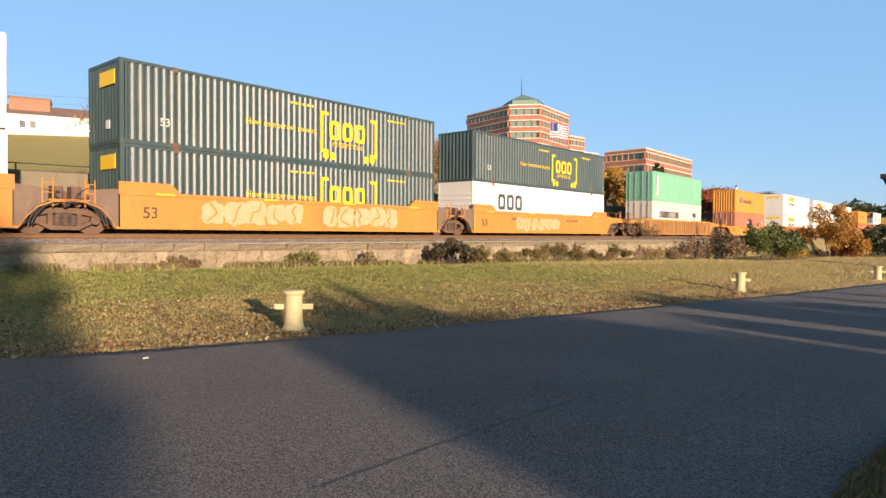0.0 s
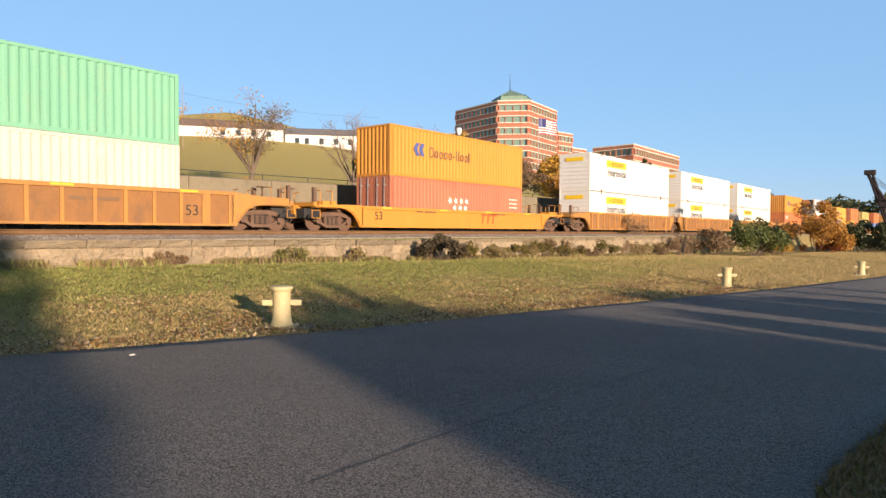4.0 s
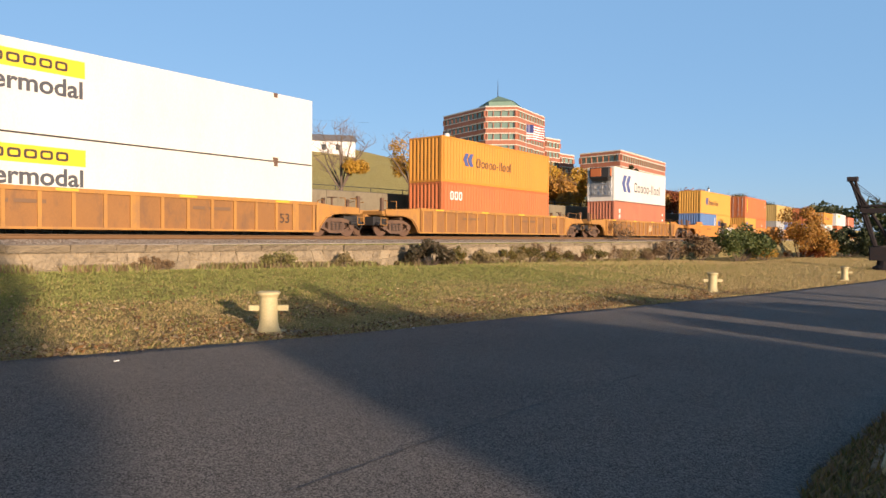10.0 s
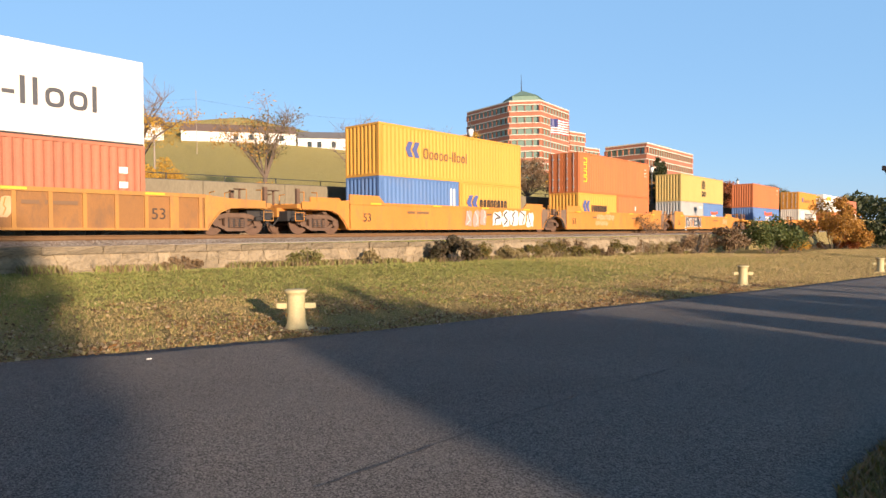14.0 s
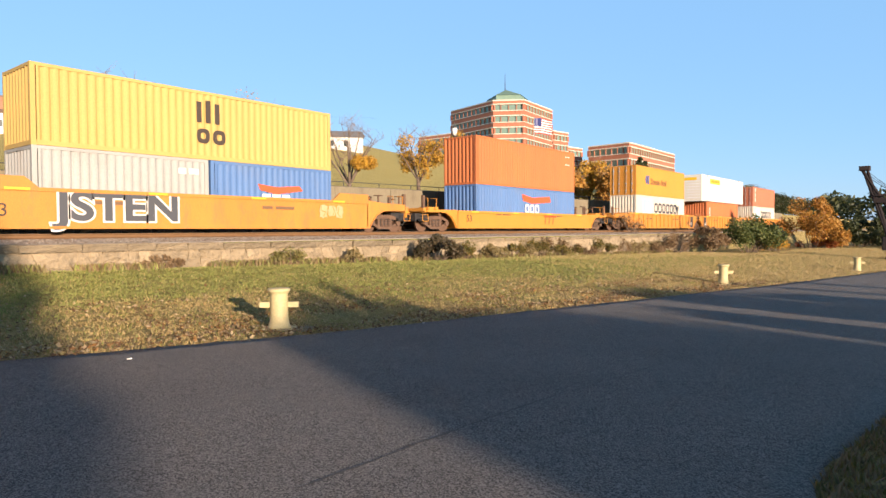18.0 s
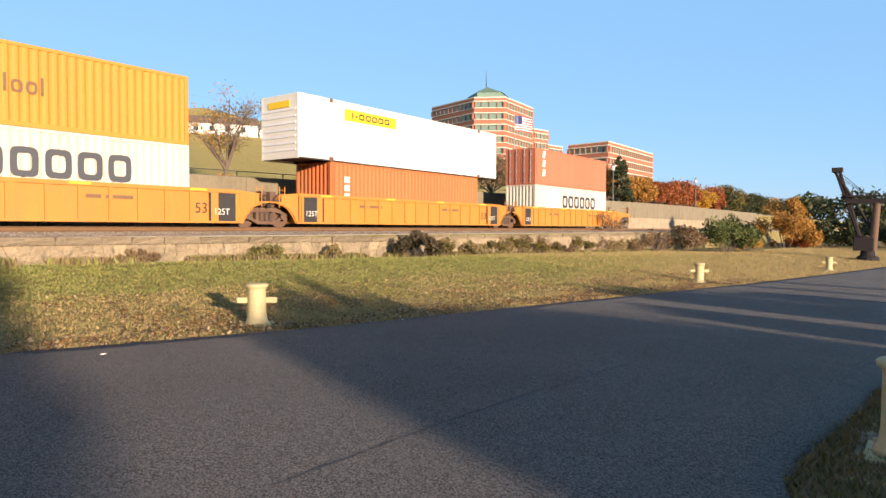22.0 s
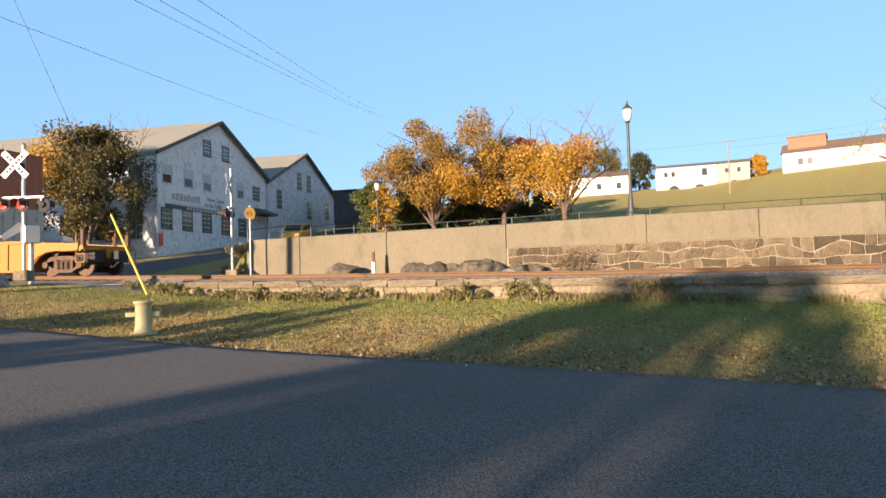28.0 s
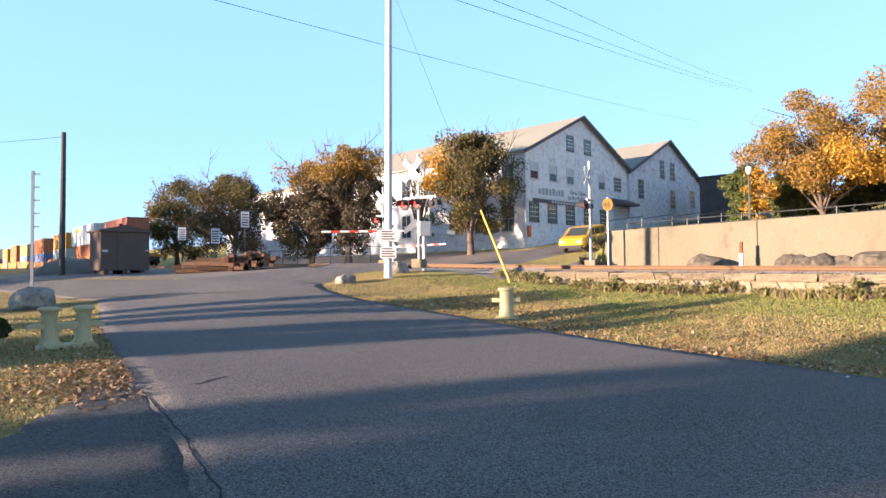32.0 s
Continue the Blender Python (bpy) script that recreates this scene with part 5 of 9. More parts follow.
M["gravel"] = mat("dusty_gravel", (0.24, 0.20, 0.16), (0.17, 0.145, 0.12), 0.95, scale=0.6, fine=20, bump=0.8, dirt=(0.13, 0.11, 0.09), dirt_amount=0.5)
ribbon("road_crossing", [(-20.5, 9.0), (-24.6, 14.6), (-27.0, 20.0), (-27.8, 24), (-28.4, 32), (-29, 42), (-29.6, 52), (-28.5, 70), (-26, 95)], lambda k: 8.5 if k < 0.12 else 7.2, 0.045, M["asphalt"], label="grey asphalt road climbing over the level crossing", category="road", kind="structure")
ribbon("gravel_yard", [(-27.5, 17.5), (-34, 15), (-44, 14), (-60, 15)], lambda k: 6 + 10 * k, 0.02, M["gravel"], label="dusty grey gravel yard beside the drive", category="gravel", kind="structure")
ribbon("path_apron", [(-30.5, 38.0), (-60, 39.5), (-95, 44)], 13.5, 0.03, M["gravel"], label="dusty grey paving along the warehouse", category="path", kind="structure")
ribbon("path_shoulder", [(-18.4, 28.6), (-20.6, 38), (-23.2, 52), (-23.5, 64)], lambda k: 3.6, 0.03, M["gravel"], label="gravel shoulder between the climbing road and the wall", category="path", kind="structure")
ribbon("path_bank", [(-22.4, 19.9), (-18, 20.1), (-14.8, 20.2)], 2.4, 0.03, M["gravel"], label="loose grey gravel on the bank beside the track", category="gravel", kind="structure")
M["oldasphalt"] = mat("grey_broken_paving", (0.125, 0.118, 0.108), (0.088, 0.083, 0.078), 0.94, scale=0.9, fine=70, bump=1.0, dirt=(0.17, 0.15, 0.125), dirt_amount=0.5, relief=0.05, grain=(90, 0.45, 1.6))


def path_edge(x):
    return lerp(x, (-8.9, -8.4, -7.4, -6.4, -4, -1), (3.2, 2.75, 2.2, 1.45, -0.6, -3.2))


strip("path_side", spaced((-8.9, -2, 60)), path_edge, lambda x: drive_near(x) + 0.06, 8, 0.024, M["oldasphalt"], 0.06, label="broken grey paving beside the drive", category="path", kind="structure")

# ---- bollards ----
def bollard(x, y, turn=10.0):
    b = thing("mooring_bollard", "cream-yellow painted iron mooring bollard with a cross bar", "bollard", pose(x, y, ground(x, y) - 0.01, 0, 0, turn), "bollards along the drive")
    bm = bmesh.new()
    box(bm, -0.30, 0.30, -0.27, 0.27, 0, 0.045, 0.05)
    part("base_plate", bm, M["bollard"], b)
    bm = bmesh.new()
    lathe(bm, [(0.235, 0.045), (0.205, 0.09), (0.185, 0.15), (0.172, 0.25), (0.168, 0.68), (0.18, 0.72), (0.212, 0.745), (0.215, 0.785), (0.19, 0.80), (0.02, 0.812)], 24)
    part("post", bm, M["bollard"], b, smooth=True)
    for s in (-1, 1):
        bm = bmesh.new()
        box(bm, min(s * 0.15, s * 0.37), max(s * 0.15, s * 0.37), -0.05, 0.05, 0.44, 0.54, 0.02)
        part("cross_bar", bm, M["bollard"], b)
    for sx in (-1, 1):
        for sy in (-1, 1):
            bm = bmesh.new()
            tube(bm, (sx * 0.245, sy * 0.215, 0.045), (sx * 0.245, sy * 0.215, 0.075), 0.025, n=6)
            part("bolt", bm, M["bollard"], b)
    return b


for x, y, turn in ((7.55, 10.2, -47), (27.0, 7.65, -60), (42.6, 4.95, -70), (-10.45, 13.3, 40), (6.25, 0.17, 0)):
    bollard(x, y, turn)
    bm = bmesh.new()
    g = ground(x, y)
    box(bm, -0.62, 0.62, -0.34, 0.34, -0.06, 0.012, 0.04)
    pad = tagged(part("concrete_pad", bm, M["coping"]), "small worn concrete pad under a bollard", "concrete pad", group="bollard pads")
    pad.matrix_basis = pose(x, y, g, 0, 0, turn)
# double bitt
BITT = pose(-12.3, 3.65, ground(-12.3, 3.65) - 0.01, 0, 0, 84) @ Matrix.Scale(0.85, 4)
b = thing("mooring_bitt", "cream-yellow double mooring bitt with one long cross arm", "bollard", BITT)
bm = bmesh.new()
slab(bm, [(-0.56, 0), (0.56, 0), (0.50, 0.06), (0.46, 0.10), (-0.46, 0.10), (-0.50, 0.06)], -0.22, 0.22)
part("base_plate", bm, M["bollard"], b)
for s in (-1, 1):
    bm = bmesh.new()
    lathe(bm, [(0.20, 0.08), (0.17, 0.14), (0.145, 0.22), (0.14, 0.70), (0.17, 0.74), (0.205, 0.77), (0.205, 0.81), (0.17, 0.83), (0.02, 0.84)], 20, (s * 0.30, 0, 0))
    part("post", bm, M["bollard"], b, smooth=True)
bm = bmesh.new()
hole = [(0.15 * math.cos(radians(q)), 0.25 + 0.15 * math.sin(radians(q))) for q in range(0, 181, 20)]
slab(bm, [(0.30, 0.25), (0.30, 0.43), (-0.30, 0.43), (-0.30, 0.25)] + hole[::-1], -0.05, 0.05)
slab(bm, [(-0.30, 0.25), (-0.30, 0.08), (0.30, 0.08), (0.30, 0.25)] + [(u, 0.5 - v) for u, v in hole], -0.05, 0.05)
bmesh.ops.recalc_face_normals(bm, faces=bm.faces)
part("web", bm, M["bollard"], b)
bm = bmesh.new()
slab(bm, [(-0.68, 0.42), (0.68, 0.42), (0.66, 0.48), (0.58, 0.515), (-0.58, 0.515), (-0.66, 0.48)], -0.09, 0.09)
part("cross_arm", bm, M["bollard"], b)

# ---- warehouse ----
M["whitebrick"] = mat("flaking_white_brick", (0.87, 0.86, 0.83), (0.76, 0.75, 0.72), 0.85, scale=0.9, fine=9, bump=0.35, dirt=(0.34, 0.25, 0.20), dirt_amount=0.62, amount=0.5)
M["whitebrick2"] = mat("worn_brick_patches", (0.80, 0.79, 0.77), (0.62, 0.60, 0.58), 0.9, scale=1.0, fine=9, bump=0.35, dirt=(0.30, 0.17, 0.13), dirt_amount=0.85, amount=0.7)
M["roofing"] = mat("pale_roofing", (0.34, 0.32, 0.25), (0.28, 0.26, 0.205), 0.85, scale=0.3, fine=5, bump=0.2)
M["trim"] = mat("dark_trim", (0.11, 0.105, 0.10), (0.08, 0.075, 0.07), 0.7)
M["frame"] = mat("white_window_frame", (0.62, 0.62, 0.60), (0.5, 0.5, 0.49), 0.6)
M["boardwhite"] = mat("white_banner", (0.84, 0.83, 0.80), (0.76, 0.75, 0.72), 0.6, scale=1.0)
M["glass"] = plain("dark_window_glass", (0.045, 0.055, 0.055), 0.08)
M["glassgreen"] = plain("grey_green_glass", (0.10, 0.14, 0.12), 0.12)
WXF, WY0, WY1, WY2, WEAVE, WR1, WR2 = -34.4, 46.4, 65.2, 85.4, 12.4, 16.6, 16.9


def window_on(parent, origin, across, w, h, rows_=2, cols=2, glass=None, frame=None, depth=0.12, upper_blank=False):
    """A window let into a wall: sunk panes, bars, sill. origin: lower left corner; across: unit vector along the wall."""
    out = Vector((across.y, -across.x, 0))
    m = Matrix(((across.x, -out.x, 0, origin[0]), (across.y, -out.y, 0, origin[1]), (0, 0, 1, origin[2]), (0, 0, 0, 1)))
    glass, frame = glass or M["glass"], frame or M["frame"]
    win = new("window")
    win.parent = parent
    win.empty_display_size = 0.2
    win.matrix_local = m
    bm = bmesh.new()
    t = 0.09
    for a in (( -t, 0, -t, h + t), (w, w + t, -t, h + t)):
        box(bm, a[0], a[1], -0.04, 0.06, a[2], a[3])
    box(bm, 0, w, -0.04, 0.06, h, h + t)
    box(bm, -t, w + t, -0.09, 0.06, -t - 0.02, 0)
    part("frame", bm, frame, win)
    for i in range(cols):
        for j in range(rows_):
            bm = bmesh.new()
            x0, x1, z0, z1 = w * i / cols + 0.025, w * (i + 1) / cols - 0.025, h * j / rows_ + 0.025, h * (j + 1) / rows_ - 0.025
            box(bm, x0, x1, -0.012, 0.004, z0, z1)
            part("pane", bm, frame if (upper_blank and j == rows_ - 1) else glass, win)
    return win


wh = thing("warehouse", "old white-painted brick warehouse with two gables, flaking paint", "building")
for y0, y1, zr, mt in ((WY0, WY1, WR1, "whitebrick"), (WY1 + 0.02, WY2, WR2, "whitebrick2")):
    bm = bmesh.new()
    ym = (y0 + y1) / 2
    ring = [(y0, 1.0), (y1, 1.0), (y1, WEAVE), (ym, zr), (y0, WEAVE)]
    lo = [bm.verts.new((WXF, y, z)) for y, z in ring]
    hi = [bm.verts.new((WXF - 0.4, y, z)) for y, z in ring]
    bm.faces.new(lo)
    bm.faces.new(hi[::-1])
    for i in range(5):
        bm.faces.new((lo[i], hi[i], hi[(i + 1) % 5], lo[(i + 1) % 5]))
    bmesh.ops.recalc_face_normals(bm, faces=bm.faces)
    part("gable_wall", bm, M[mt], wh)
    for a, b in ((y0 - 0.35, ym), (y1 + 0.0, ym)):
        bm = bmesh.new()
        za = WEAVE - 0.25 if a < b else WEAVE + 0.02
        s = [bm.verts.new(p) for p in ((WXF + 0.45, a, za), (WXF + 0.45, b, zr + 0.12), (-75, b, zr + 0.12), (-75, a, za),
                                       (WXF + 0.45, a, za + 0.16), (WXF + 0.45, b, zr + 0.28), (-75, b, zr + 0.28), (-75, a, za + 0.16))]
        for f in ((0, 1, 2, 3), (4, 7, 6, 5), (0, 4, 5, 1), (2, 6, 7, 3), (0, 3, 7, 4), (1, 5, 6, 2)):
            bm.faces.new([s[i] for i in f])
        bmesh.ops.recalc_face_normals(bm, faces=bm.faces)
        part("roof_slope", bm, M["roofing"], wh)
        bm = bmesh.new()
        s = [bm.verts.new((x, y, z)) for x in (WXF + 0.3, WXF + 0.5) for y, z in ((a, za - 0.12), (b, zr + 0.02), (b, zr + 0.31), (a, za + 0.19))]
        for f in ((0, 1, 2, 3), (7, 6, 5, 4), (0, 4, 5, 1), (1, 5, 6, 2), (2, 6, 7, 3), (3, 7, 4, 0)):
            bm.faces.new([s[i] for i in f])
        bmesh.ops.recalc_face_normals(bm, faces=bm.faces)
        part("barge_board", bm, M["trim"], wh)
bm = bmesh.new()
box(bm, -75, WXF - 0.4, WY0, WY0 + 0.4, 0.9, WEAVE)
part("side_wall", bm, M["whitebrick"], wh)
bm = bmesh.new()
box(bm, -88, -75.02, WY0 - 0.1, WY0 + 8, 0.9, 12.2)
part("low_wing", bm, M["whitebrick"], wh)
bm = bmesh.new()
box(bm, -88.3, -75.03, WY0 - 0.4, WY0 + 8.3, 12.2, 12.5)
part("wing_roof", bm, M["roofing"], wh)
bm = bmesh.new()
tube(bm, (WXF + 0.12, WY0 - 0.05, 3.4), (WXF + 0.12, WY0 - 0.05, WEAVE - 0.2), 0.11, n=8)
part("downpipe", bm, M["frame"], wh)
bm = bmesh.new()
tube(bm, (WXF + 0.15, WY1, 5.5), (WXF + 0.15, WY1, WEAVE), 0.13, n=8)
part("downpipe", bm, M["frame"], wh)
YA = Vector((0, 1, 0))
for y in (47.1, 50.0, 53.0, 56.2, 59.3):
    window_on(wh, (WXF, y, 6.1), YA, 1.35, 1.65, 4, 3, M["glassgreen"], M["trim"])
for y in (47.3, 50.3, 53.2, 59.1):
    window_on(wh, (WXF, y, 9.95), YA, 1.15, 1.45, 2, 1, None, None, upper_blank=True)
window_on(wh, (WXF, 62.2, 9.95), YA, 1.5, 1.5, 4, 3, M["glassgreen"], M["frame"])
for y in (53.3, 56.45):
    window_on(wh, (WXF, y, 13.25), YA, 1.1, 1.35, 4, 3, M["glassgreen"], M["trim"])
for y, z in ((67.6, 9.6), (73.0, 12.4), (75.8, 12.4), (75.8, 9.0), (81.5, 9.4)):
    window_on(wh, (WXF, y, z), YA, 1.35, 2.2, 4, 3, M["glassgreen"], M["whitebrick2"] if z > 12 else M["frame"])
XA = Vector((1, 0, 0))
for i, x in enumerate((-36.9, -40.2, -43.6, -47, -50.4, -53.8, -57.2, -60.6, -64, -67.4, -70.8)):
    for z in (9.0, 5.2):
        window_on(wh, (x, WY0, z), XA, 1.3, 2.3, 2, 2, M["glass"] if i % 3 else M["glassgreen"], None)
for x in (-77.5, -80.5, -83.5, -86.5):
    window_on(wh, (x, WY0 - 0.1, 8.0), XA, 1.0, 2.6, 2, 1, None, None)
bm = bmesh.new()
box(bm, -42, WXF + 0.2, WY2 + 0.05, WY2 + 13, 2.0, 10.4)
part("annex", bm, M["trim"], wh, "dark low annex")
# entrance with canopy, at the valley
bm = bmesh.new()
slab(bm, [(WXF, 9.2), (WXF + 1.5, 8.6), (WXF + 1.5, 8.4), (WXF, 8.4)], 61.6, 65.0)
part("entrance_canopy", bm, M["trim"], wh, "dark sloping entrance canopy")
bm = bmesh.new()
box(bm, WXF - 0.02, WXF + 0.05, 62.0, 64.8, 5.4, 8.0)
part("entrance_door", bm, M["frame"], wh, "pale double door")
bm = bmesh.new()
box(bm, WXF, WXF + 0.08, 47.5, 58.0, 8.28, 9.5)
sign = part("sign_board", bm, M["boardwhite"], wh, "faded white sign board")
RIGHTWARD = Matrix(((0, 0, 1, 0), (1, 0, 0, 0), (0, 1, 0, 0), (0, 0, 0, 1)))
words("lettering", "Now Open", 0.62, Matrix.Translation((WXF + 0.085, 53.6, 8.95)) @ RIGHTWARD, M["letter"], sign)
words("lettering", "to the Public", 0.60, Matrix.Translation((WXF + 0.085, 53.2, 8.42)) @ RIGHTWARD, M["letter"], sign)
rng = random.Random(9)
y = 48.4
for i in range(8):
    bm = bmesh.new()
    w = rng.uniform(0.3, 0.5)
    box(bm, WXF + 0.08, WXF + 0.086, y, y + w, 8.6 + rng.uniform(-0.05, 0.05), 9.15 + rng.uniform(-0.1, 0.15))
    part("name_block", bm, M["grey"], sign)
    y += w + 0.1
bm = bmesh.new()
box(bm, WXF, WXF + 0.06, 47.6, 57.0, 7.84, 8.16)
band = part("sign_band", bm, M["trim"], wh, "narrow dark sign band")
y = 50.5
for i in range(11):
    bm = bmesh.new()
    box(bm, WXF + 0.06, WXF + 0.066, y, y + 0.3, 7.9, 8.1)
    part("name_block", bm, M["letterwhite"], band)
    y += 0.48
bm = bmesh.new()
box(bm, WXF + 0.02, WXF + 0.3, 46.5, 46.9, 4.6, 5.6)
part("meter_box", bm, plain("orange_red_box", (0.7, 0.16, 0.05), 0.5), wh, "orange-red box")

# ---- tower and office block on the rise ----
M["redbrick"] = mat("red_brick_facade", (0.37, 0.145, 0.085), (0.31, 0.12, 0.07), 0.85, scale=0.25, fine=2.5, bump=0.1)
M["band"] = mat("pale_stone_band", (0.66, 0.60, 0.50), (0.58, 0.52, 0.43), 0.8, scale=0.3, fine=3, bump=0.1)
M["facade_glass"] = plain("green_grey_facade_glass", (0.16, 0.235, 0.19), 0.12)
M["copper"] = mat("green_copper", (0.17, 0.27, 0.20), (0.13, 0.22, 0.17), 0.6, scale=0.5)


def inset(ring, d):
    """The ring moved inwards by d (counter-clockwise, convex)."""
    out, n = [], len(ring)
    for i in range(n):
        p0, p1, p2 = (Vector(ring[(i + k) % n]) for k in (-1, 0, 1))
        a, b = (p1 - p0).normalized(), (p2 - p1).normalized()
        na, nb = Vector((-a.y, a.x)), Vector((-b.y, b.x))
        k = (na + nb)
        k = k / max(k.length_squared / 2, 0.2)
        q = p1 + k * d
        out.append((q.x, q.y))
    return out


def office(parent, ring, z0, z1, floors, bay=2.4):
    """A block with a brick band, pale strings and a band of windows on each floor."""
    h = (z1 - z0) / floors
    bm = bmesh.new()
    prism(bm, inset(ring, 0.45), z0 - 25, z1 - 0.2)
    part("core", bm, M["facade_glass"], parent)
    for f in range(floors):
        z = z0 + f * h
        for a, b, d, mt, nm in ((0.0, 0.36, 0.0, "redbrick", "brick_band"), (0.36, 0.42, -0.10, "band", "stone_band"), (0.92, 1.0, -0.10, "band", "stone_band")):
            bm = bmesh.new()
            prism(bm, inset(ring, d), z + a * h, z + b * h)
            part(nm, bm, M[mt], parent)
        for i in range(len(ring)):
            a, b = Vector((*ring[i], 0)), Vector((*ring[(i + 1) % len(ring)], 0))
            if (b - a).length < 2:
                continue
            d = (b - a).normalized()
            mid = (a + b) / 2
            if d.y * (0 - mid.x) - d.x * (0 - mid.y) < 0:
                continue
            n = max(int((b - a).length / bay), 1)
            for k in range(n + 1):
                bm = bmesh.new()
                p = a.lerp(b, k / n)
                w = 0.14 if k not in (0, n) else 0.6
                q = Matrix(((d.x, -d.y, 0, p.x), (d.y, d.x, 0, p.y), (0, 0, 1, 0), (0, 0, 0, 1)))
                prism(bm, [(-w, 0.05), (w, 0.05), (w, 0.5), (-w, 0.5)], z + 0.42 * h, z + 0.92 * h, q)
                part("pier", bm, M["redbrick"], parent)
    bm = bmesh.new()
    prism(bm, inset(ring, -0.05), z1, z1 + 0.9)
    part("parapet", bm, M["redbrick"], parent)
    bm = bmesh.new()
    prism(bm, inset(ring, -0.15), z1 + 0.9, z1 + 1.3)
    part("parapet_cap", bm, M["band"], parent)


tower = thing("office_tower", "red brick office tower with pale bands and green roof lantern", "building")
office(tower, [(189.0, 131.1), (195.0, 122.0), (219.9, 125.1), (222, 160), (195.9, 155.4)], 21.0, 45.3, 6)
office(tower, [(221.0, 125.3), (230.7, 124.1), (233, 150), (222.2, 150)], 22.5, 37.7, 4)
office(tower, [(231.0, 124.2), (240.4, 123.0), (243, 145), (233.2, 145)], 21.5, 32.4, 3)
office(tower, [(196.0, 156.0), (210, 158), (208, 178), (196.0, 172.0)], 24.0, 37.0, 3)
bm = bmesh.new()
prism(bm, inset([(190.5, 131.2), (195.6, 123.6), (206, 127), (208, 138), (197, 140)], 0.5), 46.5, 48.6)
part("lantern_base", bm, M["copper"], tower)
bm = bmesh.new()
ring = inset([(190.5, 131.2), (195.6, 123.6), (206, 127), (208, 138), (197, 140)], 0.2)
base = [bm.verts.new((x, y, 48.6)) for x, y in ring]
tip = bm.verts.new((198.5, 132.0, 51.8))
for i in range(5):
    bm.faces.new((base[i], base[(i + 1) % 5], tip))
bm.faces.new(base[::-1])
part("lantern_roof", bm, M["copper"], tower)
bm = bmesh.new()
tube(bm, (198.0, 132.0, 51.2), (198.0, 132.0, 57.5), 0.16, 0.05, n=6)
part("mast", bm, M["dark"], tower)
block = thing("office_block", "low red brick office block with pale window bands", "building")
office(block, [(220.55, 94.65), (271.3, 96.6), (268, 118), (222.7, 111.4)], 17.5, 30.5, 3)
bm = bmesh.new()
prism(bm, [(238, 98), (252, 98.5), (252, 106), (238, 105.5)], 31.0, 33.0)
part("roof_plant", bm, M["copper"], block)
flag = thing("flag", "red, white and blue striped flag flying from a tall pole", "flag", pose(171, 103.5, ground(171, 103.5), 0, 0, -38))
FZ = 29.0 - ground(171, 103.5)
bm = bmesh.new()
tube(bm, (0, 0, 0), (0, 0, FZ + 6.5), 0.14, 0.06, n=8)
part("pole", bm, M["grey"], flag)
FR, FW, FB = plain("flag_red", (0.42, 0.03, 0.03)), plain("flag_white", (0.75, 0.72, 0.68)), plain("flag_blue", (0.03, 0.04, 0.16))
for i in range(13):
    bm = bmesh.new()
    z = FZ + 6.0 - (i + 1) * 0.36
    x0 = 0.1 + (2.2 if i < 7 else 0.0)
    xs = np.linspace(x0, 5.6, 9)
    lo = [bm.verts.new((x, 0.28 * math.sin(x * 1.9), z - 0.22 * (x / 5.6) ** 2 * 3)) for x in xs]
    hi = [bm.verts.new((x, 0.28 * math.sin(x * 1.9), z + 0.36 - 0.22 * (x / 5.6) ** 2 * 3)) for x in xs]
    for k in range(8):
        bm.faces.new((lo[k], lo[k + 1], hi[k + 1], hi[k]))
    part("stripe", bm, FW if i % 2 else FR, flag)
bm = bmesh.new()
xs = np.linspace(0.1, 2.3, 5)
lo = [bm.verts.new((x, 0.28 * math.sin(x * 1.9), FZ + 6.0 - 7 * 0.36 - 0.66 * (x / 5.6) ** 2)) for x in xs]
hi = [bm.verts.new((x, 0.28 * math.sin(x * 1.9), FZ + 6.0 - 0.66 * (x / 5.6) ** 2)) for x in xs]
for k in range(4):
    bm.faces.new((lo[k], lo[k + 1], hi[k + 1], hi[k]))
part("canton", bm, FB, flag)

# ---- row houses on the hill ----
M["siding"] = mat("white_siding", (0.74, 0.72, 0.68), (0.66, 0.64, 0.60), 0.7, scale=0.3, fine=3, bump=0.1)
M["tansiding"] = mat("tan_siding", (0.52, 0.40, 0.29), (0.46, 0.35, 0.26), 0.7, scale=0.3, fine=3, bump=0.1)
M["shingle"] = mat("brown_shingle", (0.22, 0.15, 0.11), (0.16, 0.11, 0.085), 0.9, scale=0.5, fine=5)
M["greyshingle"] = mat("grey_shingle", (0.20, 0.19, 0.18), (0.15, 0.145, 0.14), 0.9, scale=0.5, fine=5)
M["chimneybrick"] = mat("brown_brick_block", (0.36, 0.17, 0.10), (0.30, 0.14, 0.085), 0.85, scale=0.3, fine=3)


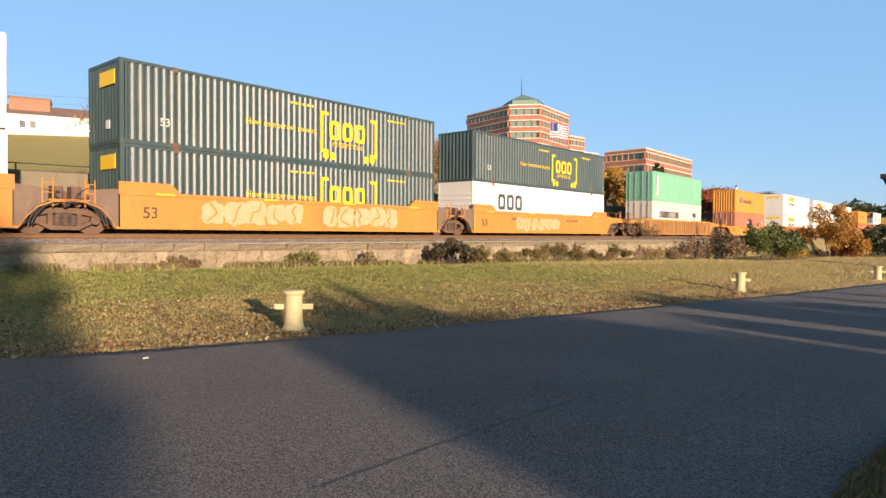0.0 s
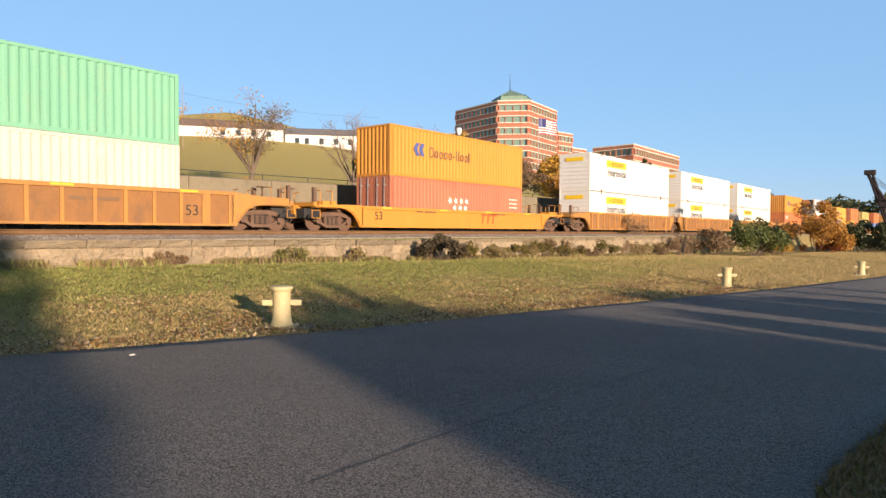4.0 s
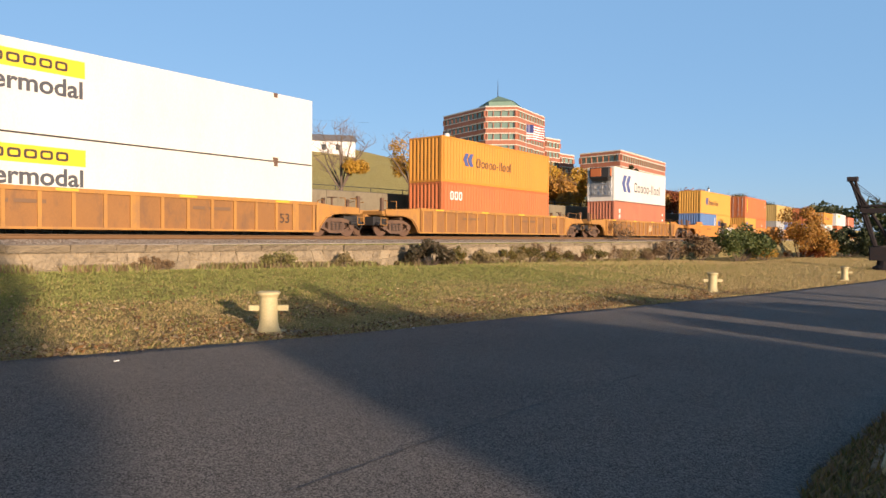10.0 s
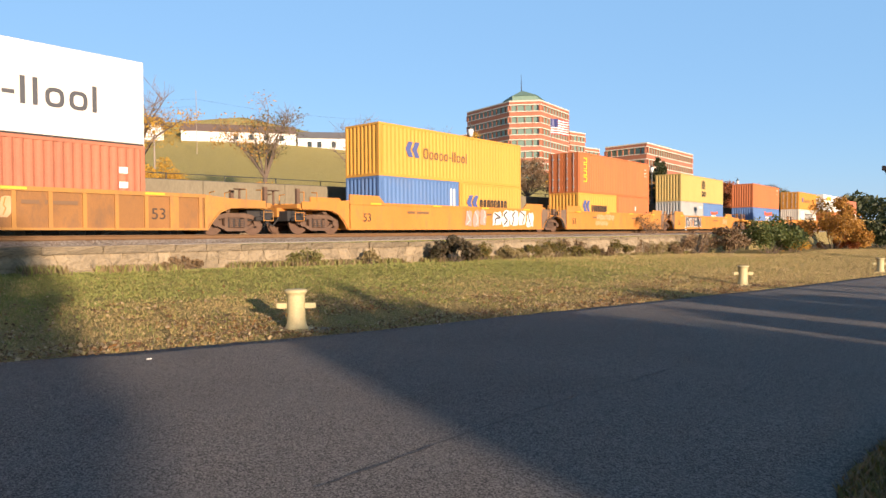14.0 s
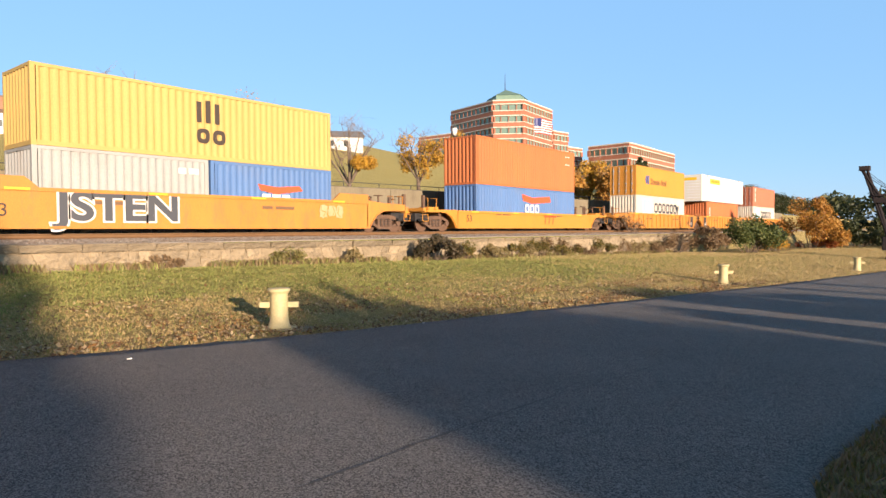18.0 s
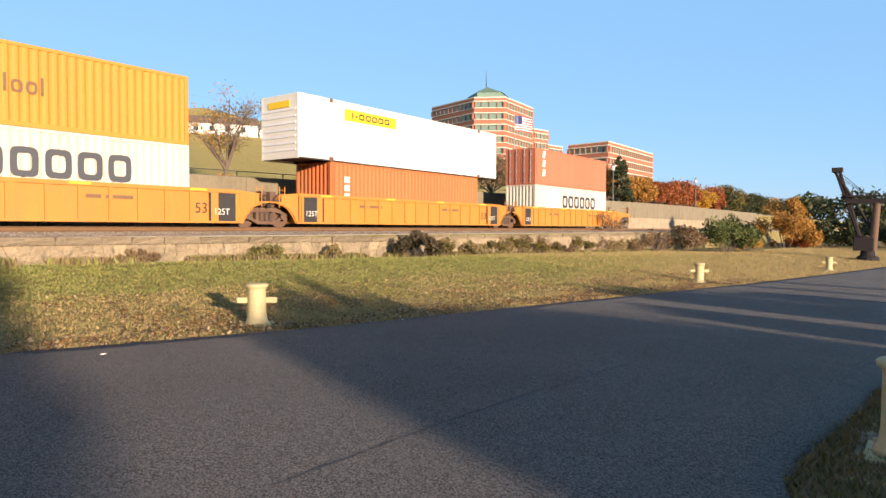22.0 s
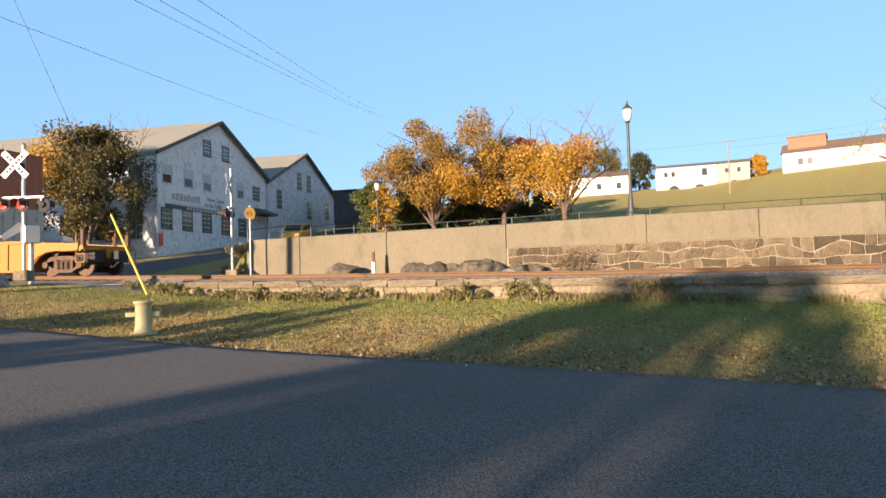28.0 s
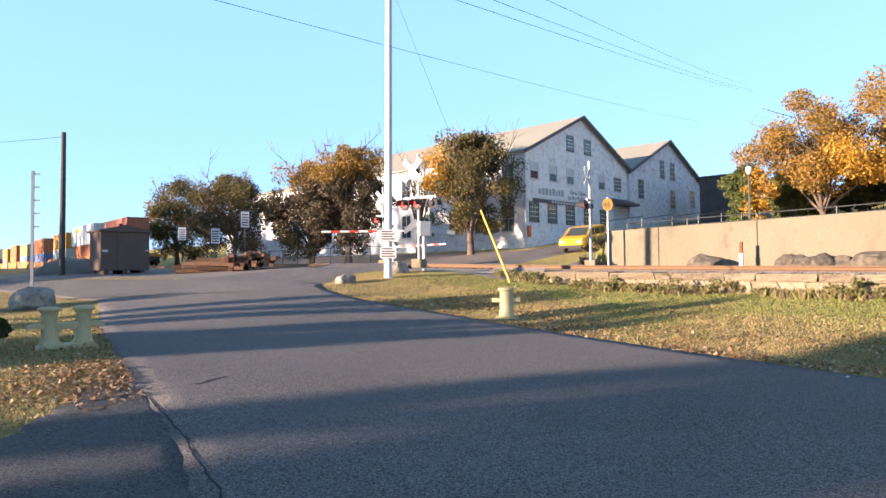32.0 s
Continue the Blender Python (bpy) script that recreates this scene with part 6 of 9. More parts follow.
def house(label, a, b, z0, h, depth, wall, roof, rise, wins, arches=0):
    """A house whose front runs from a to b (x, y), facing the river."""
    a, b = Vector((*a, 0)), Vector((*b, 0))
    d = (b - a).normalized()
    L = (b - a).length
    m = Matrix(((d.x, -d.y, 0, a.x), (d.y, d.x, 0, a.y), (0, 0, 1, z0), (0, 0, 0, 1)))
    ho = thing("row_house", label, "house", m, "row houses on the hill")
    bm = bmesh.new()
    box(bm, 0, L, 0, depth, -6, h)
    part("wall", bm, M[wall], ho)
    bm = bmesh.new()
    e = 0.3
    v = [bm.verts.new(p) for p in ((-e, -e, h), (L + e, -e, h), (L + e, depth + e, h), (-e, depth + e, h), (-e, depth / 2, h + rise), (L + e, depth / 2, h + rise))]
    for f in ((0, 1, 5, 4), (2, 3, 4, 5), (0, 4, 3), (1, 2, 5), (0, 3, 2, 1)):
        bm.faces.new([v[i] for i in f])
    part("roof", bm, M[roof], ho)
    for x, z, w, hh in wins:
        bm = bmesh.new()
        box(bm, x - 0.08, x + w + 0.08, -0.05, 0.02, z - 0.08, z + hh + 0.08)
        wf = part("window", bm, M["frame"], ho)
        bm = bmesh.new()
        box(bm, x, x + w, -0.06, -0.045, z, z + hh)
        part("pane", bm, M["glass"], wf)
    for k in range(arches):
        x = L * (k + 0.7) / (arches + 0.4)
        bm = bmesh.new()
        slab(bm, [(x + 1.1 * math.cos(t), 0.1 + 1.2 * math.sin(t)) for t in np.linspace(0, math.pi, 9)], -0.06, 0.02)
        part("arch", bm, M["glass"], ho)
    return ho


house("white two-storey row house with a grey roof", (14.3, 139.2), (25.9, 137.6), 16.9, 5.0, 9, "siding", "greyshingle", 1.2, [(1.6, 3.1, 0.7, 1.0), (3.0, 3.1, 0.7, 1.0), (8.8, 3.0, 1.0, 1.4)], 2)
house("tan two-storey row house with a grey roof", (26.0, 137.5), (31.6, 136.3), 17.2, 4.7, 9, "tansiding", "greyshingle", 1.2, [(1.2, 2.8, 0.7, 1.0), (3.4, 2.8, 0.7, 1.0)], 1)
house("white house with a brown roof", (37.1, 134.9), (61.8, 125.5), 18.3, 4.4, 9, "siding", "shingle", 2.3, [(2.6, 2.0, 0.9, 1.2), (4.2, 2.0, 0.9, 1.2), (12.5, 2.0, 1.0, 1.3), (14.2, 2.0, 1.0, 1.3), (16.8, 2.0, 0.8, 1.2), (21, 2.0, 0.9, 1.2)])
blk = thing("stair_tower", "square brown brick block above the white house", "building", pose(38.2, 135.2, 0, 0, 0, -20))
bm = bmesh.new()
box(bm, 0, 6.4, 1, 7, 18, 25.8)
part("wall", bm, M["chimneybrick"], blk)
bm = bmesh.new()
box(bm, -0.15, 6.55, 0.85, 7.15, 25.8, 26.1)
part("roof_slab", bm, M["shingle"], blk)
house("long white house with a brown roof", (64.6, 124.0), (83.5, 112.0), 19.6, 2.3, 9, "siding", "shingle", 2.2, [(10, 0.8, 0.9, 1.1), (13, 0.8, 0.9, 1.1), (16, 0.8, 0.9, 1.1), (19, 0.8, 0.9, 1.1)])
house("long cream house with a grey roof", (83.8, 111.8), (97.0, 101.0), 18.2, 2.9, 9, "siding", "greyshingle", 2.0, [(2, 1.0, 0.9, 1.2), (4, 1.0, 0.9, 1.2), (7, 1.0, 0.9, 1.2), (10, 1.0, 0.9, 1.2), (13, 1.0, 0.9, 1.2)])
house("pale house behind a golden tree", (-9.5, 141), (9.2, 139.6), 15.8, 5.2, 9, "siding", "shingle", 1.6, [(3, 2.6, 0.9, 1.2), (7, 2.6, 0.9, 1.2), (12, 2.6, 0.9, 1.2), (16, 2.6, 0.9, 1.2)])

# ---- lamps, poles, signals ----
M["post"] = mat("dark_green_iron", (0.06, 0.065, 0.06), (0.04, 0.045, 0.04), 0.5)
M["lampglass"] = plain("milky_lamp_glass", (0.72, 0.70, 0.66), 0.3)


def street_lamp(x, y, z, h):
    s = thing("street_lamp", "dark iron street lamp with an acorn lantern", "street lamp", pose(x, y, z), "street lamps above the wall")
    bm = bmesh.new()
    lathe(bm, [(0.2, 0), (0.2, 0.15), (0.13, 0.25), (0.10, 0.8), (0.075, 0.95), (0.06, h - 1.0), (0.09, h - 0.95), (0.12, h - 0.9)], 12)
    part("post", bm, M["post"], s)
    bm = bmesh.new()
    lathe(bm, [(0.10, h - 0.9), (0.17, h - 0.72), (0.20, h - 0.55), (0.19, h - 0.38)], 12)
    part("lantern", bm, M["lampglass"], s, "frosted glass lantern", smooth=True)
    bm = bmesh.new()
    lathe(bm, [(0.21, h - 0.39), (0.17, h - 0.3), (0.07, h - 0.2), (0.03, h - 0.1), (0.03, h)], 12)
    part("cap", bm, M["post"], s)


for x, y, z, top in ((1.66, 28.4, 3.75, 8.75), (35.6, 27.95, 4.05, 8.95), (67.3, 28.3, 4.1, 8.45), (97.2, 28.3, 4.1, 8.6), (-15.2, 45.6, ground(-15.2, 45.6), 8.8)):
    street_lamp(x, y, z, top - z)


def pole(label, x, y, z, h, r, material, arms=0, arm_turn=0.0, lean=(0, 0)):
    p = thing("utility_pole", label, "utility pole", pose(x, y, z, lean[0], lean[1], 0))
    bm = bmesh.new()
    tube(bm, (0, 0, -0.3), (0, 0, h), r, r * 0.72, n=12)
    part("shaft", bm, material, p)
    for k in range(arms):
        bm = bmesh.new()
        c, s = math.cos(radians(arm_turn)), math.sin(radians(arm_turn))
        z1 = h - 0.4 - k * 0.9
        q = Matrix(((c, -s, 0, 0), (s, c, 0, 0), (0, 0, 1, 0), (0, 0, 0, 1)))
        prism(bm, [(-1.3, -0.06), (1.3, -0.06), (1.3, 0.06), (-1.3, 0.06)], z1, z1 + 0.12, q)
        arm = part("cross_arm", bm, material, p)
        for e in (-1.2, -0.6, 0.6, 1.2):
            bm = bmesh.new()
            tube(bm, (e * c, e * s, z1 + 0.12), (e * c, e * s, z1 + 0.3), 0.05, n=6)
            part("insulator", bm, M["grey"], arm)
    return p


M["polewood"] = mat("weathered_pole_wood", (0.30, 0.25, 0.20), (0.22, 0.18, 0.14), 0.85, scale=2, stretch=(1, 1, 0.1))
M["darkwood"] = mat("dark_pole_wood", (0.08, 0.07, 0.06), (0.055, 0.048, 0.042), 0.85, scale=2, stretch=(1, 1, 0.1))
M["whitepole"] = mat("pale_grey_pole", (0.62, 0.61, 0.59), (0.52, 0.50, 0.48), 0.6, scale=1.5, stretch=(1, 1, 0.2))
white_pole = pole("tall pale grey painted pole with warning notices", -18.06, 15.96, ground(-18.06, 15.96), 14.5, 0.155, M["whitepole"], lean=(0.3, 1.2))
for i, z in enumerate((1.35, 0.72)):
    bm = bmesh.new()
    q = Matrix.Rotation(radians(48), 4, "Z")
    prism(bm, [(-0.30, -0.19), (0.30, -0.19), (0.30, -0.17), (-0.30, -0.17)], z, z + 0.42, q)
    sg = part("notice", bm, M["frame"], white_pole, "small white warning notice")
    for k in range(4):
        bm = bmesh.new()
        prism(bm, [(-0.24, -0.194), (0.24 - 0.08 * (k % 2), -0.194), (0.24 - 0.08 * (k % 2), -0.190), (-0.24, -0.190)], z + 0.06 + k * 0.09, z + 0.10 + k * 0.09, q)
        part("text_line", bm, M["letter"], sg)
pole("dark wooden utility pole in the yard", -43.35, 12.3, ground(-43.35, 12.3), 8.6, 0.18, M["darkwood"], lean=(0, 1.0))
pole("brown wooden utility pole with cross arms", -10.8, 79.3, ground(-10.8, 79.3), 17.6 - ground(-10.8, 79.3), 0.17, M["polewood"], 2, 8)
pole("thin wooden utility pole on the hill", 21.9, 107.7, ground(21.9, 107.7), 21.3 - ground(21.9, 107.7), 0.12, M["polewood"], 1, 10)
pole("pale wooden post on the hill", 38.7, 81.1, ground(38.7, 81.1), 13.9 - ground(38.7, 81.1), 0.13, M["polewood"])
pole("tall thin pale pole on the hill", 57.6, 105.1, ground(57.6, 105.1), 26.0 - ground(57.6, 105.1), 0.06, M["polewood"])
post = thing("rung_post", "thin pale metal post with short rungs", "post", pose(-23.6, 5.9, ground(-23.6, 5.9), 0, 0, 60))
bm = bmesh.new()
box(bm, -0.04, 0.04, -0.03, 0.03, -0.1, 4.2)
part("post", bm, M["grey"], post)
for k in range(5):
    bm = bmesh.new()
    box(bm, 0.05, 0.2, -0.02, 0.02, 2.4 + k * 0.42, 2.44 + k * 0.42)
    part("rung", bm, M["grey"], post)


def wire(label, a, b, sag, r=0.012):
    w = thing("overhead_wire", label, "overhead wire", group="overhead wires")
    a, b = Vector(a), Vector(b)
    side = Vector((b.y - a.y, a.x - b.x, 0)).normalized()
    bm = bmesh.new()
    rings = []
    for i in range(17):
        k = i / 16
        p = a.lerp(b, k) - Vector((0, 0, sag * 4 * k * (1 - k)))
        rings.append([bm.verts.new(p + side * (r * math.cos(q)) + Vector((0, 0, r * math.sin(q)))) for q in (0.0, 1.57, 3.14, 4.71)])
    for u, v in zip(rings, rings[1:]):
        for i in range(4):
            bm.faces.new((u[i], u[(i + 1) % 4], v[(i + 1) % 4], v[i]))
    part("cable", bm, M["dark"], w)


wire("thin dark overhead wire", (-43.4, 12.3, 10.0), (-60, -8, 9.0), 0.5)
for (x, y, z), (u, v, w_) in (((-24.3, 76.3, 21.2), (-10.2, 11.1, 8.0)), ((-24.8, 76.2, 21.6), (-9.6, 11.6, 8.0)), ((-25.4, 76.0, 22.3), (-8.7, 12.3, 8.0)), ((-29.9, 74.3, 18.6), (-13.5, 6.7, 7.7))):
    wire("thin dark overhead wire", (x, y, z), (u, v, w_ ), 0.25, 0.007)
wire("thin dark overhead wire", (-10.8, 79.3, 16.5), (21.9, 107.7, 21.0), 0.7)
wire("thin dark overhead wire", (21.9, 107.7, 21.0), (57.6, 105.1, 24.5), 0.8)
wire("thin dark overhead wire", (21.9, 107.7, 20.0), (57.6, 105.1, 23.2), 0.8)
wire("thin dark overhead wire", (57.6, 105.1, 24.5), (100, 100, 25.5), 0.9)

M["amber"] = plain("red_signal_lens", (0.75, 0.05, 0.03), 0.3, 0, 1.2)
M["orange_sign"] = plain("ochre_sign_face", (0.30, 0.18, 0.03), 0.6)


def signal_mast(x, y, h, turn, gate, heads=((-0.42, 1), (0.42, 1)), reach=0.095):
    """A level-crossing signal: mast, crossbuck, two flashing lights; turn: where its face looks."""
    z = rail_z(x) - 0.12
    s = thing("crossing_signal", "silver level-crossing signal mast with crossbuck and twin red lights" if gate else "silver level-crossing signal mast seen from behind, black light hoods", "traffic signal", pose(x, y, z, 0, 0, turn), "level-crossing signals")
    bm = bmesh.new()
    box(bm, -0.25, 0.25, -0.25, 0.25, 0, 0.35, 0.04)
    part("base", bm, M["coping"], s)
    bm = bmesh.new()
    tube(bm, (0, 0, 0.3), (0, 0, h), 0.065, n=12)
    part("mast", bm, M["grey"], s)
    for t in (45, -45):
        bm = bmesh.new()
        c, sn = math.cos(radians(t)), math.sin(radians(t))
        slab(bm, [(0.6 * c - 0.11 * -sn, h - 0.75 + 0.6 * sn - 0.11 * c), (0.6 * c + 0.11 * -sn, h - 0.75 + 0.6 * sn + 0.11 * c), (-0.6 * c + 0.11 * -sn, h - 0.75 - 0.6 * sn + 0.11 * c), (-0.6 * c - 0.11 * -sn, h - 0.75 - 0.6 * sn - 0.11 * c)], -reach - 0.015 - (0.012 if t > 0 else 0), -reach - (0.012 if t > 0 else 0))
        bmesh.ops.recalc_face_normals(bm, faces=bm.faces)
        bl = part("crossbuck_blade", bm, M["white"], s, "white crossbuck blade")
        bm = bmesh.new()
        for k in (-0.36, -0.22, -0.08, 0.08, 0.22, 0.36):
            slab(bm, [(k * c - e * sn - f * c, h - 0.75 + k * sn + e * c - f * sn) for e, f in ((-0.05, 0.045), (-0.05, -0.045), (0.05, -0.045), (0.05, 0.045))], -reach - 0.018 - (0.012 if t > 0 else 0), -reach - 0.0155 - (0.012 if t > 0 else 0))
        bmesh.ops.recalc_face_normals(bm, faces=bm.faces)
        part("text_bar", bm, M["letter"], bl)
    if reach > 0.2:
        bm = bmesh.new()
        box(bm, -0.06, 0.06, -reach, 0, h - 0.85, h - 0.65)
        part("bracket", bm, M["dark"], s)
    bm = bmesh.new()
    box(bm, min(q[0] for q in heads) - 0.1, max(q[0] for q in heads) + 0.1, -0.04, 0.04, h - 1.88, h - 1.80)
    part("light_arm", bm, M["grey"], s)
    for k, way in heads:
        spot = Matrix.Translation((k, 0.0, h - 2.1)) @ Matrix.Rotation(0 if way > 0 else math.pi, 4, "Z")
        bm = bmesh.new()
        lathe(bm, [(0.02, 0), (0.25, 0), (0.25, 0.02), (0.12, 0.05), (0.10, 0.12), (0.02, 0.14)], 20)
        bmesh.ops.transform(bm, matrix=spot @ Matrix.Translation((0, -0.10, 0)) @ Matrix.Rotation(radians(-90), 4, "X"), verts=bm.verts)
        bk = part("backplate", bm, M["dark"], s, "round black backplate")
        bm = bmesh.new()
        lathe(bm, [(0.02, 0), (0.15, 0), (0.15, 0.02), (0.02, 0.04)], 16)
        bmesh.ops.transform(bm, matrix=spot @ Matrix.Translation((0, -0.13, 0)) @ Matrix.Rotation(radians(90), 4, "X"), verts=bm.verts)
        part("lens", bm, M["amber"], bk, "red lens")
        bm = bmesh.new()
        arc = [(0.19 * math.cos(radians(t)), 0.19 * math.sin(radians(t))) for t in range(-20, 201, 20)]
        arc += [(0.17 * math.cos(radians(t)), 0.17 * math.sin(radians(t))) for t in range(200, -21, -20)]
        slab(bm, arc, -0.47, -0.13)
        bmesh.ops.transform(bm, matrix=spot, verts=bm.verts)
        bmesh.ops.recalc_face_normals(bm, faces=bm.faces)
        part("hood", bm, M["dark"], bk)
        bm = bmesh.new()
        tube(bm, (k, 0, h - 1.97), (k, 0, h - 1.82), 0.03, n=6)
        part("hanger", bm, M["grey"], s)
    return s


near_signal = signal_mast(-19.44, 18.89, 4.75, 10, True, ((-0.64, 1), (0, 1), (0.64, -1)), 0.42)
signal_mast(-16.0, 26.7, 5.0, 285, False)
signal_mast(-31.4, 27.3, 5.0, 20, True)
M["gatewhite"] = plain("white_gate_paint", (0.78, 0.77, 0.74), 0.5)
M["gatered"] = plain("red_gate_paint", (0.62, 0.06, 0.03), 0.5)


def gate(x, y, z, turn, length):
    g = thing("crossing_gate", "lowered red and white level-crossing gate arm", "barrier", pose(x, y, z, 0, 0, turn), "level-crossing gates")
    bm = bmesh.new()
    box(bm, -0.28, 0.28, -0.25, 0.25, 0.75, 1.35, 0.06)
    part("drive_box", bm, M["grey"], g)
    bm = bmesh.new()
    tube(bm, (0, 0, -0.75), (0, 0, 0.8), 0.09, n=10)
    part("stand", bm, M["grey"], g)
    bm = bmesh.new()
    slab(bm, [(0.15, 1.25), (0.75, 0.85), (0.85, 1.0), (0.3, 1.5)], -0.3, -0.22)
    bmesh.ops.recalc_face_normals(bm, faces=bm.faces)
    part("arm_bracket", bm, M["grey"], g)
    n = 9
    for k in range(n):
        bm = bmesh.new()
        x0, x1 = 0.8 + length * k / n, 0.8 + length * (k + 1) / n
        box(bm, x0, x1, -0.29, -0.24, 0.94 - k * 0.005, 1.02 - k * 0.005)
        part("arm_stripe", bm, M["gatered"] if k % 2 else M["gatewhite"], g)
    bm = bmesh.new()
    slab(bm, [(-0.2, 0.9), (-1.3, 0.8), (-1.3, 0.95), (-0.2, 1.2)], -0.06, 0.06)
    bmesh.ops.recalc_face_normals(bm, faces=bm.faces)
    part("counterweight", bm, M["grey"], g)
    return g


gate(-19.3, 19.05, rail_z(-19) + 0.45, 236, 3.4)
gate(-30.8, 27.6, rail_z(-27) + 0.1, -12, 5.5)
# speed sign beside the far signal
sg = thing("track_sign", "round ochre track sign on a thin post, dark figures", "sign", pose(-15.2, 26.9, rail_z(-15) - 0.15, 0, 0, 30))
bm = bmesh.new()
tube(bm, (0, 0, 0), (0, 0, 3.3), 0.04, n=8)
part("post", bm, M["grey"], sg)
bm = bmesh.new()
slab(bm, [(0.25 * math.cos(t), 2.95 + 0.31 * math.sin(t)) for t in np.linspace(0, 2 * math.pi, 9)[:-1]], -0.07, -0.05)
fc = part("sign_face", bm, M["orange_sign"], sg, "ochre face")
words("figures", "45", 0.34, Matrix.Translation((-0.195, -0.072, 2.83)) @ Matrix.Rotation(radians(90), 4, "X"), M["letter"], fc)
# guy wire guard
gw = thing("guy_wire_guard", "slanted guy wire with a yellow plastic guard", "guy wire")
bm = bmesh.new()
A0, A1 = Vector((-10.62, 13.68, 1.30)), Vector((-17.95, 15.95, 12.6))
tube(bm, A0, A0.lerp(A1, 0.18), 0.028, n=8)
part("guard", bm, plain("yellow_plastic", (0.66, 0.46, 0.06), 0.55), gw, "yellow plastic guard")
bm = bmesh.new()
tube(bm, A0 - (A1 - A0).normalized() * 1.0, A1, 0.006, n=5)
part("cable", bm, M["dark"], gw)

# ---- railing on the wall and up the road ----
rl = thing("railing", "thin dark pipe railing along the top of the wall", "railing")
for k in range(40):
    x = -15.5 + k * 3.0
    bm = bmesh.new()
    y = 29.3
    tube(bm, (x, y, wall_top(x) - 0.3), (x, y, wall_top(x) + 0.42), 0.03, n=6)
    part("post", bm, M["post"], rl)
for dz in (0.40, 0.12):
    for k in range(39):
        x = -15.5 + k * 3.0
        bm = bmesh.new()
        tube(bm, (x, 29.3, wall_top(x) + dz), (x + 3.0, 29.3, wall_top(x + 3) + dz), 0.024, n=6)
        part("pipe", bm, M["post"], rl)
rr = thing("road_railing", "rusty pipe railing along the climbing road", "railing")
for k in range(12):
    y = 31 + k * 4.0
    p = [(-17.6 + i * 0.1, y + 4.0 * i, 0) for i in (0, 1)]
    z = [1.45 + (q[1] - 28) * 0.118 + 2.0 * max(0, 1 - k / 14) for q in p]
    bm = bmesh.new()
    tube(bm, (p[0][0], p[0][1], z[0] - 2.2), (p[0][0], p[0][1], z[0] + 0.4), 0.035, n=6)
    part("post", bm, M["post"], rr)
    bm = bmesh.new()
    tube(bm, (p[0][0], p[0][1], z[0] + 0.4), (p[1][0], p[1][1], z[1] + 0.4), 0.03, n=6)
    part("pipe", bm, M["post"], rr)

# ---- yard things ----
M["shed"] = mat("dark_brown_shed_paint", (0.12, 0.078, 0.058), (0.095, 0.062, 0.047), 0.7, scale=1, fine=8)
shed = thing("equipment_shed", "dark brown trackside equipment shed with a shallow roof", "shed", pose(-40.6, 14.6, ground(-40.6, 14.6) + 0.12, 0, 0, 88))
bm = bmesh.new()
box(bm, -1.35, 1.35, -1.0, 1.0, 0.1, 2.35, 0.03)
part("wall", bm, M["shed"], shed)
bm = bmesh.new()
slab(bm, [(-1.48, 2.33), (1.48, 2.33), (1.48, 2.41), (0, 2.74), (-1.48, 2.41)], -1.12, 1.12)
part("roof", bm, M["shed"], shed)
bm = bmesh.new()
tube(bm, (0.1, 0.2, 2.65), (0.1, 0.2, 2.88), 0.1, n=8)
part("vent", bm, M["dark"], shed)
bm = bmesh.new()
box(bm, -0.45, 0.5, -1.03, -1.0, 0.15, 2.1)
part("door", bm, M["shed"], shed)
bm = bmesh.new()
box(bm, -1.25, -0.95, -1.02, -1.0, 1.15, 1.27)
part("notice", bm, M["frame"], shed, "small white notice")
bm = bmesh.new()
box(bm, 1.1, 1.28, -1.03, -1.0, 1.2, 1.32)
part("latch", bm, M["grey"], shed)
for sx in (-1.0, 0, 1.0):
    bm = bmesh.new()
    box(bm, sx - 0.12, sx + 0.12, -0.9, 0.9, -0.3, 0.1)
    part("skid", bm, M["tie"], shed)
M["oldtie"] = mat("grey_brown_old_tie", (0.23, 0.12, 0.06), (0.10, 0.06, 0.038), 0.95, scale=2.5, random_tint=0.5)
rng = random.Random(21)
bm = bmesh.new()
box(bm, -1.3, 1.3, -0.115, 0.115, -0.09, 0.09, 0.01)
tie_mesh = bpy.data.meshes.new("tie")
bm.to_mesh(tie_mesh)
bm.free()
tie_mesh.materials.append(M["oldtie"])
pile = thing("tie_pile", "jumbled pile of old timber railway ties", "tie pile")
for i in range(84):
    ob = new("tie", tie_mesh)
    ob.parent = pile
    k = rng.random()
    x, y = -34.0 + 2.0 * k + rng.uniform(-0.3, 0.3), 16.3 + 3.4 * k + rng.uniform(-0.3, 0.3)
    side_on = k < 0.42
    ob.matrix_local = pose(x, y, ground(x, y) + 0.1 + rng.random() * (0.6 if side_on else 0.75) * min(1, 0.35 + 2.2 * min(k, 1.0 - k * 0.8)), rng.uniform(-5, 5), rng.uniform(-5, 5), (58 if side_on else -30) + rng.uniform(-9, 9))


